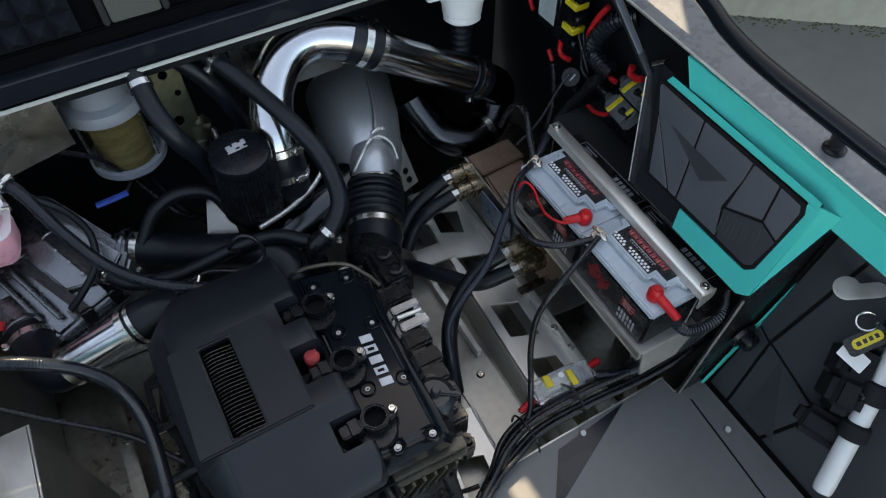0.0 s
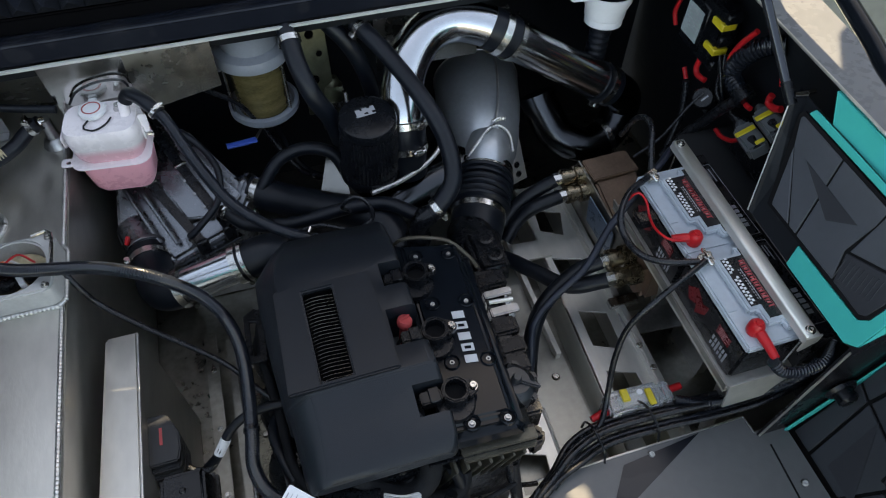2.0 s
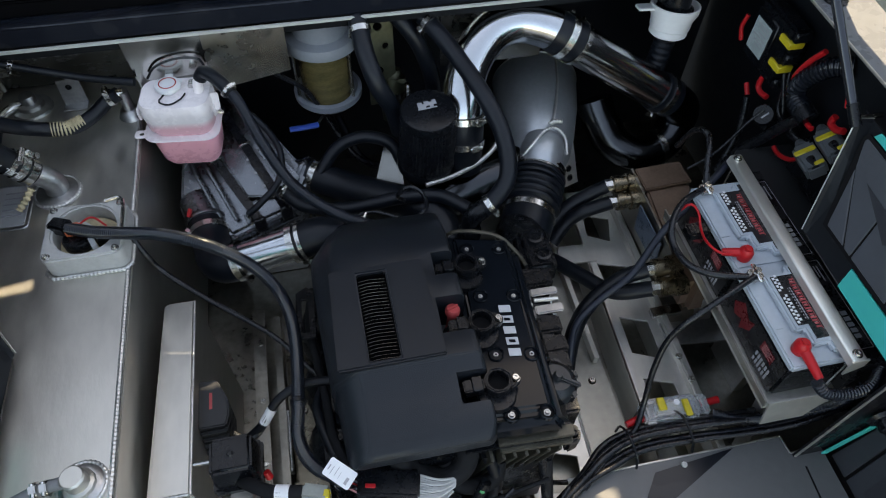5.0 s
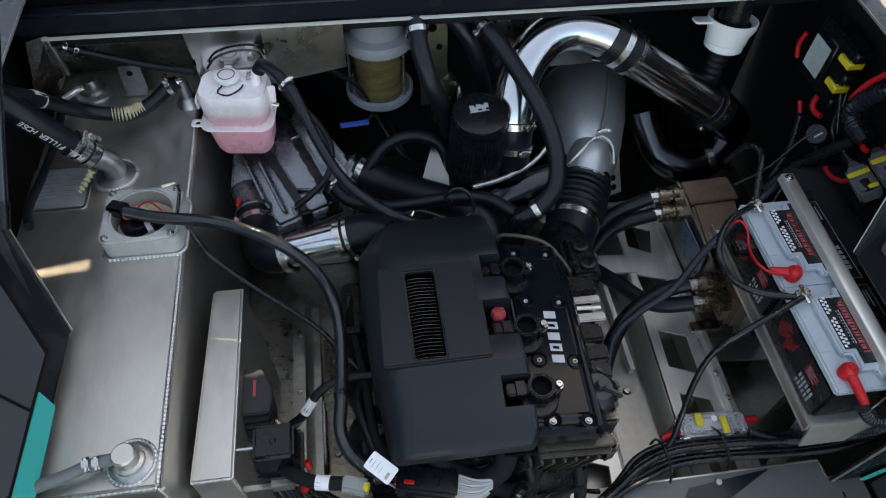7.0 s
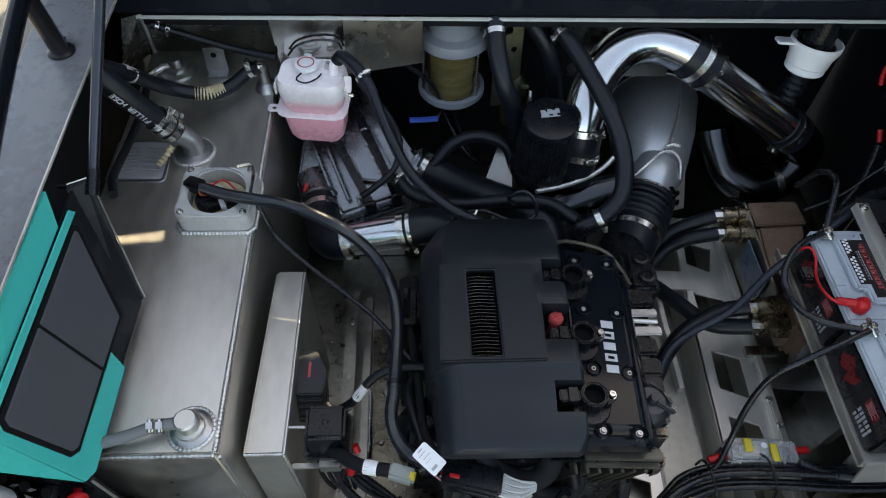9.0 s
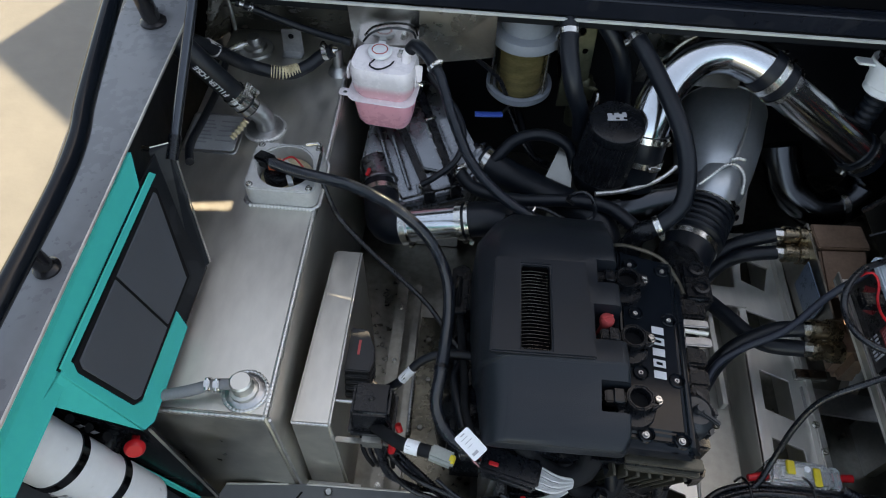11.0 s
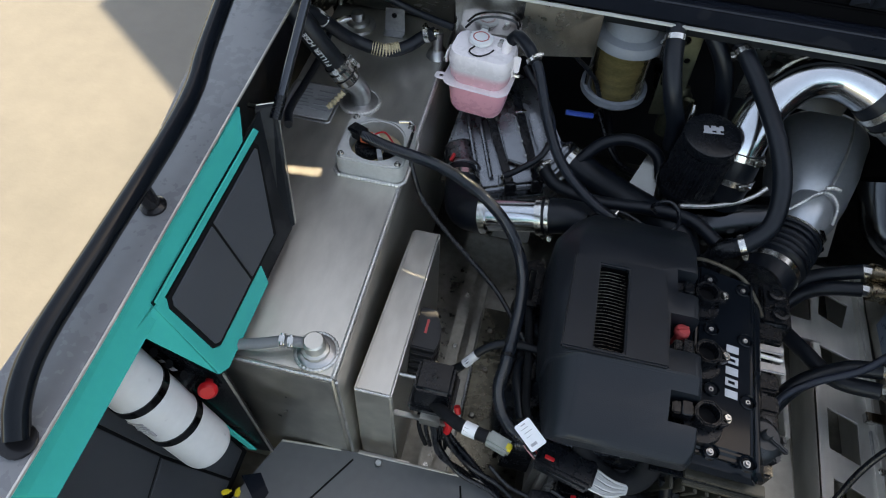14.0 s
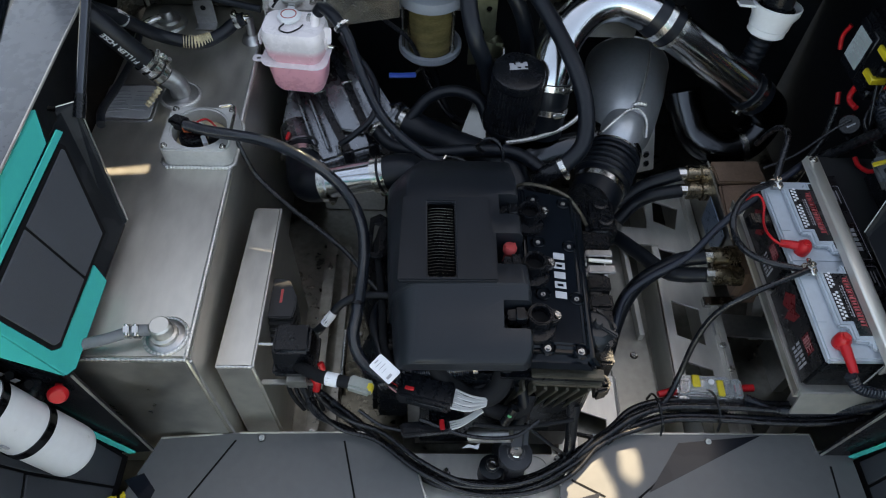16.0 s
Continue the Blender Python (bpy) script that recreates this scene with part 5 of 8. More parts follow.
part("drain_lever", tube([(-0.122, 0.522, 1.110), (-0.138, 0.490, 1.120), (-0.152, 0.462, 1.124)], 0.0035, 8, 0.006, flat=0.5), STEEL, _ff)
part("lever_sleeve", tube([(-0.150, 0.462, 1.123), (-0.175, 0.456, 1.126), (-0.205, 0.452, 1.128)], 0.0068, 10, 0.006, flat=0.7), BLUE, _ff, "blue plastic lever sleeve")

# ---- air filter ----
_af = thing("air_filter", (0.035, 0.34, 1.12), "black pleated cone air filter with a flat top", "air filter")
_am = pose(0.044, 0.341, 1.118, 6, 0, 0) @ Matrix.Diagonal((0.87, 0.87, 1.0, 1.0))
_bm = bmesh.new()
_n = 96
_r0 = [_bm.verts.new(_am @ Vector(((0.059 + 0.0040 * (i % 2)) * math.cos(2 * math.pi * i / _n), (0.059 + 0.0040 * (i % 2)) * math.sin(2 * math.pi * i / _n), 0.0))) for i in range(_n)]
_r1 = [_bm.verts.new(_am @ Vector(((0.0535 + 0.0040 * (i % 2)) * math.cos(2 * math.pi * i / _n), (0.0535 + 0.0040 * (i % 2)) * math.sin(2 * math.pi * i / _n), 0.108))) for i in range(_n)]
for _i in range(_n):
    _k = (_i + 1) % _n
    _bm.faces.new((_r0[_i], _r0[_k], _r1[_k], _r1[_i]))
part("pleats", _bm, CABLE, _af, "dark fabric pleats", smooth=False)
part("top_cap", lathe([(0, 0.131), (0.050, 0.131), (0.056, 0.129), (0.0582, 0.124), (0.0582, 0.112), (0, 0.112)], _am, 36), DARKP, _af)
part("base_ring", lathe([(0, 0.006), (0.064, 0.006), (0.066, 0.002), (0.066, -0.012), (0.060, -0.016), (0, -0.016)], _am, 36), DARKP, _af)
part("neck", tube([(0.036, 0.345, 1.118), (0.038, 0.36, 1.06)], 0.036, 18, 0.02), DARKP, _af)
bars([(-0.020, -0.010, -0.008, 0.008), (-0.011, -0.004, -0.009, 0.003), (-0.006, 0.004, -0.003, 0.009), (0.004, 0.012, -0.008, 0.006), (0.011, 0.019, -0.002, 0.010), (-0.022, 0.018, -0.011, -0.008)],
     _am @ pose(0.0, 0.012, 0.1312, 0, 0, 6), 0.0006, LABELG, _af, "printed_mark", "grey printed mark")

# ---- hose along the tank and bracket behind the engine ----
hose("tank_side_hose", [(-0.630, 0.100, 1.305), (-0.648, 0.150, 1.29), (-0.667, 0.254, 1.250), (-0.681, 0.370, 1.220), (-0.690, 0.45, 1.215)], 0.0066, RUBBER, "thin black hose along the side of the tank", sides=12)
_eb = thing("lifting_bracket", (-0.02, 0.38, 0.98), "bare aluminium bracket plate behind the engine", "bracket")
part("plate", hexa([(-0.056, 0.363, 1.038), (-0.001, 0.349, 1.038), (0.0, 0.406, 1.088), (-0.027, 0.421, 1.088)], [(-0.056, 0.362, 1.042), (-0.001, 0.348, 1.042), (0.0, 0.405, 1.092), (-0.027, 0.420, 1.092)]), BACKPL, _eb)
part("stay", tube([(-0.02, 0.39, 1.05), (-0.02, 0.40, FLOOR)], 0.008, 8, 0.05), ALU_D, _eb)

# ---- pump bracket and clutter behind the fuel hoses ----
_pb = thing("pump_bracket", (-0.02, 0.55, 1.10), "yellowed zinc pump bracket behind the fuel hoses", "bracket")
part("plate", prism([(-0.030, -0.10), (0.026, -0.10), (0.030, 0.07), (0.012, 0.10), (-0.024, 0.10)], 0.004, pose(-0.012, 0.530, 1.215, 78, 0, 6), 0.001, 1, holes=[ring_poly(0.008, 12, 0.0, 0.06), ring_poly(0.006, 10, 0.012, 0.02), ring_poly(0.010, 12, -0.006, -0.03)]), OLIVE, _pb)
part("pump_body", lathe([(0, 0.11), (0.012, 0.11), (0.016, 0.10), (0.022, 0.095), (0.024, 0.02), (0.020, 0.0), (0, 0.0)], pose(0.004, 0.512, 1.07, -14, 6, 0), 22), OLIVE, _pb, "dull yellowed pump body")
part("band", lathe([(0.0242, -0.006), (0.0262, -0.006), (0.0262, 0.006), (0.0242, 0.006)], pose(0.004, 0.512, 1.07, -14, 6, 0) @ Matrix.Translation((0, 0, 0.06)), 22), STEEL, _pb)
part("stud", tube([(-0.035, 0.520, 1.20), (-0.035, 0.500, 1.20)], 0.004, 8, 0.01), STEEL, _pb)
part("pipe", tube([(0.020, 0.50, 1.175), (0.030, 0.47, 1.19), (0.028, 0.45, 1.16), (0.020, 0.44, 1.10)], 0.005, 8, 0.008), STEEL, _pb)
part("foot", box(-0.03, 0.02, 0.53, 0.69, 1.10, 1.11, 0.002), DARKP, _pb)
hose("back_cable", [(-0.16, 0.60, 1.10), (-0.09, 0.48, 1.02), (-0.03, 0.42, 1.03), (0.02, 0.41, 1.06)], 0.006, CABLE, "black cable behind the air filter", "cable")
hose("back_cable", [(-0.12, 0.62, 1.05), (-0.07, 0.50, 0.98), (0.00, 0.45, 1.00), (0.07, 0.46, 1.04), (0.10, 0.50, 1.1)], 0.009, RUBBER, "black hose low behind the air filter", "hose")
hose("looped_hose", [(-0.160, 0.370, 1.085), (-0.120, 0.395, 1.12), (-0.070, 0.400, 1.135), (-0.020, 0.385, 1.125), (0.000, 0.36, 1.09)], 0.012, RUBBER, "black hose arching to the air filter", "hose")

# ---- intake: cone, coupler, polished U pipe ----
_co = thing("intake_cone", (0.26, 0.40, 0.95), "large spun aluminium intake cone with rough weld beads", "intake cone")
_c0, _c1 = Vector((0.279, 0.352, 1.030)), Vector((0.333, 0.585, 1.060))
_cmx = aim(_c0, _c1)
_L = (_c1 - _c0).length
part("cone", lathe([(0, -0.02), (0.048, -0.02), (0.050, 0.0), (0.058, 0.012), (0.066, 0.03), (0.078, 0.08), (0.089, 0.155), (0.0925, _L - 0.004), (0.090, _L), (0.085, _L + 0.003), (0, _L + 0.004)], _cmx, 48), CONE, _co)
part("rim_bead", tube([_cmx @ Vector((0.0915 * math.cos(a), 0.0915 * math.sin(a), _L - 0.002)) for a in [math.tau * k / 40 for k in range(41)]], 0.0022, 6, 0.012), ALU_W, _co, "rolled bright rim")
part("elbow_boss", tube([(0.262, 0.318, 1.035), (0.280, 0.352, 1.062), (0.290, 0.385, 1.064)], 0.046, 24, 0.01), CONE, _co, "welded-in elbow")
part("seam_weld", tube([(0.362, 0.565, 1.146), (0.351, 0.510, 1.138), (0.333, 0.450, 1.128), (0.312, 0.396, 1.116)], 0.0030, 8, pitch=0.005, depth=0.0004), ALU_W, _co)
part("cross_weld", tube([(0.228, 0.350, 1.052), (0.240, 0.346, 1.084), (0.262, 0.356, 1.106), (0.290, 0.374, 1.117), (0.312, 0.378, 1.114), (0.331, 0.369, 1.094), (0.336, 0.352, 1.062)], 0.0036, 8, pitch=0.0065, depth=0.0011), ALU_W, _co, "rough weld bead")
part("weld_blob", tube([(0.300, 0.388, 1.117), (0.314, 0.392, 1.119), (0.328, 0.392, 1.116)], 0.0048, 8, pitch=0.006, depth=0.0008), ALU_W, _co)
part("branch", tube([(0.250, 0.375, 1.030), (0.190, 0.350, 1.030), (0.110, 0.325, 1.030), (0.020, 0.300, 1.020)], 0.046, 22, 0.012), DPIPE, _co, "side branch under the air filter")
part("bracket", prism([(-0.02, -0.06), (0.022, -0.06), (0.026, 0.11), (0.006, 0.13), (-0.02, 0.11)], 0.004, pose(0.372, 0.420, 0.97, 62, 0, 18), 0.001, 1), ALU_X, _co, "drilled aluminium bracket")
for _z in (-0.042, -0.020):
    bolt(None, 0.006, 0.002, _co, DARKP, "hole_plug", pose(0.372, 0.420, 0.97, 62, 0, 18) @ pose(0.002, _z, 0.0, 0, 0, 0))
part("branch_weld", tube([(0.030, 0.276, 1.112), (0.080, 0.290, 1.110), (0.133, 0.312, 1.112), (0.166, 0.334, 1.116), (0.186, 0.352, 1.124)], 0.0050, 8, pitch=0.0055, depth=0.0007), ALU_W, _co, "bright rough weld bead")
part("leg", tube([(0.355, 0.47, 0.80), (0.345, 0.46, 1.00)], 0.010, 10, 0.05), ALU_D, _co)

_cu = thing("intake_coupler", (0.20, 0.235, 1.0), "ribbed black rubber intake coupler with steel clamps", "coupler")
_k0, _k1 = Vector((0.277, 0.346, 1.040)), Vector((0.205, 0.195, 1.022))
_km = aim(_k0, _k1)
_kl = (_k1 - _k0).length
part("sleeve", lathe([(0.047, 0.0), (0.0525, 0.002), (0.0535, 0.018), (0.050, 0.022), (0.0545, 0.028), (0.056, 0.046), (0.051, 0.050), (0.0565, 0.056), (0.0575, 0.076), (0.052, 0.080), (0.0575, 0.086), (0.0575, 0.104), (0.051, 0.108), (0.051, _kl - 0.02), (0.049, _kl), (0, _kl)], _km, 36), RUBBER, _cu)
for _i in range(6):
    _z = 0.032 + 0.0135 * _i
    part("rib", lathe([(0.052, _z - 0.005), (0.0578, _z - 0.004), (0.0592, _z), (0.0578, _z + 0.004), (0.052, _z + 0.005)], _km, 32), RUBBER, _cu)
worm_clamp(_k0 + (_k1 - _k0) * 0.07, _k1, 0.0540, _cu, 0.010, 100)
worm_clamp(_k0 + (_k1 - _k0) * 0.17, _k1, 0.0560, _cu, 0.008, 130)
worm_clamp(_k0 + (_k1 - _k0) * 0.72, _k1 + (_k1 - _k0), 0.0520, _cu, 0.012, 190)

_up = thing("intake_pipe", (0.33, 0.47, 1.1), "polished U-bend intake pipe joined by black couplers", "intake pipe")
U = [(0.112, 0.352, 1.150), (0.116, 0.376, 1.205), (0.138, 0.424, 1.256), (0.185, 0.466, 1.288), (0.240, 0.478, 1.298), (0.295, 0.466, 1.288), (0.328, 0.453, 1.272)]
part("bend", tube(U, 0.0385, 32, 0.008), CHROME, _up)
part("straight", tube([(0.340, 0.451, 1.2655), (0.548, 0.430, 1.128)], 0.0385, 32, 0.02), CHROME, _up)
part("joint_sleeve", tube([(0.306, 0.462, 1.283), (0.328, 0.454, 1.272), (0.356, 0.449, 1.255)], 0.0402, 28, 0.006), RUBBER, _up, "black rubber joint sleeve")
worm_clamp((0.326, 0.4547, 1.273), (0.35, 0.4495, 1.259), 0.0410, _up, 0.014, -60)
worm_clamp((0.350, 0.4495, 1.2585), (0.384, 0.446, 1.236), 0.0410, _up, 0.010, -60)
part("end_sleeve", tube([(0.540, 0.431, 1.133), (0.575, 0.4275, 1.110)], 0.0415, 28, 0.006), RUBBER, _up, "black rubber end sleeve")
worm_clamp((0.556, 0.4294, 1.1225), (0.59, 0.426, 1.100), 0.0418, _up, 0.012, 150)
part("lower_sleeve", tube([(0.110, 0.340, 1.085), (0.112, 0.352, 1.150), (0.1150, 0.370, 1.192)], 0.0412, 26, 0.006), RUBBER, _up, "black rubber lower sleeve")
worm_clamp((0.1144, 0.367, 1.185), (0.1160, 0.376, 1.205), 0.0420, _up, 0.012, 40)
worm_clamp((0.1118, 0.350, 1.143), (0.1128, 0.356, 1.160), 0.0420, _up, 0.012, 30)

_dp = hose("down_pipe", [(0.568, 0.4285, 1.113), (0.612, 0.435, 1.075), (0.622, 0.440, 1.035), (0.591, 0.416, 0.995), (0.533, 0.400, 0.980), (0.475, 0.433, 1.000), (0.448, 0.475, 1.045)], 0.0395, DPIPE, "polished elbow pipe below the intake pipe, coloured dark for shade", "pipe", sides=18)
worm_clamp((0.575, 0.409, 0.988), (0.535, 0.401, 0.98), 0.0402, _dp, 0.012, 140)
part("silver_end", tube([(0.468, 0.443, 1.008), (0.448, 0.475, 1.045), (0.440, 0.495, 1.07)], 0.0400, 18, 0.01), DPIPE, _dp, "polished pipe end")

_tb = thing("throttle_body", (0.17, 0.11, 1.0), "black moulded intake manifold beside the cylinder head", "intake manifold")
part("throttle", tube([(0.198, 0.200, 1.024), (0.187, 0.160, 1.045), (0.180, 0.115, 1.060)], 0.046, 24, 0.01), DARKP, _tb)
part("actuator", box(0.160, 0.216, 0.048, 0.140, 1.060, 1.120, 0.010, 3), DARKP, _tb)
for _x, _y in ((0.190, 0.112), (0.194, 0.075)):
    part("port", lathe([(0.0135, 0), (0.0135, 0.007), (0.009, 0.008), (0.008, 0.004), (0, 0.004), (0, 0)], Matrix.Translation((_x, _y, 1.119)), 18), DARKP, _tb)
part("rail", hexa([(0.138, -0.190, 1.050), (0.170, -0.190, 1.050), (0.196, 0.06, 1.050), (0.138, 0.06, 1.050)], [(0.138, -0.190, 1.108), (0.165, -0.190, 1.104), (0.190, 0.06, 1.112), (0.138, 0.06, 1.118)], 0.006, 2), DARKP, _tb)
for _i, _y in enumerate((0.034, -0.052, -0.086, -0.120, -0.152, -0.186)):
    part("runner_block", box(0.136, 0.196 - 0.004 * (_i % 2) + 0.11 * min(0, _y), _y - 0.016, _y + 0.014, 1.050, 1.121 - 0.004 * (_i % 3), 0.004, 2), DARKP, _tb)
# bright metal pieces stand in for sunlit patches on the manifold blocks
part("sunlit_strip", box(0.152, 0.197, 0.000, 0.014, 1.112, 1.118, 0.002), ALU_D, _tb, "bright metal strip for a sunlit patch")
part("sunlit_strip", box(0.152, 0.198, -0.034, -0.018, 1.110, 1.117, 0.002), ALU_D, _tb, "bright metal strip for a sunlit patch")
part("sunlit_strip", tube([(0.154, -0.008, 1.117), (0.196, -0.010, 1.115)], 0.004, 8, 0.01), ALU_X, _tb, "bright metal rod for a sunlit patch")
part("front_lug", prism([(0.138, -0.246), (0.160, -0.240), (0.166, -0.222), (0.150, -0.206), (0.138, -0.206)], 0.030, Matrix.Translation((0, 0, 1.100)), 0.004, 2), DARKP, _tb)
bolt((0.153, -0.228, 1.100), 0.0060, 0.006, _tb, DARKP)

# ---- engine ----
_en = thing("engine", (0.0, -0.06, 0.86), "three-cylinder engine with a matte black cover and gloss valve cover", "engine")
part("block", box(-0.150, 0.140, -0.235, 0.130, 0.85, 1.120, 0.012, 2), ALU_D, _en)
part("sump", box(-0.12, 0.11, -0.21, 0.12, FLOOR, 0.852, 0.010, 2), ALU_D, _en)
# engine cover: a swept shell shaped by stations along y, with the grille slot and coil notches cut into it
def carve(bm, cutters, bevel):
    """Cut boxes out of a closed shell, round the new edges, and give the result back."""
    obs = []
    for b in (bm, *cutters):
        me = bpy.data.meshes.new("tmp")
        bmesh.ops.recalc_face_normals(b, faces=b.faces)
        b.to_mesh(me)
        b.free()
        obs.append(new("tmp", me))
    for c in obs[1:]:
        mo = obs[0].modifiers.new("cut", 'BOOLEAN')
        mo.operation, mo.object, mo.solver = 'DIFFERENCE', c, 'EXACT'
    bv = obs[0].modifiers.new("edge", 'BEVEL')
    bv.width, bv.segments, bv.limit_method, bv.angle_limit = bevel, 2, 'ANGLE', radians(50)
    bpy.context.view_layer.update()
    me = bpy.data.meshes.new_from_object(obs[0].evaluated_get(bpy.context.evaluated_depsgraph_get()))
    out = bmesh.new()
    out.from_mesh(me)
    for o in obs:
        bpy.data.objects.remove(o)
    return out


_st = [  # y, left x, right x, top z, chamfer width, chamfer drop, bottom z
    (-0.257, -0.160, 0.018, 1.2130, 0.008, 0.006, 1.196), (-0.250, -0.166, 0.024, 1.2190, 0.016, 0.012, 1.192), (-0.236, -0.168, 0.027, 1.2255, 0.022, 0.016, 1.184), (-0.200, -0.171, 0.028, 1.2375, 0.026, 0.024, 1.165),
    (-0.1535, -0.175, 0.028, 1.2475, 0.028, 0.028, 1.140), (-0.1500, -0.179, 0.027, 1.2510, 0.028, 0.028, 1.138), (-0.060, -0.186, 0.022, 1.2535, 0.026, 0.028, 1.120), (0.030, -0.190, 0.020, 1.2525, 0.026, 0.030, 1.105),
    (0.066, -0.190, 0.020, 1.2470, 0.028, 0.032, 1.105), (0.122, -0.166, 0.019, 1.2180, 0.024, 0.026, 1.105), (0.138, -0.148, 0.018, 1.1900, 0.018, 0.020, 1.105), (0.146, -0.140, 0.016, 1.120, 0.010, 0.006, 1.105)]
_bm = bmesh.new()
_rows = []
for _y, _l, _r, _z, _w, _h, _q in _st:
    prof = [(_l + 0.010, _q - 0.004), (_l, _q), (_l + 0.003, max(_q + 0.002, _z - _h - 0.012)), (_l + 0.008, max(_q + 0.004, _z - _h)), (_l + 0.008 + _w, _z - 0.001), (_l + 0.016 + _w, _z),
            ((_l + _r) / 2, _z + 0.001), (_r - 0.010, _z), (_r - 0.003, _z - 0.003), (_r, _z - 0.010), (_r + 0.001, _q), (_r - 0.004, _q - 0.004)]
    _rows.append([_bm.verts.new((x, _y, z)) for x, z in prof])
for _a, _b in zip(_rows, _rows[1:]):
    for _i in range(len(_a) - 1):
        _bm.faces.new((_a[_i], _a[_i + 1], _b[_i + 1], _b[_i]))
    _bm.faces.new((_a[-1], _a[0], _b[0], _b[-1]))
_bm.faces.new(_rows[0]), _bm.faces.new(_rows[-1][::-1])
bmesh.ops.recalc_face_normals(_bm, faces=_bm.faces)
bmesh.ops.bevel(_bm, geom=[e for e in _bm.edges if len(e.link_faces) == 2 and e.calc_face_angle(0) > 0.16], offset=0.0035, segments=3, affect='EDGES', clamp_overlap=True)
_gm = pose(-0.1015, -0.076, 1.2545, 0.0, 0, 0.6)
_cut = [box(-0.0215, 0.0215, -0.073, 0.074, -0.024, 0.03, m=_gm)]
for _a, _b, _c in ((-0.012, -0.022, 0.018), (-0.020, -0.116, -0.060), (-0.014, -0.212, -0.172)):
    _cut.append(box(_a, 0.06, _b, _c, 1.176, 1.30))
_bm = carve(_bm, _cut, 0.0016)
_cv = part("engine_cover", _bm, BLACKP, _en, "matte moulded black plastic cover")
# raised panel round the grille, and the row of fins in its slot
_pad = part("raised_pad", prism([(-0.063, -0.0735), (0.080, -0.0735), (0.074, 0.084), (-0.058, 0.084)], 0.010, _gm @ Matrix.Translation((0.0, 0.0, 0.0032)), 0.0022, 2,
                                holes=[[(-0.0205, -0.0665), (0.0205, -0.0665), (0.0205, 0.0725), (-0.0205, 0.0725)]]), BLACKP, _cv, "shallow raised panel")
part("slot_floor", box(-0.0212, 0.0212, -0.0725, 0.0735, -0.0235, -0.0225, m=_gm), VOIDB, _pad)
for _i in range(24):
    _y = -0.062 + _i * 0.0055
    part("fin", tube([_gm @ Vector((-0.0195, _y, -0.007)), _gm @ Vector((-0.006, _y + 0.0005, -0.0045)), _gm @ Vector((0.0195, _y + 0.0002, -0.0068))], 0.0005, 6, 0.006), FIN, _pad)
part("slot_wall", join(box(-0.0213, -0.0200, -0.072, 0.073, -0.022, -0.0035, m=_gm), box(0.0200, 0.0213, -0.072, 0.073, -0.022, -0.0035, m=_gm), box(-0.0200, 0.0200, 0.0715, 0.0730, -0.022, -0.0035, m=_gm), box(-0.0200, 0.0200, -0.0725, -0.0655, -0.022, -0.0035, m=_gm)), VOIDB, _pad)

# valve cover
VZ = 1.2
_vc = part("valve_cover", hexa([(-0.015, -0.243, 1.164), (0.136, -0.247, 1.164), (0.152, 0.115, 1.120), (-0.010, 0.115, 1.120)],
                               [(0.012, -0.238, VZ), (0.112, -0.243, VZ), (0.128, 0.030, VZ), (0.012, 0.096, VZ)], 0.010, 3), GLOSSB, _en, "gloss black valve cover")
part("upper_plate", hexa([(0.020, -0.225, VZ - 0.002), (0.108, -0.230, VZ - 0.002), (0.120, 0.062, VZ - 0.004), (0.030, 0.080, VZ - 0.004)],
                         [(0.026, -0.218, VZ + 0.006), (0.103, -0.223, VZ + 0.006), (0.114, 0.055, VZ + 0.004), (0.036, 0.072, VZ + 0.004)], 0.003, 2), GLOSSB, _vc)
part("gasket_edge", prism([(-0.014, -0.232), (0.138, -0.236), (0.150, 0.113), (-0.012, 0.113)], 0.006, Matrix.Translation((0, 0, 1.121)), 0.001, 1), DARKP, _vc)
part("front_edge", hexa([(0.032, -0.2475, 1.153), (0.137, -0.2515, 1.153), (0.137, -0.236, 1.153), (0.032, -0.232, 1.153)], [(0.032, -0.2475, 1.160), (0.137, -0.2515, 1.160), (0.137, -0.236, 1.160), (0.032, -0.232, 1.160)], 0.001), HEADM, _vc, "bare metal front edge")
part("front_gasket", hexa([(-0.013, -0.246, 1.146), (0.136, -0.250, 1.146), (0.136, -0.236, 1.146), (-0.013, -0.232, 1.146)], [(-0.013, -0.246, 1.153), (0.136, -0.250, 1.153), (0.136, -0.236, 1.153), (-0.013, -0.232, 1.153)]), DARKP, _vc)
part("head_edge", hexa([(0.034, -0.252, 1.136), (0.136, -0.256, 1.136), (0.136, -0.230, 1.136), (0.034, -0.230, 1.136)], [(0.034, -0.252, 1.146), (0.136, -0.256, 1.146), (0.136, -0.230, 1.146), (0.034, -0.230, 1.146)], 0.002), HEADM, _vc, "bare cylinder head edge")
part("head_flange", prism([(-0.014, -0.232), (0.134, -0.235), (0.147, 0.112), (-0.012, 0.112)], 0.010, Matrix.Translation((0, 0, 1.110)), 0.002, 1), DARKP, _vc)
part("back_edge", tube([(0.016, 0.108, 1.150), (0.040, 0.105, 1.180), (0.075, 0.098, 1.184), (0.115, 0.085, 1.176), (0.140, 0.060, 1.160), (0.148, 0.035, 1.158)], 0.0038, 8, 0.006, flat=0.6), HEADM, _vc, "worn pale rear edge")
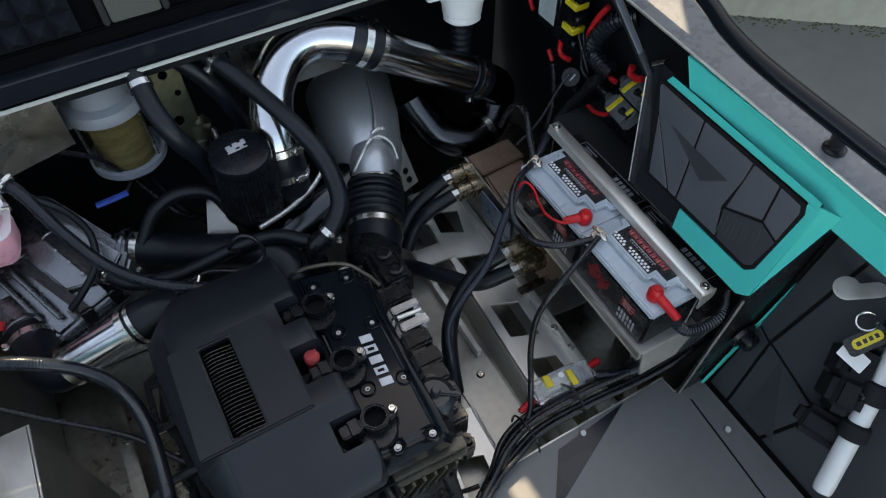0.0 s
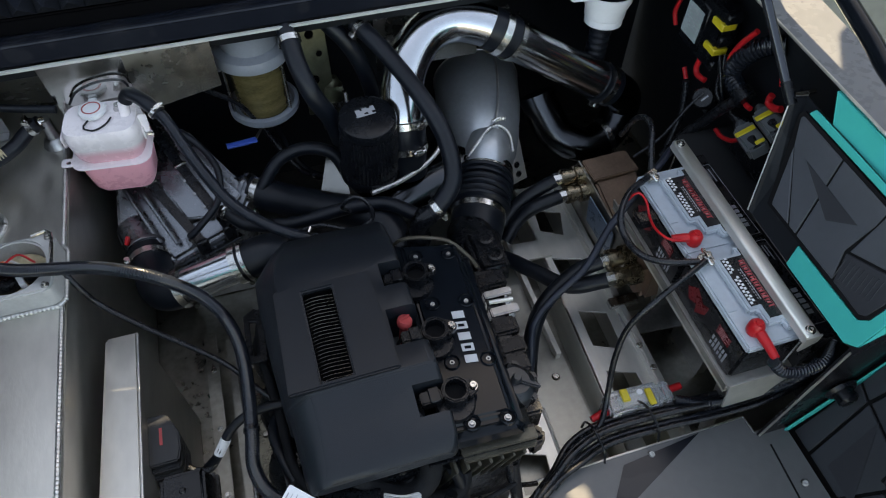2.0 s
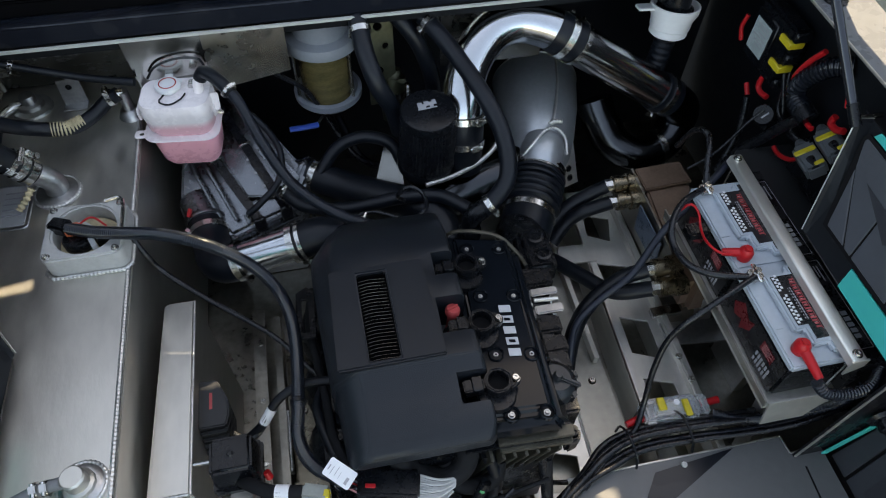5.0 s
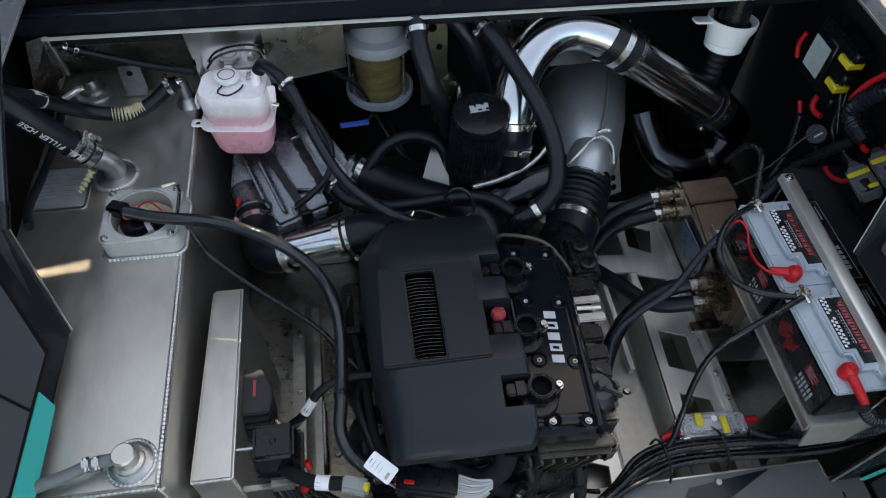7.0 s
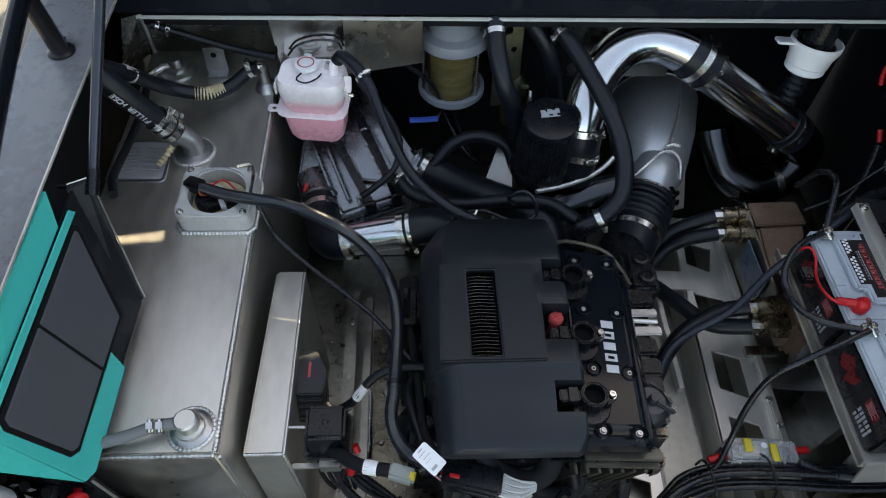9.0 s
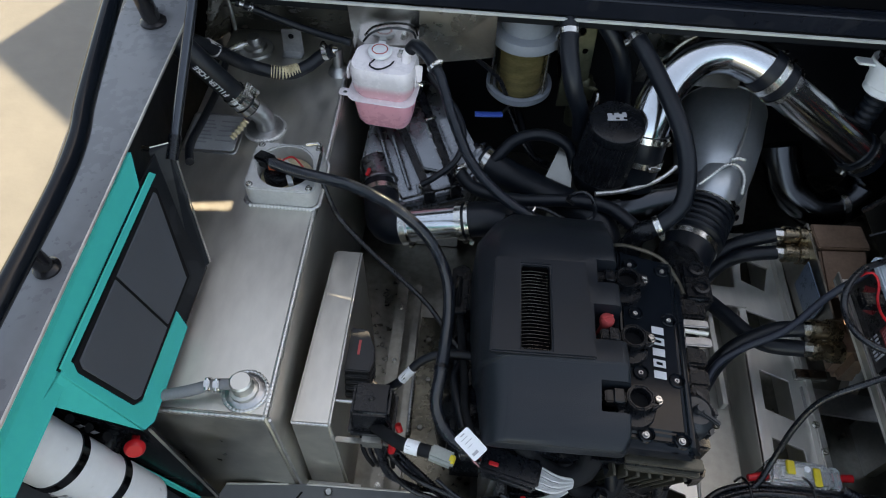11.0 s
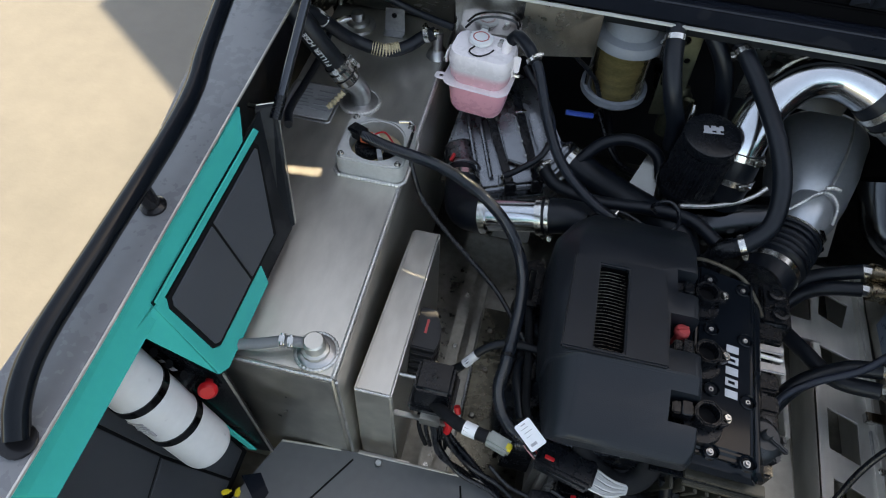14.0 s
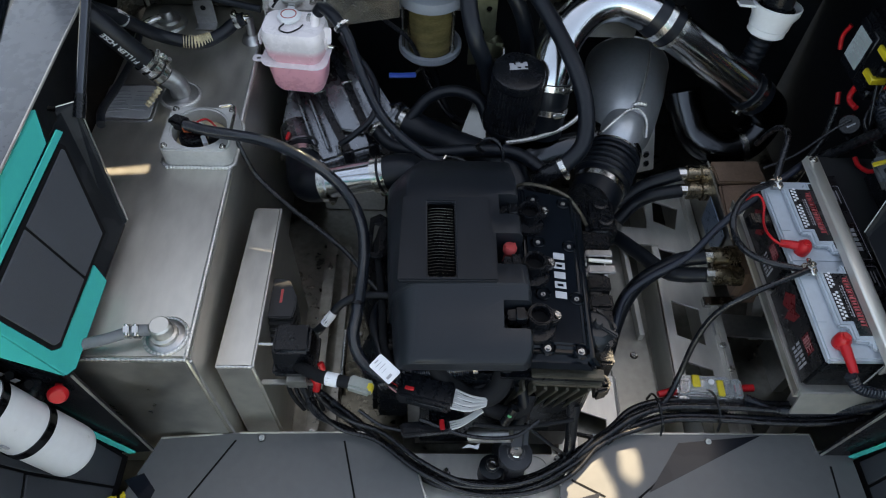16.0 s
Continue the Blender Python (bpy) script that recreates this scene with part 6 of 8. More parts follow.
for _x, _y in ((0.051, 0.048), (0.100, 0.040), (0.052, -0.040), (0.100, -0.048), (0.051, -0.137), (0.100, -0.145), (0.050, -0.226), (0.097, -0.231)):
    part("bolt_well", lathe([(0.0112, 0.0), (0.0112, 0.0065), (0.0100, 0.0078), (0.0088, 0.0060), (0.0085, 0.001), (0, 0.001)], Matrix.Translation((_x, _y, VZ + 0.001)), 20), GLOSSB, _vc)
    part("well_floor", lathe([(0, 0.0), (0.0083, 0.0), (0.0083, 0.0006), (0, 0.0006)], Matrix.Translation((_x, _y, VZ + 0.0024)), 16), GROOVE, _vc)
    bolt((_x, _y, VZ + 0.0031), 0.0036, 0.004, _vc, ALU_D)


def coil(y):
    """Ignition coil with its plug lead, seated in the valve cover."""
    x = 0.040
    ob = part("ignition_coil", prism(ring_poly(0.0195, 8), 0.022, Matrix.Translation((x, y, VZ + 0.032)) @ pose(0, 0, 0, 0, 0, 22.5), 0.002, 2, holes=[ring_poly(0.0150, 8)]), DARKP, _en)
    part("core", lathe([(0, 0.0), (0.0154, 0.0), (0.0154, 0.003), (0, 0.003)], Matrix.Translation((x, y, VZ + 0.011)), 20), GROOVE, ob)
    part("plug", box(x - 0.047, x - 0.019, y - 0.0095, y + 0.0085, VZ + 0.012, VZ + 0.030, 0.002, 2), DARKP, ob)
    part("plug_lock", box(x - 0.036, x - 0.021, y - 0.0110, y + 0.0100, VZ + 0.018, VZ + 0.033, 0.0015, 1), DARKP, ob)
    part("ear", prism([(x + 0.014, y - 0.014), (x + 0.022, y - 0.0105), (x + 0.0305, y - 0.004), (x + 0.0305, y + 0.004), (x + 0.024, y + 0.010), (x + 0.014, y + 0.013)], 0.012, Matrix.Translation((0, 0, VZ + 0.028)), 0.002, 2), DARKP, ob)
    bolt((x + 0.023, y - 0.001, VZ + 0.028), 0.0046, 0.005, ob, STEEL)
    part("seal_ring", lathe([(0.017, 0.0), (0.0255, 0.0), (0.0265, 0.005), (0.0245, 0.010), (0.019, 0.010)], Matrix.Translation((x - 0.003, y - 0.010, VZ + 0.003)), 26), DARKP, ob)
    part("lead", tube([(x - 0.046, y + 0.002, VZ + 0.022), (x - 0.054, y - 0.002, VZ + 0.010), (x - 0.046, y - 0.016, VZ + 0.004), (x - 0.024, y - 0.026, VZ + 0.003)], 0.0026, 8, 0.006), CABLE, ob)
    return ob


for _y in (0.007, -0.093, -0.186):
    coil(_y)
_dk = part("dipstick_knob", lathe([(0, 0.013), (0.0090, 0.013), (0.0108, 0.010), (0.0108, 0.006), (0.010, 0.002), (0.006, 0.0), (0.006, -0.06), (0, -0.06)], pose(0.002, -0.072, VZ + 0.022, -10, 8, 0), 22), DULLRED, _en, "dull red dipstick knob")
part("grip", box(-0.0095, 0.0095, -0.0018, 0.0018, 0.012, 0.0160, 0.001, m=pose(0.002, -0.072, VZ + 0.022, -10, 8, 25)), DULLRED, _dk)
# oil cap
CAPM = mat("satin_black_cap", (0.015, 0.017, 0.020), 0.33, 0, 0.15, 40, 0.1, 400)
_om = pose(0.124, -0.178, 1.148, 0, 8, 0)
_oc = part("oil_cap", lathe([(0, 0.040), (0.020, 0.040), (0.024, 0.036), (0.028, 0.034), (0.032, 0.028), (0.032, 0.010), (0.026, 0.004), (0.026, -0.03), (0, -0.03)], _om, 30), CAPM, _en, "ribbed black oil filler cap")
for _i in range(6):
    part("lug", box(0.026, 0.0355, -0.007, 0.007, 0.012, 0.034, 0.003, 2, m=_om @ pose(0, 0, 0, 0, 0, 60 * _i + 10)), CAPM, _oc)
part("handle", box(-0.005, 0.030, -0.0035, 0.0035, 0.038, 0.046, 0.002, 2, m=_om @ pose(0, 0, 0, 0, 6, -28)), CAPM, _oc)
part("hub", lathe([(0, 0.050), (0.005, 0.050), (0.007, 0.046), (0.007, 0.038), (0, 0.038)], _om, 14), CAPM, _oc)
# maker's mark in block shapes along the valve cover
_lm = pose(0.0795, -0.104, VZ + 0.0062, 0, 0, 90 - 3)
for _k in range(5):
    _x = -0.0345 + _k * 0.0178
    part("block_mark", prism([(_x - 0.0068, -0.0085), (_x + 0.0050, -0.0085), (_x + 0.0066, 0.0085), (_x - 0.0052, 0.0085)], 0.0005, _lm @ Matrix.Translation((0, 0, 0.0008)),
                             holes=[[(_x - 0.0032, -0.0045), (_x + 0.0018, -0.0045), (_x + 0.0030, 0.0045), (_x - 0.0020, 0.0045)]] if _k % 2 else ()), LETTER, _vc, "pale printed block shape", smooth=False)

# front face of the engine: pipes, pulley and hoses seen below the cover
_fe = part("front_casing", box(-0.11, 0.130, -0.240, -0.225, 0.93, 1.138, 0.006, 2), DARKP, _en)
for _i in range(7):
    part("cooling_rib", hexa([(0.000 + 0.016 * _i, -0.2395, 1.03), (0.004 + 0.016 * _i, -0.2395, 1.03), (0.004 + 0.016 * _i, -0.230, 1.03), (0.000 + 0.016 * _i, -0.230, 1.03)],
                             [(0.020 + 0.016 * _i, -0.2600 + 0.001 * (_i % 3), 1.137), (0.0245 + 0.016 * _i, -0.2600, 1.137), (0.0245 + 0.016 * _i, -0.236, 1.137), (0.020 + 0.016 * _i, -0.236, 1.137)], 0.001), HEADM, _fe)
part("breather", tube([(-0.190, -0.236, 1.112), (-0.116, -0.229, 1.135), (-0.058, -0.226, 1.146)], 0.0135, 14, pitch=0.006, depth=0.0016), CORR, _en, "corrugated black breather")
part("breather_end", tube([(-0.060, -0.226, 1.146), (-0.018, -0.222, 1.152)], 0.0105, 12, 0.006), DARKP, _en)
worm_clamp((-0.050, -0.2255, 1.1475), (-0.02, -0.222, 1.152), 0.0118, _en, 0.007)
part("loop_hose", tube([(-0.040, -0.235, 1.110), (-0.030, -0.258, 1.085), (0.000, -0.266, 1.070), (0.028, -0.262, 1.080), (0.036, -0.244, 1.100)], 0.012, 12, 0.008), TAPE, _en, "cloth-taped hose loop")
part("loop_hose", tube([(0.020, -0.240, 1.12), (0.030, -0.262, 1.08), (0.024, -0.270, 1.04), (-0.01, -0.262, 1.0)], 0.010, 12, 0.008), RUBBER, _en)
part("loop_hose", tube([(-0.112, -0.215, 1.155), (-0.091, -0.243, 1.125), (-0.052, -0.256, 1.102), (-0.018, -0.250, 1.110), (-0.005, -0.230, 1.140), (-0.003, -0.210, 1.165)], 0.0165, 12, 0.008), TAPE, _en, "cloth-taped hose loop")
part("harness", tube([(-0.050, -0.292, 1.088), (0.010, -0.292, 1.076), (0.060, -0.284, 1.072), (0.105, -0.276, 1.070)], 0.0034, 10, 0.008), TAPE, _en, "taped wiring harness")
part("harness", tube([(-0.13, -0.285, 1.090), (-0.06, -0.300, 1.065), (0.010, -0.300, 1.060), (0.050, -0.284, 1.085)], 0.0032, 8, 0.008), CABLE, _en)
part("harness", tube([(0.030, -0.284, 1.07), (0.080, -0.300, 1.02), (0.110, -0.290, 0.96)], 0.0030, 8, 0.008), CABLE, _en)
# added dark sheet that stands for the shade in front of the block
part("shadow_pan", box(-0.13, 0.00, -0.246, -0.241, 0.90, 1.10, 0.002), DARKP, _en, "dark sheet added for the shade below the cover")
part("solenoid", tube([(-0.050, -0.280, 1.015), (0.012, -0.290, 1.045)], 0.012, 12, 0.01), ALU_D, _en, "small metal solenoid")
part("torn_foil", prism([(-0.060, -0.005), (-0.045, 0.006), (-0.03, 0.002), (-0.018, 0.008), (-0.022, -0.006), (-0.040, -0.002)], 0.001, pose(-0.02, -0.288, 0.985, 25, 6, 0) @ Matrix.Scale(0.7, 4)), ALU_D, _en, "torn bright foil", smooth=False)
part("lug_plate", box(-0.115, -0.060, -0.270, -0.246, 0.99, 1.045, 0.003), DARKP, _en)
part("mount_arm", hexa([(0.000, -0.318, 0.86), (0.048, -0.318, 0.86), (0.050, -0.238, 0.86), (-0.002, -0.238, 0.86)], [(0.004, -0.318, 0.985), (0.044, -0.318, 0.985), (0.046, -0.238, 1.04), (0.002, -0.238, 1.04)], 0.012, 3), MAT_D, _en, "dark grey engine mount arm")
part("mount_cap", lathe([(0, 0.014), (0.012, 0.014), (0.018, 0.010), (0.027, 0.008), (0.028, 0.0), (0, 0.0)], Matrix.Translation((0.024, -0.300, 0.983)), 24), MAT_D, _en)
bolt((0.024, -0.300, 0.996), 0.0105, 0.006, _en, STEEL)
for _x, _y in ((-0.009, -0.303),):
    _rm = part("rubber_mount", lathe([(0, 0.046), (0.010, 0.046), (0.016, 0.040), (0.021, 0.038), (0.022, 0.0), (0, 0.0)], Matrix.Translation((_x, _y, 0.900)), 20), RUBBER, _en)
    bolt((_x, _y, 0.945), 0.009, 0.006, _rm, STEEL)
part("side_bracket", prism([(-0.20, -0.19), (-0.165, -0.17), (-0.152, -0.05), (-0.168, -0.045), (-0.19, -0.12)], 0.005, Matrix.Translation((0, 0, 1.105)), 0.001, 1), DARKP, _en, "dark engine bracket")
bolt((-0.186, -0.165, 1.105), 0.005, 0.004, _en, STEEL)
part("side_bracket", prism([(-0.225, -0.01), (-0.195, -0.012), (-0.192, 0.075), (-0.205, 0.085), (-0.222, 0.075)], 0.006, Matrix.Translation((0, 0, 1.12)), 0.001, 1, holes=[[(-0.216, 0.0), (-0.204, 0.0), (-0.204, 0.06), (-0.214, 0.062)]]), DARKP, _en, "dark engine bracket with a slot")
part("side_bracket_foot", box(-0.20, -0.148, 0.0, 0.06, 1.08, 1.115, 0.003), DARKP, _en)

_im = part("intake_side", hexa([(-0.214, -0.205, 0.90), (-0.140, -0.205, 0.90), (-0.140, 0.120, 0.90), (-0.214, 0.120, 0.90)], [(-0.205, -0.195, 1.070), (-0.140, -0.195, 1.075), (-0.140, 0.115, 1.075), (-0.210, 0.115, 1.065)], 0.012, 3), DARKP, _en, "black plastic intake side of the engine")
for _y in (-0.15, -0.05, 0.05):
    part("runner", tube([(-0.208, _y, 0.93), (-0.214, _y + 0.004, 1.01), (-0.196, _y + 0.006, 1.075), (-0.160, _y + 0.006, 1.105)], 0.019, 14, 0.008), DARKP, _im, "black intake runner")
part("side_lead", tube([(-0.198, 0.10, 1.085), (-0.207, 0.03, 1.098), (-0.200, -0.04, 1.104), (-0.192, -0.11, 1.112), (-0.186, -0.18, 1.120), (-0.168, -0.228, 1.118)], 0.0065, 10, 0.008), TAPE, _en, "taped lead along the cover")
part("side_lead", tube([(-0.196, -0.090, 1.098), (-0.206, -0.120, 1.108), (-0.200, -0.160, 1.112), (-0.188, -0.200, 1.108)], 0.0075, 10, 0.008), RUBBER, _en)

# bare cross bar carrying the front mount, with its studs
_cb = thing("front_cross_bar", (0.0, -0.34, 0.80), "bare aluminium cross bar under the engine's front mount", "cross bar")
part("bar", box(-0.185, 0.150, -0.430, -0.267, 0.888, 0.900, 0.003, 2), ALU_X, _cb)
part("web", box(-0.185, 0.150, -0.300, -0.292, FLOOR, 0.889, 0.001), ALU_X, _cb)
part("washer_plate", lathe([(0, 0.004), (0.019, 0.004), (0.021, 0.002), (0.021, 0), (0, 0)], Matrix.Translation((0.069, -0.293, 0.899)), 26), ALU_X, _cb, "round bright washer plate")
for _x, _y in ((-0.084, -0.304), (0.109, -0.278)):
    _sb = part("stud", lathe([(0, 0.026), (0.0036, 0.026), (0.0042, 0.024), (0.0042, 0), (0, 0)], Matrix.Translation((_x, _y, 0.899)), 12), STEEL, _cb, "threaded steel stud")
    part("nut", lathe([(0.0042, 0), (0.0078, 0), (0.0078, 0.006), (0.0042, 0.006)], Matrix.Translation((_x, _y, 0.900)), 6), STEEL, _sb)
hose("drop_hose", [(0.092, -0.215, 1.120), (0.108, -0.231, 1.060), (0.116, -0.253, 1.000), (0.117, -0.282, 0.950), (0.100, -0.302, 0.935), (0.070, -0.322, 0.930)], 0.0080, CABLE, "black hose dropping from the head to the deck looms", "hose")

# ---- looms and cables on the tank side ----
_l2 = hose("wiring_loom", [(-0.547, 0.180, 1.236), (-0.489, 0.147, 1.252), (-0.441, 0.128, 1.262), (-0.396, 0.116, 1.264), (-0.353, 0.101, 1.260), (-0.311, 0.086, 1.245), (-0.270, 0.074, 1.207), (-0.244, 0.050, 1.180), (-0.229, 0.012, 1.172), (-0.223, -0.034, 1.165), (-0.224, -0.089, 1.160), (-0.227, -0.143, 1.160), (-0.230, -0.185, 1.158), (-0.216, -0.221, 1.152), (-0.185, -0.240, 1.140), (-0.140, -0.238, 1.125)],
           0.0096, CORR, "black corrugated wiring loom from the tank sender", "wiring loom", pitch=0.0034, depth=0.0008)
part("connector", box(-0.014, 0.020, -0.011, 0.011, -0.010, 0.010, 0.003, 2, m=pose(-0.548, 0.181, 1.237, 0, -10, -30)), DARKP, _l2, "black sender connector")
part("cable_tie", tube([(-0.2262, -0.131, 1.1601), (-0.2266, -0.136, 1.1601)], 0.0112, 12, 0.003), DARKP, _l2)
hose("sensor_wire", [(-0.452, 0.165, 1.215), (-0.438, 0.147, 1.186), (-0.419, 0.133, 1.150), (-0.361, 0.091, 1.122), (-0.265, 0.016, 1.102), (-0.215, -0.045, 1.092), (-0.178, -0.088, 1.09)], 0.0042, CABLE, "thin black wire from the tank to the engine", "cable")
_eg = hose("engine_lead", [(-0.318, -0.120, 1.040), (-0.290, -0.118, 1.075), (-0.262, -0.098, 1.105), (-0.225, -0.088, 1.120), (-0.172, -0.088, 1.120)], 0.0068, RUBBER, "black engine lead with a white tape band", "cable")
part("tape_band", tube([(-0.288, -0.117, 1.077), (-0.272, -0.106, 1.096)], 0.0075, 10, 0.004), PAPER, _eg, "white tape band")
_tw = thing("twisted_wire", (-0.325, -0.11, 1.02), "bright crimped wire lug with a bent lead", "wire")
part("lug", tube([(-0.345, -0.108, 1.062), (-0.325, -0.124, 1.060)], 0.004, 8, 0.006, flat=0.6), BRASS, _tw)
part("lead", tube([(-0.325, -0.124, 1.060), (-0.306, -0.128, 1.058), (-0.290, -0.118, 1.068)], 0.0045, 8, 0.006), CABLE, _tw)
part("tail", tube([(-0.345, -0.108, 1.062), (-0.352, -0.100, 1.04), (-0.355, -0.10, 0.98)], 0.003, 8, 0.01), CABLE, _tw)

# floor rails left of the engine
_fr = thing("floor_rail", (-0.31, 0.0, FLOOR), "long aluminium floor rail with riveted edge", "floor rail", group="floor rails")
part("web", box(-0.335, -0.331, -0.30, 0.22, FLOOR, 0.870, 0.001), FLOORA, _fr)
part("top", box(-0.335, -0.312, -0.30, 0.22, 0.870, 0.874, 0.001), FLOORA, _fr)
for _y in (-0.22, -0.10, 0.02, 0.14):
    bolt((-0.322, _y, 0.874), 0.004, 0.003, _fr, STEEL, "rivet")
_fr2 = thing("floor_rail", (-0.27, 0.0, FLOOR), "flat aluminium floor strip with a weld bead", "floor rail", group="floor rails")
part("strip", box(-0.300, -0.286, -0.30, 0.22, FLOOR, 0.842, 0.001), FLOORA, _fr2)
part("weld", tube([(-0.283, -0.11, 0.835), (-0.2835, 0.01, 0.835)], 0.0045, 8, pitch=0.007, depth=0.0014), ALU_W, _fr2)
_fp = thing("floor_plate", (-0.235, -0.02, FLOOR), "dull aluminium floor plate held by bolts", "floor plate")
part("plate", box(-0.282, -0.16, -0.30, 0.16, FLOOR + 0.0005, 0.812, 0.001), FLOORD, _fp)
for _x, _y in ((-0.262, 0.105), (-0.255, 0.015), (-0.262, -0.085), (-0.185, 0.10), (-0.25, -0.19)):
    bolt((_x, _y, 0.812), 0.005, 0.004, _fp, FLOORA)

# ---- connectors in front of the engine ----
_tg = thing("label_tag", (-0.18, -0.25, 1.17), "white paper tag on the wiring loom", "tag")
_gm2 = pose(-0.179, -0.255, 1.192, 10, 4, -43)
part("paper", prism(rounded(-0.0200, 0.0200, -0.0120, 0.0120, 0.0028), 0.0008, _gm2), PAPER, _tg)
bars([(-0.0165, -0.0150, -0.004, 0.003), (-0.0110, -0.0102, -0.007, 0.004), (-0.0050, -0.0042, -0.006, 0.006), (0.0010, 0.0016, -0.007, 0.002), (0.0105, 0.0145, -0.008, 0.001)],
     _gm2 @ Matrix.Translation((0, 0, 0.0002)), 0.0003, LABELG, _tg, "faint_print")
part("tie", tube([(-0.181, -0.262, 1.188), (-0.178, -0.262, 1.165), (-0.165, -0.258, 1.140)], 0.0025, 6, 0.006), CABLE, _tg)
_c1h = thing("connector_lead", (-0.25, -0.25, 1.12), "taped lead ending in a grey plug with a white band", "connector")
part("lead", tube([(-0.318, -0.206, 1.105), (-0.295, -0.228, 1.128), (-0.270, -0.244, 1.140), (-0.232, -0.252, 1.142)], 0.0092, 12, 0.006), TAPE, _c1h)
part("band", tube([(-0.266, -0.2450, 1.140), (-0.248, -0.2493, 1.1415)], 0.0103, 12, 0.005), PAPER, _c1h, "white tape band")
part("plug", box(-0.019, 0.019, -0.0105, 0.0105, -0.009, 0.009, 0.004, 2, m=pose(-0.216, -0.257, 1.142, 0, 0, -18)), PLUG, _c1h, "grey plastic plug")
part("lock", box(0.0105, 0.0195, -0.006, 0.006, -0.006, 0.0095, 0.002, 1, m=pose(-0.216, -0.257, 1.142, 0, 0, -18)), YELLOW, _c1h, "yellow-green lock")
_ec = thing("ecu_connector", (-0.11, -0.275, 1.12), "black multi-pin connector with a red lock and white wires", "connector")
_em = pose(-0.116, -0.262, 1.130, 0, 4, -12)
part("housing", box(-0.046, 0.036, -0.019, 0.019, -0.016, 0.016, 0.004, 2, m=_em), DARKP, _ec)
part("rib", box(-0.030, 0.030, -0.021, 0.021, -0.004, 0.004, 0.001, 1, m=_em), DARKP, _ec)
part("red_lock", box(-0.036, -0.022, -0.010, -0.004, 0.0155, 0.0185, 0.001, 1, m=_em), RED, _ec, "small red lock")
for _i in range(10):
    part("white_wire", tube([_em @ Vector((0.034, -0.016 + 0.0034 * _i, 0.003)), _em @ Vector((0.060, -0.014 + 0.0026 * _i, 0.002 - 0.002 * (_i % 3))), _em @ Vector((0.085, 0.006 + 0.0012 * _i, -0.010))], 0.0017, 6, 0.01), WIREG, _ec)
for _i, _mm in enumerate((PINK, WIREG, RED, GREYRUB, WIREG, PINK)):
    part("lead_wire", tube([_em @ Vector((-0.044, -0.012 + 0.0045 * _i, 0.0)), _em @ Vector((-0.060, -0.006 + 0.004 * _i, 0.006)), _em @ Vector((-0.074, 0.006 + 0.002 * _i, 0.0))], 0.0013, 6, 0.008), _mm, _ec)
_e2 = thing("small_connector", (-0.09, -0.30, 1.06), "flat black connector with a red clip and white leads", "connector")
_em3 = pose(-0.118, -0.292, 1.072, 0, 0, 6)
part("housing", box(-0.040, 0.034, -0.010, 0.010, -0.008, 0.008, 0.003, 2, m=_em3), DARKP, _e2)
part("red_clip", box(0.018, 0.026, -0.0085, 0.0085, 0.0075, 0.010, 0.001, 1, m=_em3), RED, _e2)
for _i in range(4):
    part("white_wire", tube([_em3 @ Vector((0.033, -0.006 + 0.004 * _i, 0)), _em3 @ Vector((0.055, -0.002 + 0.003 * _i, 0.006)), _em3 @ Vector((0.085, 0.010 + 0.002 * _i, 0.02))], 0.0016, 6, 0.008), WIREG, _e2)
part("lead_wire", tube([_em3 @ Vector((-0.038, 0, 0)), _em3 @ Vector((-0.07, 0.012, 0.0)), _em3 @ Vector((-0.10, 0.03, 0.02))], 0.003, 8, 0.008), CABLE, _e2)
hose("black_lead", [(-0.318, -0.22, 1.070), (-0.30, -0.235, 1.02), (-0.262, -0.250, 0.965), (-0.20, -0.268, 0.958), (-0.13, -0.318, 0.958), (-0.05, -0.350, 0.95), (0.04, -0.350, 0.95), (0.115, -0.322, 0.952), (0.17, -0.270, 0.955)], 0.0042, CABLE, "black cable along the deck edge", "cable", "deck edge cables")
hose("black_lead", [(-0.305, -0.215, 1.068), (-0.28, -0.232, 1.02), (-0.245, -0.240, 0.975), (-0.19, -0.258, 0.966), (-0.125, -0.305, 0.964), (-0.05, -0.336, 0.955), (0.03, -0.336, 0.955), (0.105, -0.306, 0.957), (0.16, -0.262, 0.96)], 0.0040, CABLE, "black cable along the deck edge", "cable", "deck edge cables")
hose("black_lead", [(-0.312, -0.222, 1.066), (-0.298, -0.240, 1.00), (-0.255, -0.235, 0.93), (-0.20, -0.25, 0.90), (-0.13, -0.292, 0.90), (-0.05, -0.325, 0.91)], 0.0046, CABLE, "black cable dropping to the floor", "cable", "deck edge cables")
_rc = thing("relay_wires", (-0.31, -0.22, 1.0), "bundle of black and red wires under the relay box", "wires")
for _i in range(5):
    part("wire", tube([(-0.335 + 0.010 * _i, -0.195, 1.086), (-0.338 + 0.011 * _i, -0.214, 1.055), (-0.332 + 0.010 * _i, -0.222, 1.02), (-0.325 + 0.008 * _i, -0.215, 0.96)], 0.0035, 8, 0.008), CABLE if _i % 4 else TAPE, _rc)
part("red_boot", tube([(-0.298, -0.212, 1.088), (-0.290, -0.220, 1.074), (-0.292, -0.226, 1.060)], 0.0062, 8, 0.005), RED, _rc, "red insulating boot")
part("red_boot", tube([(-0.284, -0.200, 1.100), (-0.280, -0.206, 1.090)], 0.005, 8, 0.004), RED, _rc, "red insulating boot")
_sl = thing("status_sensor", (0.006, -0.283, 1.09), "small green-lit sensor on the front of the engine", "sensor")
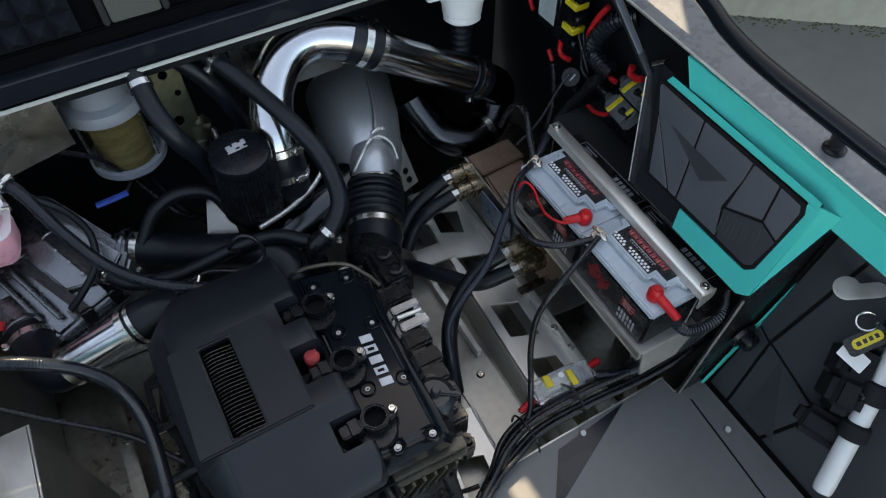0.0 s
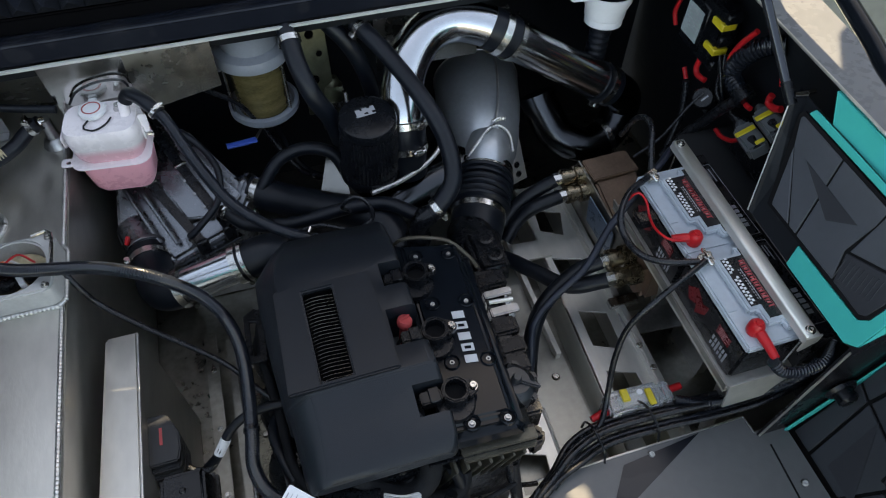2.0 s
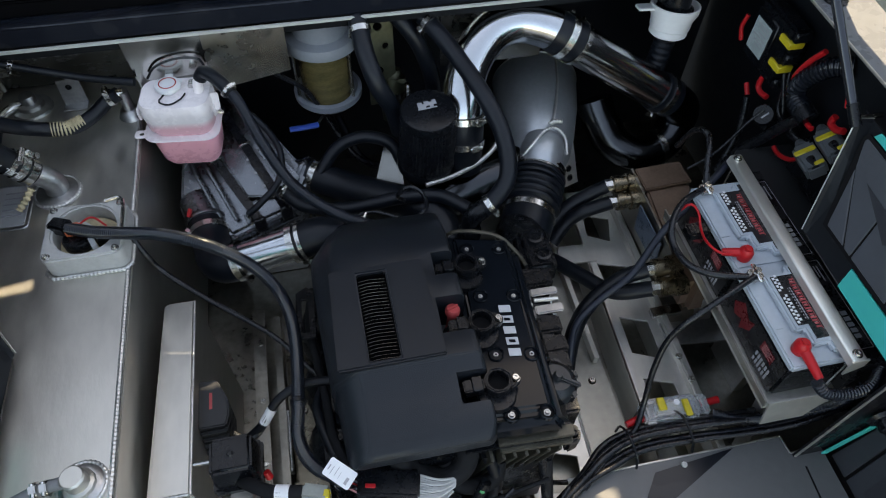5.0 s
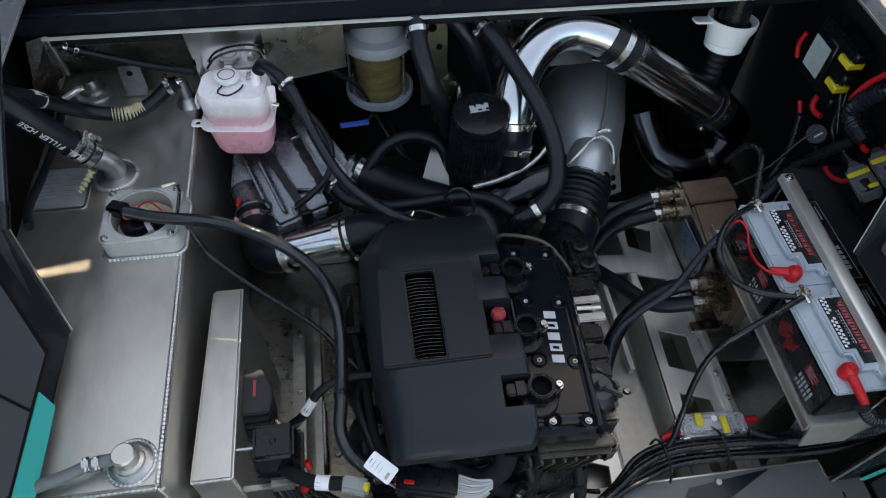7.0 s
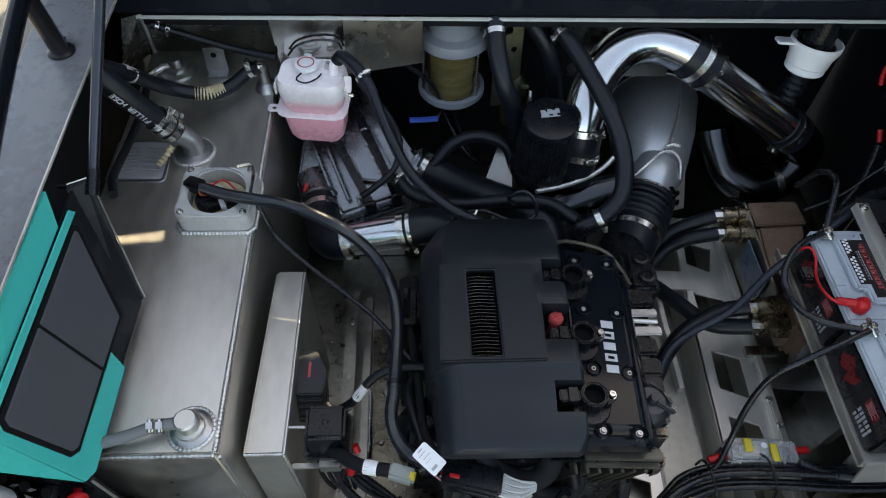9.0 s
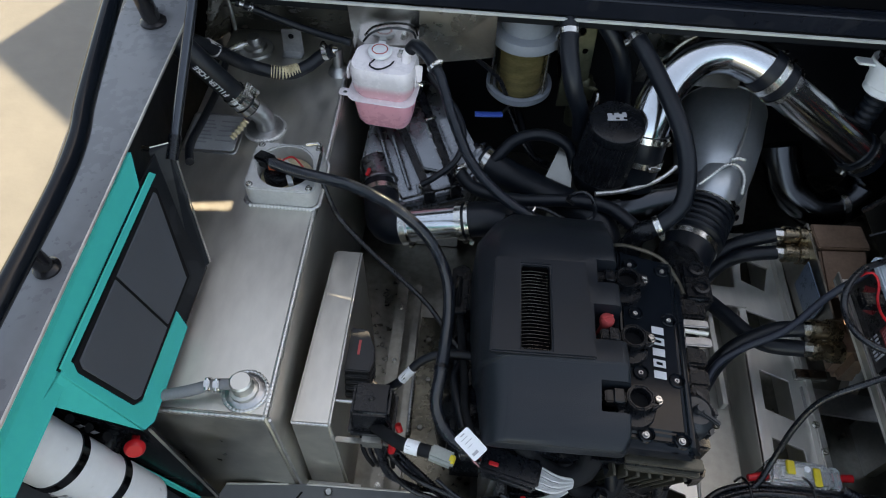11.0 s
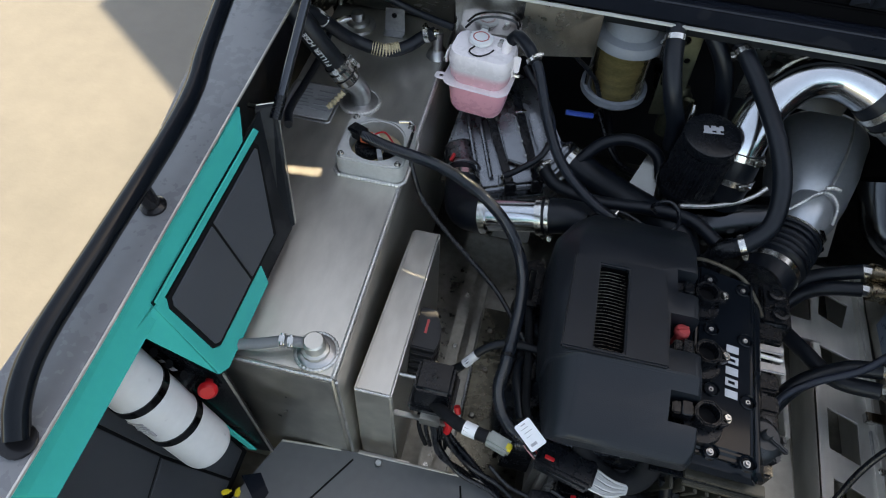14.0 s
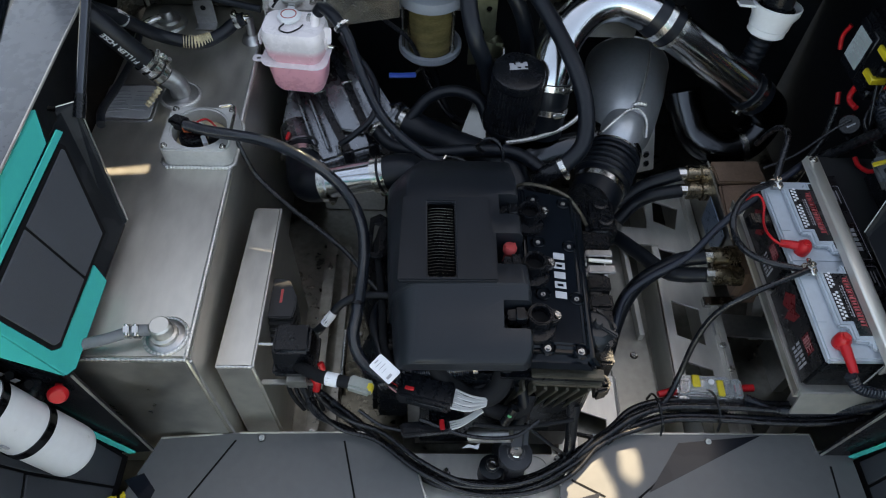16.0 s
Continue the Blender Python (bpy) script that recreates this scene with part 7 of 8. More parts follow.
part("body", tube([(0.010, -0.276, 1.112), (-0.004, -0.288, 1.085)], 0.008, 10, 0.005), DARKP, _sl)
part("green_tip", lathe([(0, 0.003), (0.003, 0.002), (0.004, 0), (0, 0)], Matrix.Translation((0.003, -0.285, 1.105)), 10), GREENP, _sl)


# ---- slotted engine bearer and floor on the battery side ----
def slotted_bearer():
    ob = thing("engine_bearer", (0.39, 0.05, FLOOR), "bare aluminium engine bearer with rectangular cut-outs", "engine bearer")
    poly = [(0.346, -0.25), (0.452, -0.25), (0.462, 0.40), (0.372, 0.40)]
    holes = [[(0.385, -0.232), (0.432, -0.236), (0.430, -0.180), (0.382, -0.175)],
             [(0.372, -0.149), (0.434, -0.160), (0.431, -0.094), (0.379, -0.075)],
             [(0.378, -0.019), (0.430, -0.041), (0.434, 0.042), (0.382, 0.062)],
             [(0.384, 0.110), (0.436, 0.105), (0.440, 0.178), (0.382, 0.197)],
             [(0.386, 0.272), (0.430, 0.248), (0.448, 0.309), (0.394, 0.332)]]
    part("top_plate", prism(poly, 0.006, Matrix.Translation((0, 0, 0.884)), 0.0012, 1, holes=holes), ALU_X, ob)
    part("inner_web", hexa([(0.342, -0.25, FLOOR), (0.346, -0.25, FLOOR), (0.372, 0.40, FLOOR), (0.368, 0.40, FLOOR)], [(0.346, -0.25, 0.884), (0.350, -0.25, 0.884), (0.376, 0.40, 0.884), (0.372, 0.40, 0.884)]), ALU_X, ob)
    part("outer_rail", hexa([(0.440, -0.25, FLOOR), (0.466, -0.25, FLOOR), (0.476, 0.40, FLOOR), (0.450, 0.40, FLOOR)], [(0.452, -0.25, 0.900), (0.466, -0.25, 0.900), (0.476, 0.40, 0.900), (0.462, 0.40, 0.900)], 0.002), ALU_X, ob)
    for x, y in ((0.462, -0.05), (0.468, 0.05), (0.466, -0.10)):
        bolt((x - 0.006, y, 0.900), 0.005, 0.005, ob, STEEL)
    part("cross_tie", hexa([(0.452, -0.02, 0.884), (0.58, -0.03, 0.884), (0.58, 0.02, 0.884), (0.452, 0.03, 0.884)], [(0.452, -0.02, 0.890), (0.58, -0.03, 0.890), (0.58, 0.02, 0.890), (0.452, 0.03, 0.890)]), ALU_D, ob)
    part("cross_tie", hexa([(0.300, 0.205, 0.884), (0.382, 0.200, 0.884), (0.390, 0.245, 0.884), (0.310, 0.250, 0.884)], [(0.300, 0.205, 0.890), (0.382, 0.200, 0.890), (0.390, 0.245, 0.890), (0.310, 0.250, 0.890)]), ALU_X, ob)
    return ob


slotted_bearer()
_ip = thing("floor_plate", (0.25, 0.0, FLOOR), "bare aluminium floor plate beside the engine", "floor plate")
part("plate", box(0.2525, 0.335, -0.27, 0.42, FLOOR + 0.0005, 0.826, 0.001), ALU_W2, _ip)
part("plate", box(0.15, 0.2505, -0.085, 0.42, FLOOR + 0.0005, 0.826, 0.001), ALU_W2, _ip)
bolt((0.303, -0.035, 0.826), 0.006, 0.005, _ip, STEEL)
part("edge_rail", box(0.316, 0.326, 0.0, 0.30, 0.826, 0.850, 0.001), ALU_X, _ip)
_iq = thing("engine_bearer", (0.15, -0.27, FLOOR), "bare aluminium cross bearer with a cut-out below the engine", "engine bearer")
part("top_plate", prism([(0.112, -0.35), (0.236, -0.35), (0.247, -0.09), (0.140, -0.09)], 0.005, Matrix.Translation((0, 0, 0.846)), 0.001, 1, holes=[[(0.160, -0.236), (0.212, -0.243), (0.220, -0.181), (0.170, -0.163)]]), ALU_X, _iq)
part("web", hexa([(0.231, -0.35, FLOOR), (0.236, -0.35, FLOOR), (0.246, -0.09, FLOOR), (0.241, -0.09, FLOOR)], [(0.231, -0.35, 0.841), (0.236, -0.35, 0.841), (0.246, -0.09, 0.841), (0.241, -0.09, 0.841)]), ALU_X, _iq)
part("web", box(0.112, 0.118, -0.35, -0.12, FLOOR, 0.841), ALU_X, _iq)
part("flange_edge", tube([(0.240, -0.345, 0.846), (0.2485, -0.092, 0.846)], 0.0035, 8, 0.05), ALU_X, _iq, "rolled bright edge")
_wr = thing("float_switch", (0.245, 0.12, FLOOR), "pale plastic float switch on a dark stem", "float switch")
part("disc", lathe([(0, 0.012), (0.040, 0.012), (0.046, 0.006), (0.046, 0), (0, 0)], pose(0.232, 0.105, 0.93, 0, 70, 0), 24), WHITE, _wr)
part("stand", tube([(0.236, 0.105, 0.826), (0.236, 0.105, 0.92)], 0.010, 10, 0.03), DARKP, _wr)

# ---- oil cooler ----
_ox = thing("oil_cooler", (0.53, 0.19, 0.89), "brown brazed plate oil cooler with brass fittings", "oil cooler")
part("pack", hexa([(0.488, 0.160, 0.892), (0.560, 0.160, 0.892), (0.575, 0.325, 0.892), (0.492, 0.325, 0.892)], [(0.482, 0.165, 1.004), (0.562, 0.165, 1.004), (0.578, 0.268, 1.022), (0.482, 0.262, 1.022)], 0.005, 2), BROWN, _ox)
part("end_block", hexa([(0.474, 0.018, 0.93), (0.535, 0.018, 0.93), (0.535, 0.150, 0.93), (0.474, 0.150, 0.93)], [(0.476, 0.026, 1.028), (0.522, 0.026, 1.022), (0.522, 0.100, 1.026), (0.476, 0.108, 1.030)], 0.016, 4), BROWN, _ox, "rounded bronze end")
part("rear_plate", hexa([(0.478, 0.258, 1.022), (0.580, 0.264, 1.022), (0.574, 0.318, 1.022), (0.474, 0.314, 1.022)], [(0.478, 0.258, 1.030), (0.580, 0.264, 1.030), (0.574, 0.318, 1.034), (0.474, 0.314, 1.034)], 0.002), BROWN, _ox, "dull folded rear plate")
part("side_flange", hexa([(0.474, 0.315, 0.90), (0.478, 0.315, 0.90), (0.482, 0.110, 0.90), (0.478, 0.110, 0.90)], [(0.468, 0.318, 1.030), (0.472, 0.318, 1.030), (0.479, 0.110, 1.012), (0.475, 0.110, 1.012)]), FLOORA, _ox, "dull side flange")
part("label", hexa([(0.4725, 0.140, 0.930), (0.4755, 0.140, 0.930), (0.4735, 0.240, 0.930), (0.4705, 0.240, 0.930)], [(0.4685, 0.140, 1.000), (0.4715, 0.140, 1.000), (0.4660, 0.240, 1.006), (0.4630, 0.240, 1.006)], 0.0005), PLATEB, _ox, "blue-grey metal type plate")
for _y, _z in ((0.081, 1.012), (0.046, 1.000), (0.300, 1.008), (0.268, 0.992)):
    _nb = part("fitting", lathe([(0, 0), (0.021, 0), (0.021, 0.022), (0.017, 0.024), (0.017, 0.036), (0.019, 0.037), (0.019, 0.050), (0.012, 0.052), (0, 0.052)], pose(0.476, _y, _z, 0, -90, 0), 16), BRASS, _ox, "dull brass hose fitting")
    part("collar", lathe([(0, 0.052), (0.0135, 0.052), (0.0135, 0.068), (0, 0.068)], pose(0.476, _y, _z, 0, -90, 0), 8), STEEL, _nb)
part("foot", box(0.44, 0.50, 0.04, 0.06, 0.890, 0.905, 0.002), STEEL, _ox)
hose("oil_hose", [(0.414, 0.081, 1.012), (0.367, 0.082, 0.995), (0.304, 0.056, 0.972), (0.267, 0.023, 0.950), (0.250, -0.01, 0.90), (0.240, -0.05, 0.84)], 0.0150, RUBBER, "black oil hose from the cooler", "hose", "oil hoses", sides=14)
hose("oil_hose", [(0.414, 0.046, 1.000), (0.352, 0.070, 0.972), (0.308, 0.133, 0.952), (0.276, 0.190, 0.93), (0.24, 0.22, 0.92)], 0.0150, RUBBER, "black oil hose from the cooler", "hose", "oil hoses", sides=14)
hose("oil_hose", [(0.414, 0.300, 1.008), (0.379, 0.300, 0.990), (0.334, 0.294, 0.965), (0.29, 0.27, 0.94)], 0.0145, RUBBER, "black oil hose from the cooler", "hose", "oil hoses", sides=14)
hose("oil_hose", [(0.414, 0.268, 0.992), (0.360, 0.268, 0.976), (0.325, 0.265, 0.950), (0.29, 0.24, 0.92)], 0.0145, RUBBER, "black oil hose from the cooler", "hose", "oil hoses", sides=14)
hose("blue_hose", [(0.560, 0.175, 1.17), (0.525, 0.150, 1.165), (0.463, 0.115, 1.135), (0.421, 0.096, 1.095), (0.361, 0.052, 1.050), (0.297, 0.031, 1.010), (0.251, 0.002, 0.985), (0.236, -0.04, 0.94), (0.230, -0.07, 0.84)], 0.0068, BLUEH, "blue-black hose crossing to the engine", "hose")


# ---- batteries ----
BT = 1.170


def battery(y0, y1):
    ob = thing("battery", ((0.47 + 0.56) / 2, (y0 + y1) / 2, 1.005), "black battery with a frosted stepped lid and printed labels", "battery", group="batteries")
    part("case", box(0.474, 0.572, y0, y1, 1.080, BT - 0.012, 0.003, 2), DARKP, ob)
    L = y1 - y0
    lid = [(0.472, y0 - 0.002), (0.574, y0 - 0.002), (0.574, y1 + 0.002), (0.472, y1 + 0.002)]
    part("lid", prism(lid, 0.014, Matrix.Translation((0, 0, BT)), 0.003, 2), LIDP, ob, "frosted grey lid")
    step = [(0.500, y0 + 0.050), (0.515, y0 + 0.050), (0.515, y0 + 0.024), (0.540, y0 + 0.024), (0.540, y0 + 0.010), (0.570, y0 + 0.010), (0.570, y1 - 0.010), (0.540, y1 - 0.010), (0.540, y1 - 0.022), (0.500, y1 - 0.022)]
    part("lid_step", prism(step, 0.012, Matrix.Translation((0, 0, BT + 0.0115)), 0.003, 2), LIDP, ob, "frosted grey raised lid")
    part("top_label", prism([(0.507, y0 + 0.056), (0.522, y0 + 0.056), (0.522, y0 + 0.031), (0.546, y0 + 0.031), (0.546, y0 + 0.017), (0.568, y0 + 0.017), (0.568, y1 - 0.016), (0.545, y1 - 0.016), (0.545, y1 - 0.029), (0.507, y1 - 0.029)], 0.0006, Matrix.Translation((0, 0, BT + 0.0124))), LABELB, ob, "black printed label", smooth=False)
    zz = Matrix.Translation((0, 0, BT + 0.0126))
    n = 11
    chk = []
    for i in range(n):
        y = y0 + 0.060 + i * (L - 0.096) / n + (0.008 if i >= 7 else 0)
        chk += [(0.5085, 0.5125, y, y + 0.0042), (0.5135, 0.5175, y + 0.0042, y + 0.0084)]
    bars(chk, zz, 0.0004, PAPER, ob, "checker_print", "white checker print")
    red, pale, grey = [], [], []
    for i in range(17):
        y = y1 - 0.036 - i * (L - 0.084) / 17
        w = (0.0, 0.0012, 0.0004)[i % 3]
        red.append((0.5335 - w, 0.5395 + w, y - 0.0044, y - 0.0016))
        if i % 2:
            pale.append((0.5335, 0.5385, y - 0.0016, y - 0.0006))
        if 2 < i < 14:
            grey.append((0.5270, 0.5288, y - 0.0042, y))
            grey.append((0.5236, 0.5250, y - 0.0032, y - 0.0006))
    red += [(0.5410, 0.5416, y0 + 0.046, y1 - 0.034), (0.5318, 0.5322, y0 + 0.058, y1 - 0.044)]
    bars(red, zz, 0.0004, LABELR2, ob, "bar_print", "slanting red lettering bars")
    bars(pale, zz, 0.0004, PINK, ob, "bar_print", "pale highlight bars")
    bars(grey, zz, 0.0004, LABELG, ob, "bar_print", "grey lettering bars")
    edge = [(0.507, y0 + 0.056), (0.522, y0 + 0.056), (0.522, y0 + 0.031), (0.546, y0 + 0.031)]
    part("lid_seam", join(*[tube([(*p, BT + 0.0125), (*q, BT + 0.0125)], 0.0007, 6, 0.004) for p, q in zip(edge, edge[1:])]), LIDP, ob)
    bars([(0.474, 0.490, y0 + 0.062, y0 + 0.080)], Matrix.Translation((0, 0, BT)), 0.002, LIDP, ob, "lid_pad", "raised pad on the lid")
    sm = plane_of((0.4735, (y0 + y1) / 2, 1.09), (0, -1, 0), (0, 0, 1))
    if sm.to_3x3().col[2].x > 0:
        sm = sm @ Matrix.Diagonal((1, 1, -1, 1))
    sm = Matrix.Translation((0, 0, 0.030)) @ sm @ Matrix.Diagonal((1, 0.56, 1, 1))
    side = part("side_label", prism([(-L / 2 + 0.004, -0.070), (L / 2 - 0.004, -0.070), (L / 2 - 0.004, 0.058), (-L / 2 + 0.004, 0.058)], 0.0006, sm @ Matrix.Translation((0, 0, 0.0010))), LABELB, ob, "black side label with red artwork", smooth=False)
    part("artwork", prism([(-0.060, 0.010), (-0.040, 0.046), (-0.018, 0.020), (-0.004, 0.036), (-0.006, -0.004), (-0.026, -0.040), (-0.030, -0.008), (-0.048, -0.026)], 0.0004, sm @ Matrix.Translation((0, 0, 0.0014))), LABELR, side, "red artwork", smooth=False)
    part("artwork", prism([(0.026, 0.004), (0.058, 0.004), (0.058, 0.040), (0.026, 0.040)], 0.0004, sm @ Matrix.Translation((0, 0, 0.0014))), LABELR, side, "red printed panel", smooth=False)
    bars([(0.030, 0.054 - 0.006 * (i % 2), 0.034 - i * 0.006, 0.0355 - i * 0.006) for i in range(5)], sm @ Matrix.Translation((0, 0, 0.0013)), 0.0004, PINK, side, "small_print")
    bars([(0.026 + 0.007 * i, 0.030 + 0.007 * i, -0.055, -0.040 + 0.004 * (i % 3)) for i in range(6)] + [(0.026 + 0.007 * i, 0.030 + 0.007 * i, -0.030, -0.012) for i in range(6)], sm @ Matrix.Translation((0, 0, 0.0013)), 0.0004, LABELG, side, "small_print")
    return ob


battery(-0.220, -0.046), battery(-0.042, 0.132)


def terminal(x, y, red):
    ob = thing("battery_terminal", (x, y, BT), "red insulating boot on a battery post" if red else "bare metal battery clamp with a bolt", "terminal", group="red terminals" if red else "bare terminals")
    if red:
        d = Vector((-0.034, 0.012, -0.002)) if y > -0.1 else Vector((0.004, -0.050, -0.006))
        part("boot", lathe([(0, 0.024), (0.0075, 0.024), (0.0095, 0.021), (0.0118, 0.017), (0.0122, 0.004), (0.011, 0.0), (0, 0.0)], Matrix.Translation((x, y, BT + 0.0005)), 22), RED, ob)
        part("boot_tail", tube([Vector((x, y, BT + 0.012)), Vector((x, y, BT + 0.012)) + d * 0.5, Vector((x, y, BT + 0.010)) + d], 0.0085, 14, 0.004, taper=(1.0, 0.72)), RED, ob)
        part("button", lathe([(0, 0.003), (0.005, 0.003), (0.006, 0), (0, 0)], Matrix.Translation((x, y, BT + 0.0242)), 16), RED, ob)
    else:
        part("clamp", box(x - 0.011, x + 0.011, y - 0.010, y + 0.010, BT + 0.0005, BT + 0.014, 0.003, 2), STEEL, ob)
        part("strap", box(x - 0.004, x + 0.004, y - 0.018, y + 0.016, BT + 0.012, BT + 0.018, 0.002, 1), STEEL, ob)
        bolt((x, y, BT + 0.017), 0.0055, 0.006, ob, STEEL)
    return ob


terminal(0.492, -0.024, True), terminal(0.494, -0.196, True), terminal(0.491, 0.119, False), terminal(0.490, -0.064, False)
_hb = thing("hold_down_bar", (0.56, -0.05, BT + 0.01), "aluminium angle bar holding the batteries down", "hold-down bar")
_hm = Matrix.Translation((0.560, -0.033, BT + 0.012)) @ pose(0, 0, 0, 90, 0, -1.4)
_pr = [(-0.013, 0.0), (-0.0105, 0.009), (-0.0105, 0.012), (-0.008, 0.0145), (0.009, 0.0145), (0.0125, 0.012), (0.0125, -0.004), (0.0105, -0.004), (0.0105, 0.011), (0.008, 0.0125), (-0.007, 0.0125), (-0.0085, 0.011), (-0.0085, 0.009), (-0.011, 0.0)]
part("angle", prism(_pr, 0.410, _hm @ Matrix.Translation((0, 0, 0.205)), 0.0006, 1), ALU_X, _hb, "extruded bright aluminium bar")
for _x, _y in ((0.556, -0.228), (0.5645, 0.162)):
    bolt((_x, _y, BT + 0.0267), 0.0055, 0.004, _hb, STEEL)
    part("rod", tube([(_x, _y, 1.078), (_x, _y, BT + 0.026)], 0.003, 8, 0.05), STEEL, _hb)
part("end_tab", hexa([(0.545, -0.240, BT - 0.012), (0.570, -0.240, BT + 0.006), (0.570, -0.237, BT + 0.006), (0.545, -0.237, BT - 0.012)], [(0.543, -0.240, BT + 0.024), (0.570, -0.240, BT + 0.025), (0.570, -0.237, BT + 0.025), (0.543, -0.237, BT + 0.024)]), ALU_X, _hb)
_bt = thing("battery_tray", (0.53, -0.05, 0.92), "folded aluminium battery tray on brackets", "battery tray")
part("tray_floor", box(0.456, 0.600, -0.236, 0.150, 1.072, 1.0785), ALU_X, _bt)
part("tray_lip", hexa([(0.456, -0.236, 1.0785), (0.459, -0.236, 1.0785), (0.459, 0.150, 1.0785), (0.456, 0.150, 1.0785)], [(0.452, -0.236, 1.098), (0.455, -0.236, 1.098), (0.455, 0.150, 1.098), (0.452, 0.150, 1.098)]), ALU_W2, _bt, "folded side lip")
part("tray_lip", hexa([(0.466, -0.246, 1.030), (0.60, -0.246, 1.030), (0.60, -0.243, 1.030), (0.466, -0.243, 1.030)], [(0.461, -0.239, 1.090), (0.60, -0.239, 1.090), (0.60, -0.236, 1.090), (0.461, -0.236, 1.090)]), ALU_X, _bt)
part("bracket", hexa([(0.53, -0.23, FLOOR), (0.55, -0.23, FLOOR), (0.55, -0.20, FLOOR), (0.53, -0.20, FLOOR)], [(0.49, -0.22, 1.072), (0.52, -0.22, 1.072), (0.52, -0.19, 1.072), (0.49, -0.19, 1.072)]), ALU_D, _bt)
part("bracket", hexa([(0.565, 0.02, FLOOR), (0.585, 0.02, FLOOR), (0.585, 0.05, FLOOR), (0.565, 0.05, FLOOR)], [(0.49, 0.06, 1.072), (0.52, 0.06, 1.072), (0.52, 0.09, 1.072), (0.49, 0.09, 1.072)]), ALU_D, _bt)
part("bracket", hexa([(0.58, -0.1, FLOOR), (0.60, -0.1, FLOOR), (0.60, 0.0, FLOOR), (0.58, 0.0, FLOOR)], [(0.58, -0.1, 1.072), (0.60, -0.1, 1.072), (0.60, 0.0, 1.072), (0.58, 0.0, 1.072)]), ALU_D, _bt)
_il = thing("rear_label_plate", (0.60, 0.06, 1.1), "black printed label plate behind the batteries", "label plate")
part("plate", hexa([(0.580, -0.235, 1.08), (0.583, -0.235, 1.08), (0.583, 0.150, 1.08), (0.580, 0.150, 1.08)], [(0.580, -0.235, 1.168), (0.612, -0.235, 1.168), (0.612, 0.150, 1.168), (0.580, 0.150, 1.168)]), LABELB, _il)
for _y in (0.045, -0.130):
    _pm = pose(0.5965, _y, 1.1684, 0, 0, -90)
    part("border_print", prism([(-0.0808, -0.0133), (0.0808, -0.0133), (0.0808, 0.0133), (-0.0808, 0.0133)], 0.0004, _pm, holes=[[(-0.080, -0.0125), (0.080, -0.0125), (0.080, 0.0125), (-0.080, 0.0125)]]), LABELG, _il, "thin grey border line", smooth=False)
    for _b in [(0.016 + 0.010 * i, 0.023 + 0.010 * i, -0.005, 0.005) for i in range(5)] + [(-0.070, -0.040, 0.004, 0.006), (-0.070, -0.048, -0.001, 0.001), (-0.070, -0.044, -0.006, -0.004)]:
        bars([_b], _pm, 0.0004, LABELG, _il, "bar_print", "grey lettering bar")
part("bracket", box(0.583, 0.60, -0.2, 0.1, 1.0, 1.08), DARKP, _il)

# battery cables
hose("battery_cable", [(0.484, 0.118, BT + 0.012), (0.434, 0.092, 1.185), (0.404, 0.059, 1.178), (0.396, 0.025, 1.165), (0.401, -0.019, 1.168), (0.426, -0.048, 1.175), (0.475, -0.068, BT + 0.012)], 0.0055, CABLE, "black battery cable linking the two posts", "cable", "battery cables")
hose("battery_cable", [(0.484, -0.070, BT + 0.014), (0.432, -0.090, 1.178), (0.383, -0.104, 1.155), (0.349, -0.111, 1.11), (0.329, -0.132, 1.055), (0.316, -0.163, 0.990), (0.293, -0.196, 0.962), (0.243, -0.224, 0.955), (0.184, -0.268, 0.955)], 0.0050, CABLE, "black battery cable running down to the deck edge", "cable", "battery cables")
hose("battery_cable", [(0.490, 0.118, BT + 0.010), (0.500, 0.150, 1.20), (0.520, 0.20, 1.22), (0.535, 0.26, 1.18), (0.54, 0.30, 1.10)], 0.0055, CABLE, "black battery cable leaving upwards from its post", "cable", "battery cables")
_rw = hose("red_wire", [(0.432, 0.088, 1.170), (0.445, 0.085, 1.188), (0.455, 0.070, 1.180), (0.452, 0.046, 1.168), (0.442, 0.010, 1.180), (0.450, -0.016, 1.184), (0.470, -0.022, 1.182)], 0.0022, RED, "thin red wire at the battery", "wire")
part("inline_fuse", box(0.430, 0.466, 0.036, 0.062, 1.150, 1.168, 0.003, 2), DARKP, _rw, "small black inline fuse")
hose("battery_lead", [(0.490, -0.250, BT + 0.006), (0.506, -0.262, 1.160), (0.541, -0.268, 1.155), (0.580, -0.262, 1.155), (0.612, -0.240, 1.150)], 0.0088, CORR, "corrugated sleeve from the red terminal", "cable", "corrugated leads", 0.0052, 0.0015)
hose("battery_lead", [(0.612, -0.240, 1.10), (0.585, -0.252, 1.080), (0.546, -0.240, 1.030), (0.481, -0.221, 0.985), (0.43, -0.195, 0.975)], 0.0085, CORR, "corrugated sleeve running down to the fuse", "cable", "corrugated leads", 0.0052, 0.0015)

# ---- in-line fuse holder ----
_fz = thing("fuse_holder", (0.366, -0.17, 0.94), "clear in-line fuse holder with yellow clips and red boots", "fuse holder")
_zm = pose(0.368, -0.172, 0.962, 0, 0, -3)
part("clear_case", box(-0.052, 0.046, -0.020, 0.020, -0.014, 0.016, 0.005, 2, m=_zm), GLASSC, _fz, "clear plastic case")
part("fuse_body", box(-0.030, 0.026, -0.010, 0.010, -0.008, 0.009, 0.003, 2, m=_zm), SCREEN, _fz)
part("yellow_clip", box(-0.026, -0.012, -0.006, 0.017, 0.0165, 0.0215, 0.002, 1, m=_zm), YELLOW, _fz, "yellow clip")
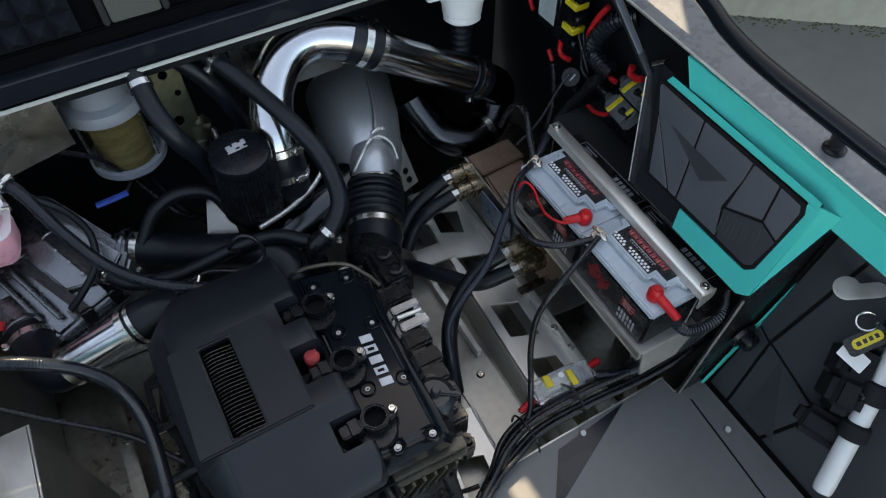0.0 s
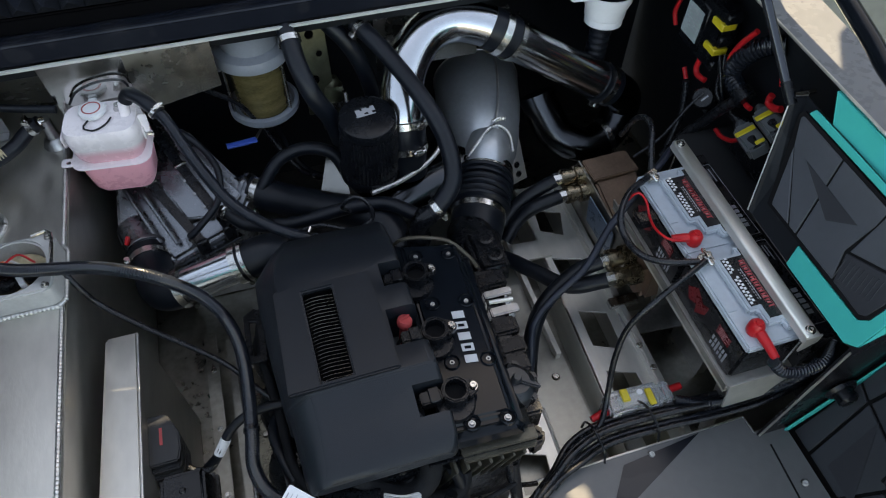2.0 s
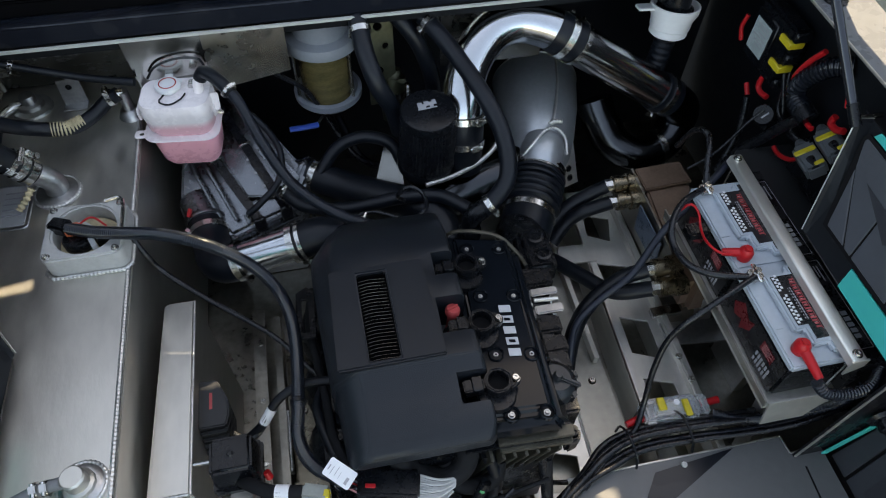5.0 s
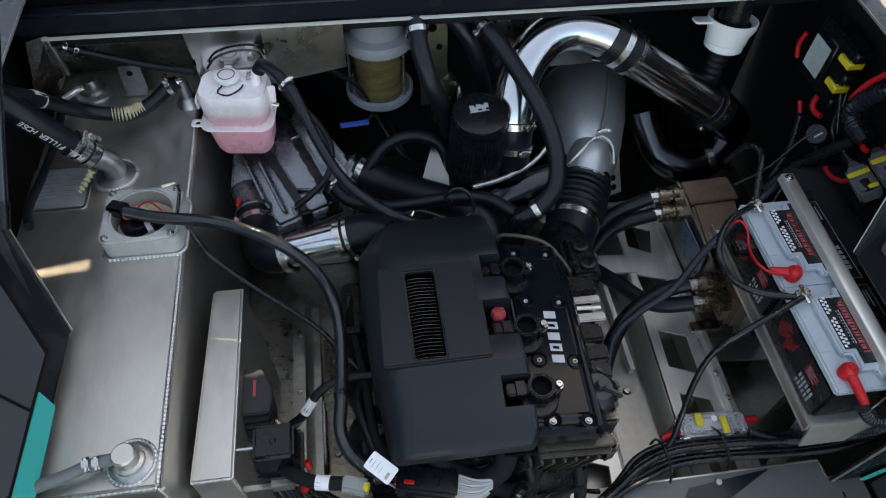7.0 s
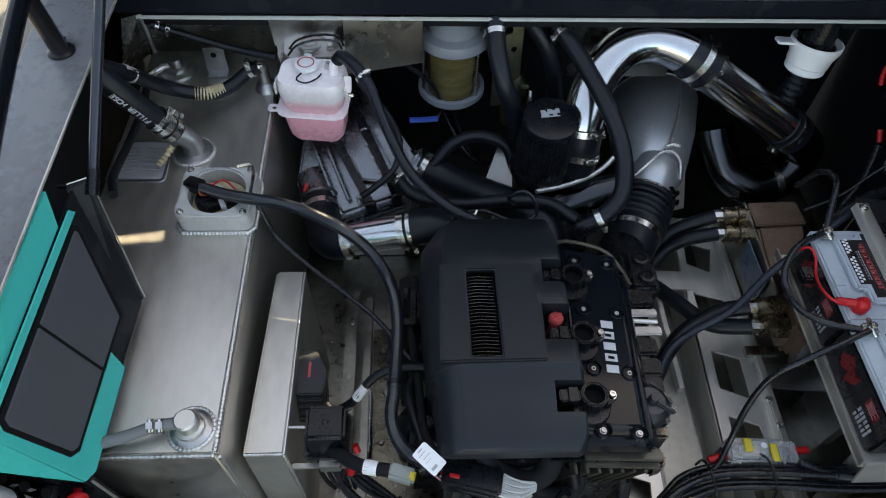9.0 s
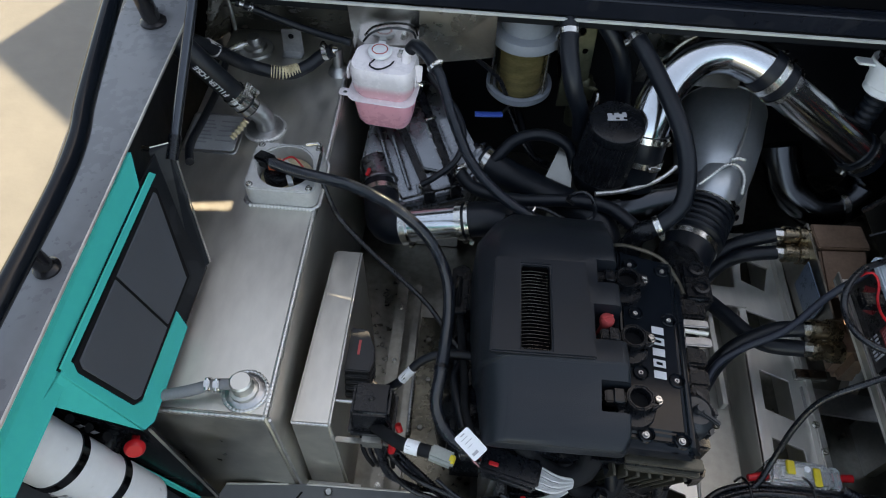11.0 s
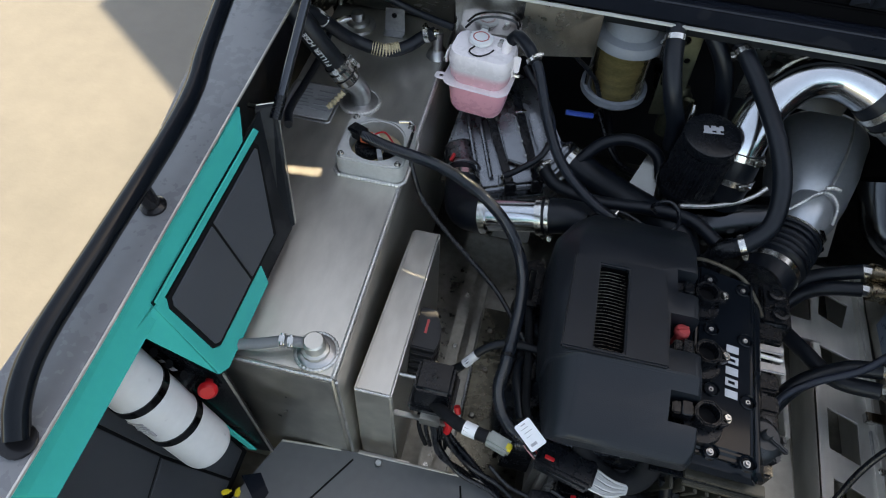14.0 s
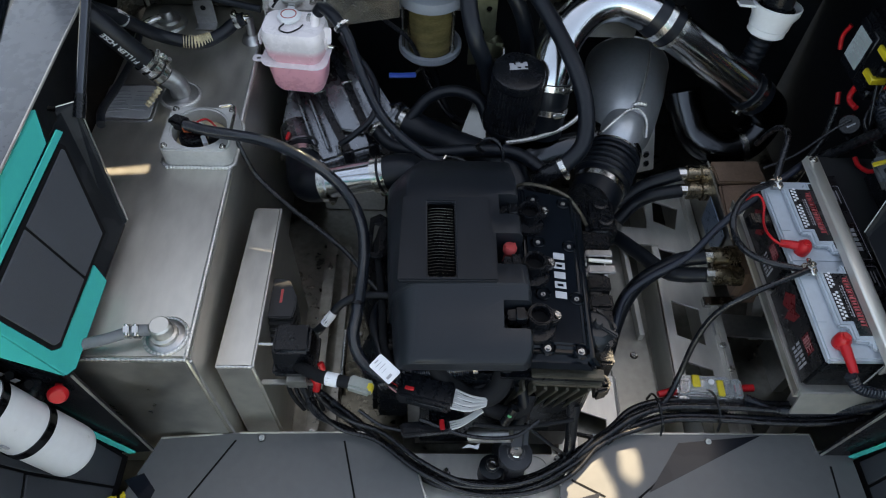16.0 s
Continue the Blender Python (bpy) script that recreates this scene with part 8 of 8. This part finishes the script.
part("yellow_clip", box(0.016, 0.028, -0.021, 0.009, 0.0165, 0.0215, 0.002, 1, m=_zm), YELLOW, _fz, "yellow clip")
part("end_block", box(0.046, 0.064, -0.018, 0.018, -0.012, 0.014, 0.004, 2, m=_zm), GLASSC, _fz)
part("red_boot", tube([_zm @ Vector((-0.050, -0.006, 0)), _zm @ Vector((-0.082, -0.014, -0.002))], 0.0078, 12, 0.005, taper=(1, 0.7)), RED, _fz, "red boot")
part("red_boot", tube([_zm @ Vector((0.062, 0.004, 0.002)), _zm @ Vector((0.086, 0.006, 0.004))], 0.0066, 12, 0.005), RED, _fz, "red boot")
part("screw", lathe([(0, 0.003), (0.005, 0.003), (0.005, 0), (0, 0)], _zm @ Matrix.Translation((0.008, 0.006, 0.016)), 12), PAPER, _fz)
part("base", box(-0.050, 0.060, -0.016, 0.016, -0.070, -0.0145, 0.002, 1, m=_zm), DARKP, _fz)

# ---- loom along the right deck plate ----
for _i, (_dy, _dz, _r, _k) in enumerate(((0.0, 0.0, 0.0068, 1), (0.018, 0.006, 0.0066, 1), (0.010, 0.016, 0.0054, 0), (0.030, -0.002, 0.0054, 0), (-0.010, 0.009, 0.0048, 0))):
    _p = [(0.655, -0.238 + _dy * 0.6, 1.03 + _dz), (0.600, -0.235 + _dy, 1.005 + _dz), (0.552, -0.236 + _dy, 0.985 + _dz), (0.483, -0.231 + _dy, 0.970 + _dz), (0.391, -0.222 + _dy, 0.960 + _dz), (0.298, -0.220 + _dy, 0.955 + _dz), (0.237, -0.236 + _dy, 0.952 + _dz), (0.186, -0.268 + _dy * 0.8, 0.950 + _dz), (0.130, -0.318 + _dy * 0.5, 0.950 + _dz * 0.8), (0.05, -0.352 + _dy * 0.4, 0.945 + _dz * 0.6), (-0.03, -0.356 + _dy * 0.4, 0.945 + _dz * 0.5)]
    _p = _p[:7] + [(x, y + 0.45 * _dy, z + 0.5 * _dz) for x, y, z in ((0.189, -0.258, 0.952), (0.123, -0.298, 0.943), (0.066, -0.326, 0.930), (0.000, -0.338, 0.922), (-0.074, -0.332, 0.920), (-0.130, -0.310, 0.917), (-0.178, -0.275, 0.915), (-0.218, -0.243, 0.920), (-0.269, -0.207, 0.930), (-0.305, -0.190, 0.960))[:10 if _k else 7]]
    if _k:
        hose("deck_loom", _p, _r, CORR, "corrugated black loom along the deck edge", "wiring loom", "deck edge looms", 0.0052, 0.0015)
    else:
        hose("deck_loom", _p, _r, CABLE, "smooth black cable along the deck edge", "wiring loom", "deck edge looms")
for _x, _y in ((0.275, -0.222), (0.375, -0.214)):
    _ct = thing("cable_tie", (_x, _y, 0.95), "black cable tie round the deck looms", "cable tie", group="cable ties")
    part("loop", tube([(_x + 0.004, _y - 0.030, 0.950), (_x, _y - 0.020, 0.982), (_x - 0.004, _y + 0.012, 0.992), (_x - 0.006, _y + 0.034, 0.975), (_x - 0.006, _y + 0.038, 0.945)], 0.0022, 6, 0.005), DARKP, _ct)
_ws = hose("white_sleeved_cable", [(0.118, -0.215, 0.96), (0.128, -0.232, 0.93), (0.150, -0.238, 0.915), (0.185, -0.240, 0.910), (0.225, -0.232, 0.92), (0.26, -0.225, 0.945)], 0.0042, CABLE, "thin cable with a pale sleeve by the deck edge", "cable")
part("pale_sleeve", tube([(0.172, -0.2398, 0.9112), (0.188, -0.2398, 0.9101), (0.202, -0.237, 0.9125)], 0.0050, 10, 0.005), PAPER, _ws, "pale heat-shrink sleeve")
hose("dark_hose", [(0.118, -0.235, 1.04), (0.120, -0.262, 0.98), (0.122, -0.290, 0.92), (0.120, -0.33, 0.90)], 0.0095, RUBBER, "short black hose below the engine", "hose")

# ---- electrics on the right hull side ----
SHELFM = mat("dark_grey_board", (0.030, 0.031, 0.033), 0.45, 0, 0.2, 10, 0.2, 300)
_sh = thing("equipment_shelf", (0.70, 0.15, 1.09), "dark grey board beside the batteries", "shelf")
part("board", prism([(0.622, 0.030), (0.690, 0.030), (0.762, 0.110), (0.770, 0.265), (0.650, 0.268), (0.622, 0.230)], 0.006, Matrix.Translation((0, 0, 1.100)), 0.0015, 1), SHELFM, _sh)
part("stay", box(0.700, 0.772, 0.120, 0.150, 1.070, 1.0945, 0.002), DARKP, _sh)
_rm2 = thing("battery_monitor", (0.72, 0.37, 1.2), "dark module with a pale label and yellow clips", "module")
part("case", box(0.702, 0.738, 0.318, 0.432, 1.205, 1.330, 0.005, 2), DARKP, _rm2)
part("face_frame", box(0.698, 0.703, 0.360, 0.430, 1.215, 1.312, 0.002, 1), DARKP, _rm2)
part("pale_label", box(0.6965, 0.6978, 0.370, 0.422, 1.232, 1.297), SCREEN, _rm2, "pale grey label")
bars([(0.376, 0.416 - 0.008 * (i % 3), 1.288 - i * 0.008, 1.290 - i * 0.008) for i in range(6)], Matrix(((0, 0, -1, 0.6963), (1, 0, 0, 0), (0, 1, 0, 0), (0, 0, 0, 1))), 0.0003, LABELG, _rm2, "faint_print")
for _z in (1.302, 1.250):
    part("yellow_clip", box(0.697, 0.728, 0.312, 0.348, _z - 0.007, _z + 0.007, 0.002, 1), YELLOW, _rm2, "yellow clip")
for _z in (1.222, 1.276, 1.322):
    part("side_block", box(0.700, 0.733, 0.308, 0.320, _z - 0.012, _z + 0.008, 0.003, 1), DARKP, _rm2)
part("bracket", box(0.735, 0.775, 0.335, 0.415, 1.22, 1.31), DARKP, _rm2)
_fb = thing("fuse_block", (0.70, 0.14, 1.15), "pair of dark fuse holders with yellow clips", "fuse block")
for _x, _y, _z in ((0.712, 0.136, 1.232), (0.690, 0.140, 1.196)):
    _bm2 = pose(_x, _y, _z, -14, -34, -6)
    _fc = part("holder", box(-0.018, 0.018, -0.042, 0.034, -0.016, 0.012, 0.005, 2, m=_bm2), GREYM, _fb)
    part("holder_neck", tube([_bm2 @ Vector((0, 0.032, 0)), _bm2 @ Vector((0.002, 0.054, -0.004))], 0.012, 12, 0.006, taper=(1.0, 0.7)), GREYM, _fc)
    part("yellow_clip", box(-0.019, 0.016, 0.000, 0.013, 0.0125, 0.0165, 0.002, 1, m=_bm2), YELLOW, _fc, "yellow clip")
    part("yellow_clip", box(0.000, 0.016, -0.040, -0.030, 0.0125, 0.0160, 0.002, 1, m=_bm2), YELLOW, _fc, "yellow clip")
    part("fuse", tube([_bm2 @ Vector((0, -0.038, 0.004)), _bm2 @ Vector((0, -0.012, 0.009))], 0.008, 10, 0.006), CABLE, _fc)
part("bracket", box(0.705, 0.755, 0.08, 0.19, 1.12, 1.20, 0.003), DARKP, _fb)
for _i, _p in enumerate(([(0.705, 0.384, 1.166), (0.705, 0.374, 1.156), (0.705, 0.365, 1.148)], [(0.705, 0.349, 1.210), (0.703, 0.348, 1.190), (0.702, 0.335, 1.183), (0.705, 0.314, 1.186)],
                         [(0.712, 0.247, 1.340), (0.705, 0.262, 1.308), (0.700, 0.270, 1.272), (0.705, 0.268, 1.251)], [(0.705, 0.212, 1.228), (0.705, 0.195, 1.223), (0.705, 0.182, 1.225)],
                         [(0.705, 0.152, 1.280), (0.703, 0.152, 1.266), (0.703, 0.134, 1.266), (0.705, 0.121, 1.275)], [(0.705, 0.239, 1.127), (0.705, 0.218, 1.126), (0.705, 0.188, 1.142), (0.705, 0.175, 1.160)],
                         [(0.660, 0.116, 1.367), (0.659, 0.111, 1.355), (0.660, 0.106, 1.345)], [(0.705, 0.459, 1.272), (0.700, 0.459, 1.247), (0.703, 0.449, 1.222)])):
    hose("red_cable", _p, (0.0050, 0.0056, 0.0055, 0.0050, 0.0062, 0.0046, 0.0022, 0.0046)[_i], RED, "short red cable at the fuses", "cable", "red cables", sides=10)
_bo = hose("corrugated_duct", [(0.745, 0.205, 1.335), (0.722, 0.230, 1.318), (0.705, 0.250, 1.280), (0.703, 0.252, 1.245), (0.705, 0.212, 1.232)], 0.0178, CORR, "thick corrugated black duct on the hull side", "duct", pitch=0.0075, depth=0.003, sides=18)
part("end_cuff", tube([(0.7045, 0.222, 1.234), (0.706, 0.196, 1.230)], 0.0185, 16, 0.006), DARKP, _bo)
hose("side_cable", [(0.705, 0.364, 1.146), (0.702, 0.350, 1.118), (0.695, 0.332, 1.08), (0.67, 0.31, 1.02)], 0.0068, CABLE, "thick black cable down the hull side", "cable", "side cables")
hose("side_cable", [(0.705, 0.207, 1.232), (0.700, 0.233, 1.190), (0.692, 0.262, 1.130), (0.672, 0.278, 1.085), (0.64, 0.28, 1.03)], 0.0105, CABLE, "thick black cable down the hull side", "cable", "side cables")
hose("side_cable", [(0.690, 0.290, 1.178), (0.665, 0.288, 1.150), (0.61, 0.27, 1.10), (0.56, 0.27, 1.06)], 0.0030, CABLE, "thin black wire on the hull side", "cable", "side cables")
for _i in range(6):
    hose("side_cable", [(0.728 - 0.004 * _i, 0.306, 1.225 + 0.012 * (_i % 3)), (0.712, 0.292 - 0.006 * _i, 1.21 - 0.006 * _i), (0.700 + 0.005 * _i, 0.262, 1.19 - 0.008 * _i), (0.735, 0.24 - 0.02 * _i, 1.16)], 0.0032, CABLE, "thin black wire on the hull side", "cable", "side cables")
_pg = thing("cable_plug", (0.69, 0.28, 1.16), "round black cable plug with white marks", "plug")
part("body", lathe([(0, 0.016), (0.018, 0.016), (0.021, 0.012), (0.021, 0), (0, 0)], pose(0.698, 0.292, 1.160, 25, -42, 0), 20), DARKP, _pg)
bars([(-0.010, 0.004, 0.004, 0.007), (-0.006, 0.010, -0.005, -0.002)], pose(0.698, 0.292, 1.160, 25, -42, 0) @ Matrix.Translation((0, 0, 0.0161)), 0.0004, LABELG, _pg, "mark")
part("bracket", box(0.695, 0.745, 0.27, 0.30, 1.14, 1.165), DARKP, _pg)
_wc = thing("fluid_reservoir", (0.56, 0.47, 1.1), "white plastic reservoir with a dark cap and ribbed hose", "reservoir")
_wm = pose(0.548, 0.470, 1.240, -8, 4, 0)
part("cup", lathe([(0.0, 0.0), (0.032, 0.0), (0.037, 0.004), (0.037, 0.016), (0.039, 0.018), (0.040, 0.034), (0.047, 0.050), (0.0475, 0.062), (0.044, 0.062), (0.040, 0.040), (0, 0.040)], _wm, 30), WHITE, _wc)
part("ear", prism(rounded(-0.078, -0.040, -0.010, 0.014, 0.005), 0.005, _wm @ Matrix.Translation((0, 0, 0.058)), 0.001, 1), WHITE, _wc)
part("cap", lathe([(0, 0.11), (0.026, 0.11), (0.028, 0.06), (0.036, 0.056), (0.036, 0.041), (0, 0.041)], _wm, 24), DARKP, _wc)
part("lower_hose", tube([_wm @ Vector((0, 0, -0.002)), _wm @ Vector((0, 0.004, -0.05)), _wm @ Vector((0.0, 0.01, -0.14))], 0.022, 14, pitch=0.014, depth=0.003), RUBBER, _wc)
part("stay", box(0.53, 0.545, 0.50, 0.66, 1.29, 1.30), DARKP, _wc)

# ---- left bulkhead fittings and extinguisher ----
_pl = thing("release_panel", (-0.645, -0.285, 1.22), "black slotted release panel with a red pull knob", "release panel")
part("panel", prism([(-0.690, 1.300), (-0.668, 1.316), (-0.606, 1.205), (-0.600, 1.175), (-0.612, 1.165), (-0.640, 1.200)], 0.012, plane_of((0, -0.286, 0), (1, 0, 0), (0, 0, 1)), 0.003, 2), DARKP, _pl)
for _t2 in (0.2, 0.42, 0.64):
    _px, _pz = -0.674 + 0.062 * _t2, 1.296 - 0.112 * _t2
    part("slot", tube([(_px, -0.2985, _pz), (_px - 0.014, -0.2985, _pz - 0.012)], 0.006, 10, 0.004), GROOVE, _pl)
part("knob", lathe([(0, 0.034), (0.011, 0.034), (0.0148, 0.030), (0.0155, 0.025), (0.010, 0.019), (0.006, 0.014), (0.006, 0.0), (0, 0)], pose(-0.612, -0.286, 1.196, 62, 14, 18) @ Matrix.Scale(0.85, 4), 22), RED, _pl, "red pull knob")
bars([(-0.014, -0.006, -0.006, 0.006), (-0.004, 0.004, -0.006, 0.006), (0.006, 0.013, -0.006, 0.006)], plane_of((-0.652, -0.2984, 1.243), (0.55, 0, -0.84), (0.84, 0, 0.55)), 0.0005, LABELG, _pl, "printed_mark")
bolt(None, 0.004, 0.003, _pl, STEEL, "screw", pose(-0.672, -0.2985, 1.262, 90, 0, 0))


def canister(a, b, r, label, bands):
    a, b = Vector(a), Vector(b)
    ob = thing("extinguisher", a.lerp(b, 0.5) - Vector((0, 0, r)), label, "extinguisher", group="extinguishers")
    m = aim(a, b)
    L = (b - a).length
    part("cylinder", lathe([(0, -0.006), (r * 0.5, -0.004), (r * 0.86, 0.004), (r, 0.018), (r, L - 0.012), (r * 0.97, L - 0.005), (r * 0.88, L - 0.001), (r * 0.70, L), (0, L)], m, 40), CANW, ob, "white painted cylinder")
    for k in bands:
        bd = part("band", lathe([(r + 0.0003, -0.006), (r + 0.002, -0.006), (r + 0.002, 0.006), (r + 0.0003, 0.006)], m @ Matrix.Translation((0, 0, L * k)), 40), DPIPE if r > 0.03 else TAPE, ob, "dark steel band clamp" if r > 0.03 else "black strap")
        if r > 0.03:
            for i in range(14):
                part("tooth", box(-0.0012, 0.0012, 0, 0.0016, -0.0045, 0.0045, m=m @ pose(0, 0, L * k, 0, 0, 150 + i * 4) @ Matrix.Translation((0, r + 0.0018, 0))), STEEL, bd)
    return ob, m, L


_cn, _cnm, _cnl = canister((-0.696, -0.340, 1.345), (-0.614, -0.340, 1.092), 0.0368, "white extinguisher cylinder strapped with steel bands", (0.36, 0.66))
part("cradle", tube([(-0.645, -0.33, 1.20), (-0.645, -0.287, 1.20)], 0.02, 10, 0.01), DARKP, _cn)
_ld = _cnm.to_3x3().inverted() @ Vector((-0.15, -0.92, 0.30))
_la = math.degrees(math.atan2(_ld.y, _ld.x))
for _z0, _z1, _t0, _t1 in ((0.118, 0.121, -0.014, 0.010), (0.126, 0.128, -0.014, 0.002), (0.132, 0.134, -0.014, 0.006), (0.139, 0.150, -0.014, -0.008), (0.139, 0.141, -0.004, 0.010), (0.146, 0.148, -0.004, 0.006)):
    part("faint_print", box(0.0352, 0.0372, _t0, _t1, _z0, _z1, m=_cnm @ pose(0, 0, 0, 0, 0, _la)), LABELG, _cn, smooth=False)
_cr, _crm, _crl = canister((0.704, -0.436, 1.225), (0.566, -0.522, 1.045), 0.0138, "slim white extinguisher strapped with black bands to the side wall", (0.34, 0.60))
part("pouch", box(-0.030, 0.030, -0.024, 0.024, -0.050, 0.050, 0.014, 3, m=pose(0.645, -0.436, 1.135, 0, -38, 30)), TAPE, _cr, "black fabric pouch")
part("pouch", box(-0.034, 0.030, -0.028, 0.028, -0.030, 0.036, 0.014, 3, m=pose(0.668, -0.418, 1.170, 10, -30, 30)), TAPE, _cr, "black fabric wrap")
part("pouch", box(-0.022, 0.022, -0.040, 0.034, -0.030, 0.030, 0.012, 3, m=pose(0.618, -0.452, 1.080, 0, -38, 20)), TAPE, _cr, "black fabric flap")
for _k, _w in ((0.33, 0.016), (0.58, 0.013)):
    part("strap", lathe([(0.0163, -_w), (0.0200, -_w + 0.003), (0.0203, _w - 0.003), (0.0163, _w)], _crm @ Matrix.Translation((0, 0, _crl * _k)), 28), TAPE, _cr, "black strap")
    part("strap_buckle", box(-0.012, 0.012, 0.015, 0.025, -_w, _w, 0.003, 2, m=_crm @ pose(0, 0, _crl * _k, 0, 0, 200)), TAPE, _cr)
part("tag", prism(rounded(-0.012, 0.012, -0.020, 0.020, 0.002), 0.0006, pose(0.644, -0.418, 1.206, 20, -24, 10)), PAPER, _cr, "white tag")
part("yellow_label", prism(rounded(-0.020, 0.020, -0.007, 0.007, 0.006), 0.0008, pose(0.652, -0.414, 1.240, 20, -30, -14)), YELLOW, _cr, "yellow round-ended label")
bars([(-0.015, -0.009, -0.003, 0.003), (-0.006, -0.001, -0.003, 0.003), (0.002, 0.007, -0.003, 0.003), (0.010, 0.015, -0.003, 0.003)], pose(0.652, -0.414, 1.240, 20, -30, -14), 0.0004, LABELB, _cr, "printed_mark")
part("label_back", prism(rounded(-0.028, 0.026, -0.013, 0.013, 0.006), 0.003, pose(0.653, -0.414, 1.238, 20, -30, -14)), LABELB, _cr)
part("bracket", prism(rounded(-0.020, 0.034, -0.011, 0.011, 0.010), 0.004, pose(0.676, -0.362, 1.270, 14, -16, -34), 0.0015, 2), ALU_X, _cr, "pale metal bracket")
part("bracket_hook", prism(ring_poly(0.017, 20), 0.004, pose(0.660, -0.352, 1.277, 14, -16, -34), 0.0015, 2), ALU_X, _cr, "rounded bracket end")
part("ring", tube([(0.655 + 0.012 * math.cos(a * 0.45), -0.398 + 0.012 * math.sin(a * 0.45), 1.262 + 0.006 * math.cos(a * 0.45)) for a in range(13)], 0.0022, 8, 0.004), STEEL, _cr, "steel pull ring")
part("valve_head", box(-0.018, 0.018, -0.014, 0.014, -0.02, 0.03, 0.006, 2, m=pose(0.690, -0.425, 1.245, 0, -35, 30)), DARKP, _cr)
part("wall_stay", box(-0.05, 0.06, -0.010, 0.010, -0.008, 0.008, 0.003, 1, m=pose(0.680, -0.455, 1.150, 0, 20, 0)), DARKP, _cr)
_kb = thing("side_latch", (0.64, -0.29, 1.06), "black latch knob on the bulkhead edge", "latch")
part("plate", lathe([(0, 0.006), (0.022, 0.006), (0.026, 0.0), (0, 0.0)], pose(0.628, -0.286, 1.080, 90, 0, 0), 22), DARKP, _kb)
part("knob", lathe([(0, 0.024), (0.012, 0.024), (0.016, 0.020), (0.016, 0.004), (0, 0.004)], pose(0.628, -0.286, 1.080, 90, 0, 0), 20), DARKP, _kb)

# ---- small things on the left deck plate ----
for _x, _y, _a in ((-0.613, -0.361, 30), (-0.594, -0.358, 100)):
    _yc = thing("plastic_clip", (_x, _y, PZ + 0.002), "small yellow plastic clip lying on the deck plate", "clip", group="loose clips")
    part("body", box(-0.006, 0.006, -0.004, 0.004, 0.0, 0.005, 0.0015, 2, m=pose(_x, _y, PZ + 0.0022, 0, 0, _a)), YELLOW, _yc)
    part("tail", box(0.004, 0.010, -0.002, 0.002, 0.0, 0.003, 0.001, 1, m=pose(_x, _y, PZ + 0.0022, 0, 0, _a)), YELLOW, _yc)
_ls = thing("loose_screw", (-0.589, -0.377, PZ + 0.002), "loose bright screw lying on the deck plate", "screw")
part("head", lathe([(0, 0.004), (0.004, 0.004), (0.005, 0.002), (0.005, 0), (0, 0)], pose(-0.589, -0.377, PZ + 0.0022, 0, 0, 0), 14), STEEL, _ls)
part("shank", tube([(-0.585, -0.377, PZ + 0.0042), (-0.566, -0.371, PZ + 0.0036)], 0.0018, 8, 0.004), STEEL, _ls)
_rl = thing("cable_reel", (-0.70, -0.50, 1.05), "black strap reel on the side wall", "reel")
_rlm = pose(-0.668, -0.520, 1.075, 0, 58, 10)
part("drum", lathe([(0, 0.030), (0.020, 0.030), (0.022, 0.026), (0.040, 0.026), (0.043, 0.022), (0.043, -0.02), (0, -0.02)], _rlm, 28), DARKP, _rl)
for _i in range(5):
    part("spoke", box(0.006, 0.038, -0.004, 0.004, 0.026, 0.031, 0.0015, 1, m=_rlm @ pose(0, 0, 0, 0, 0, 72 * _i)), DARKP, _rl)
part("mount", box(-0.03, 0.03, -0.03, 0.03, -0.05, -0.019, 0.003, 1, m=_rlm), DARKP, _rl)
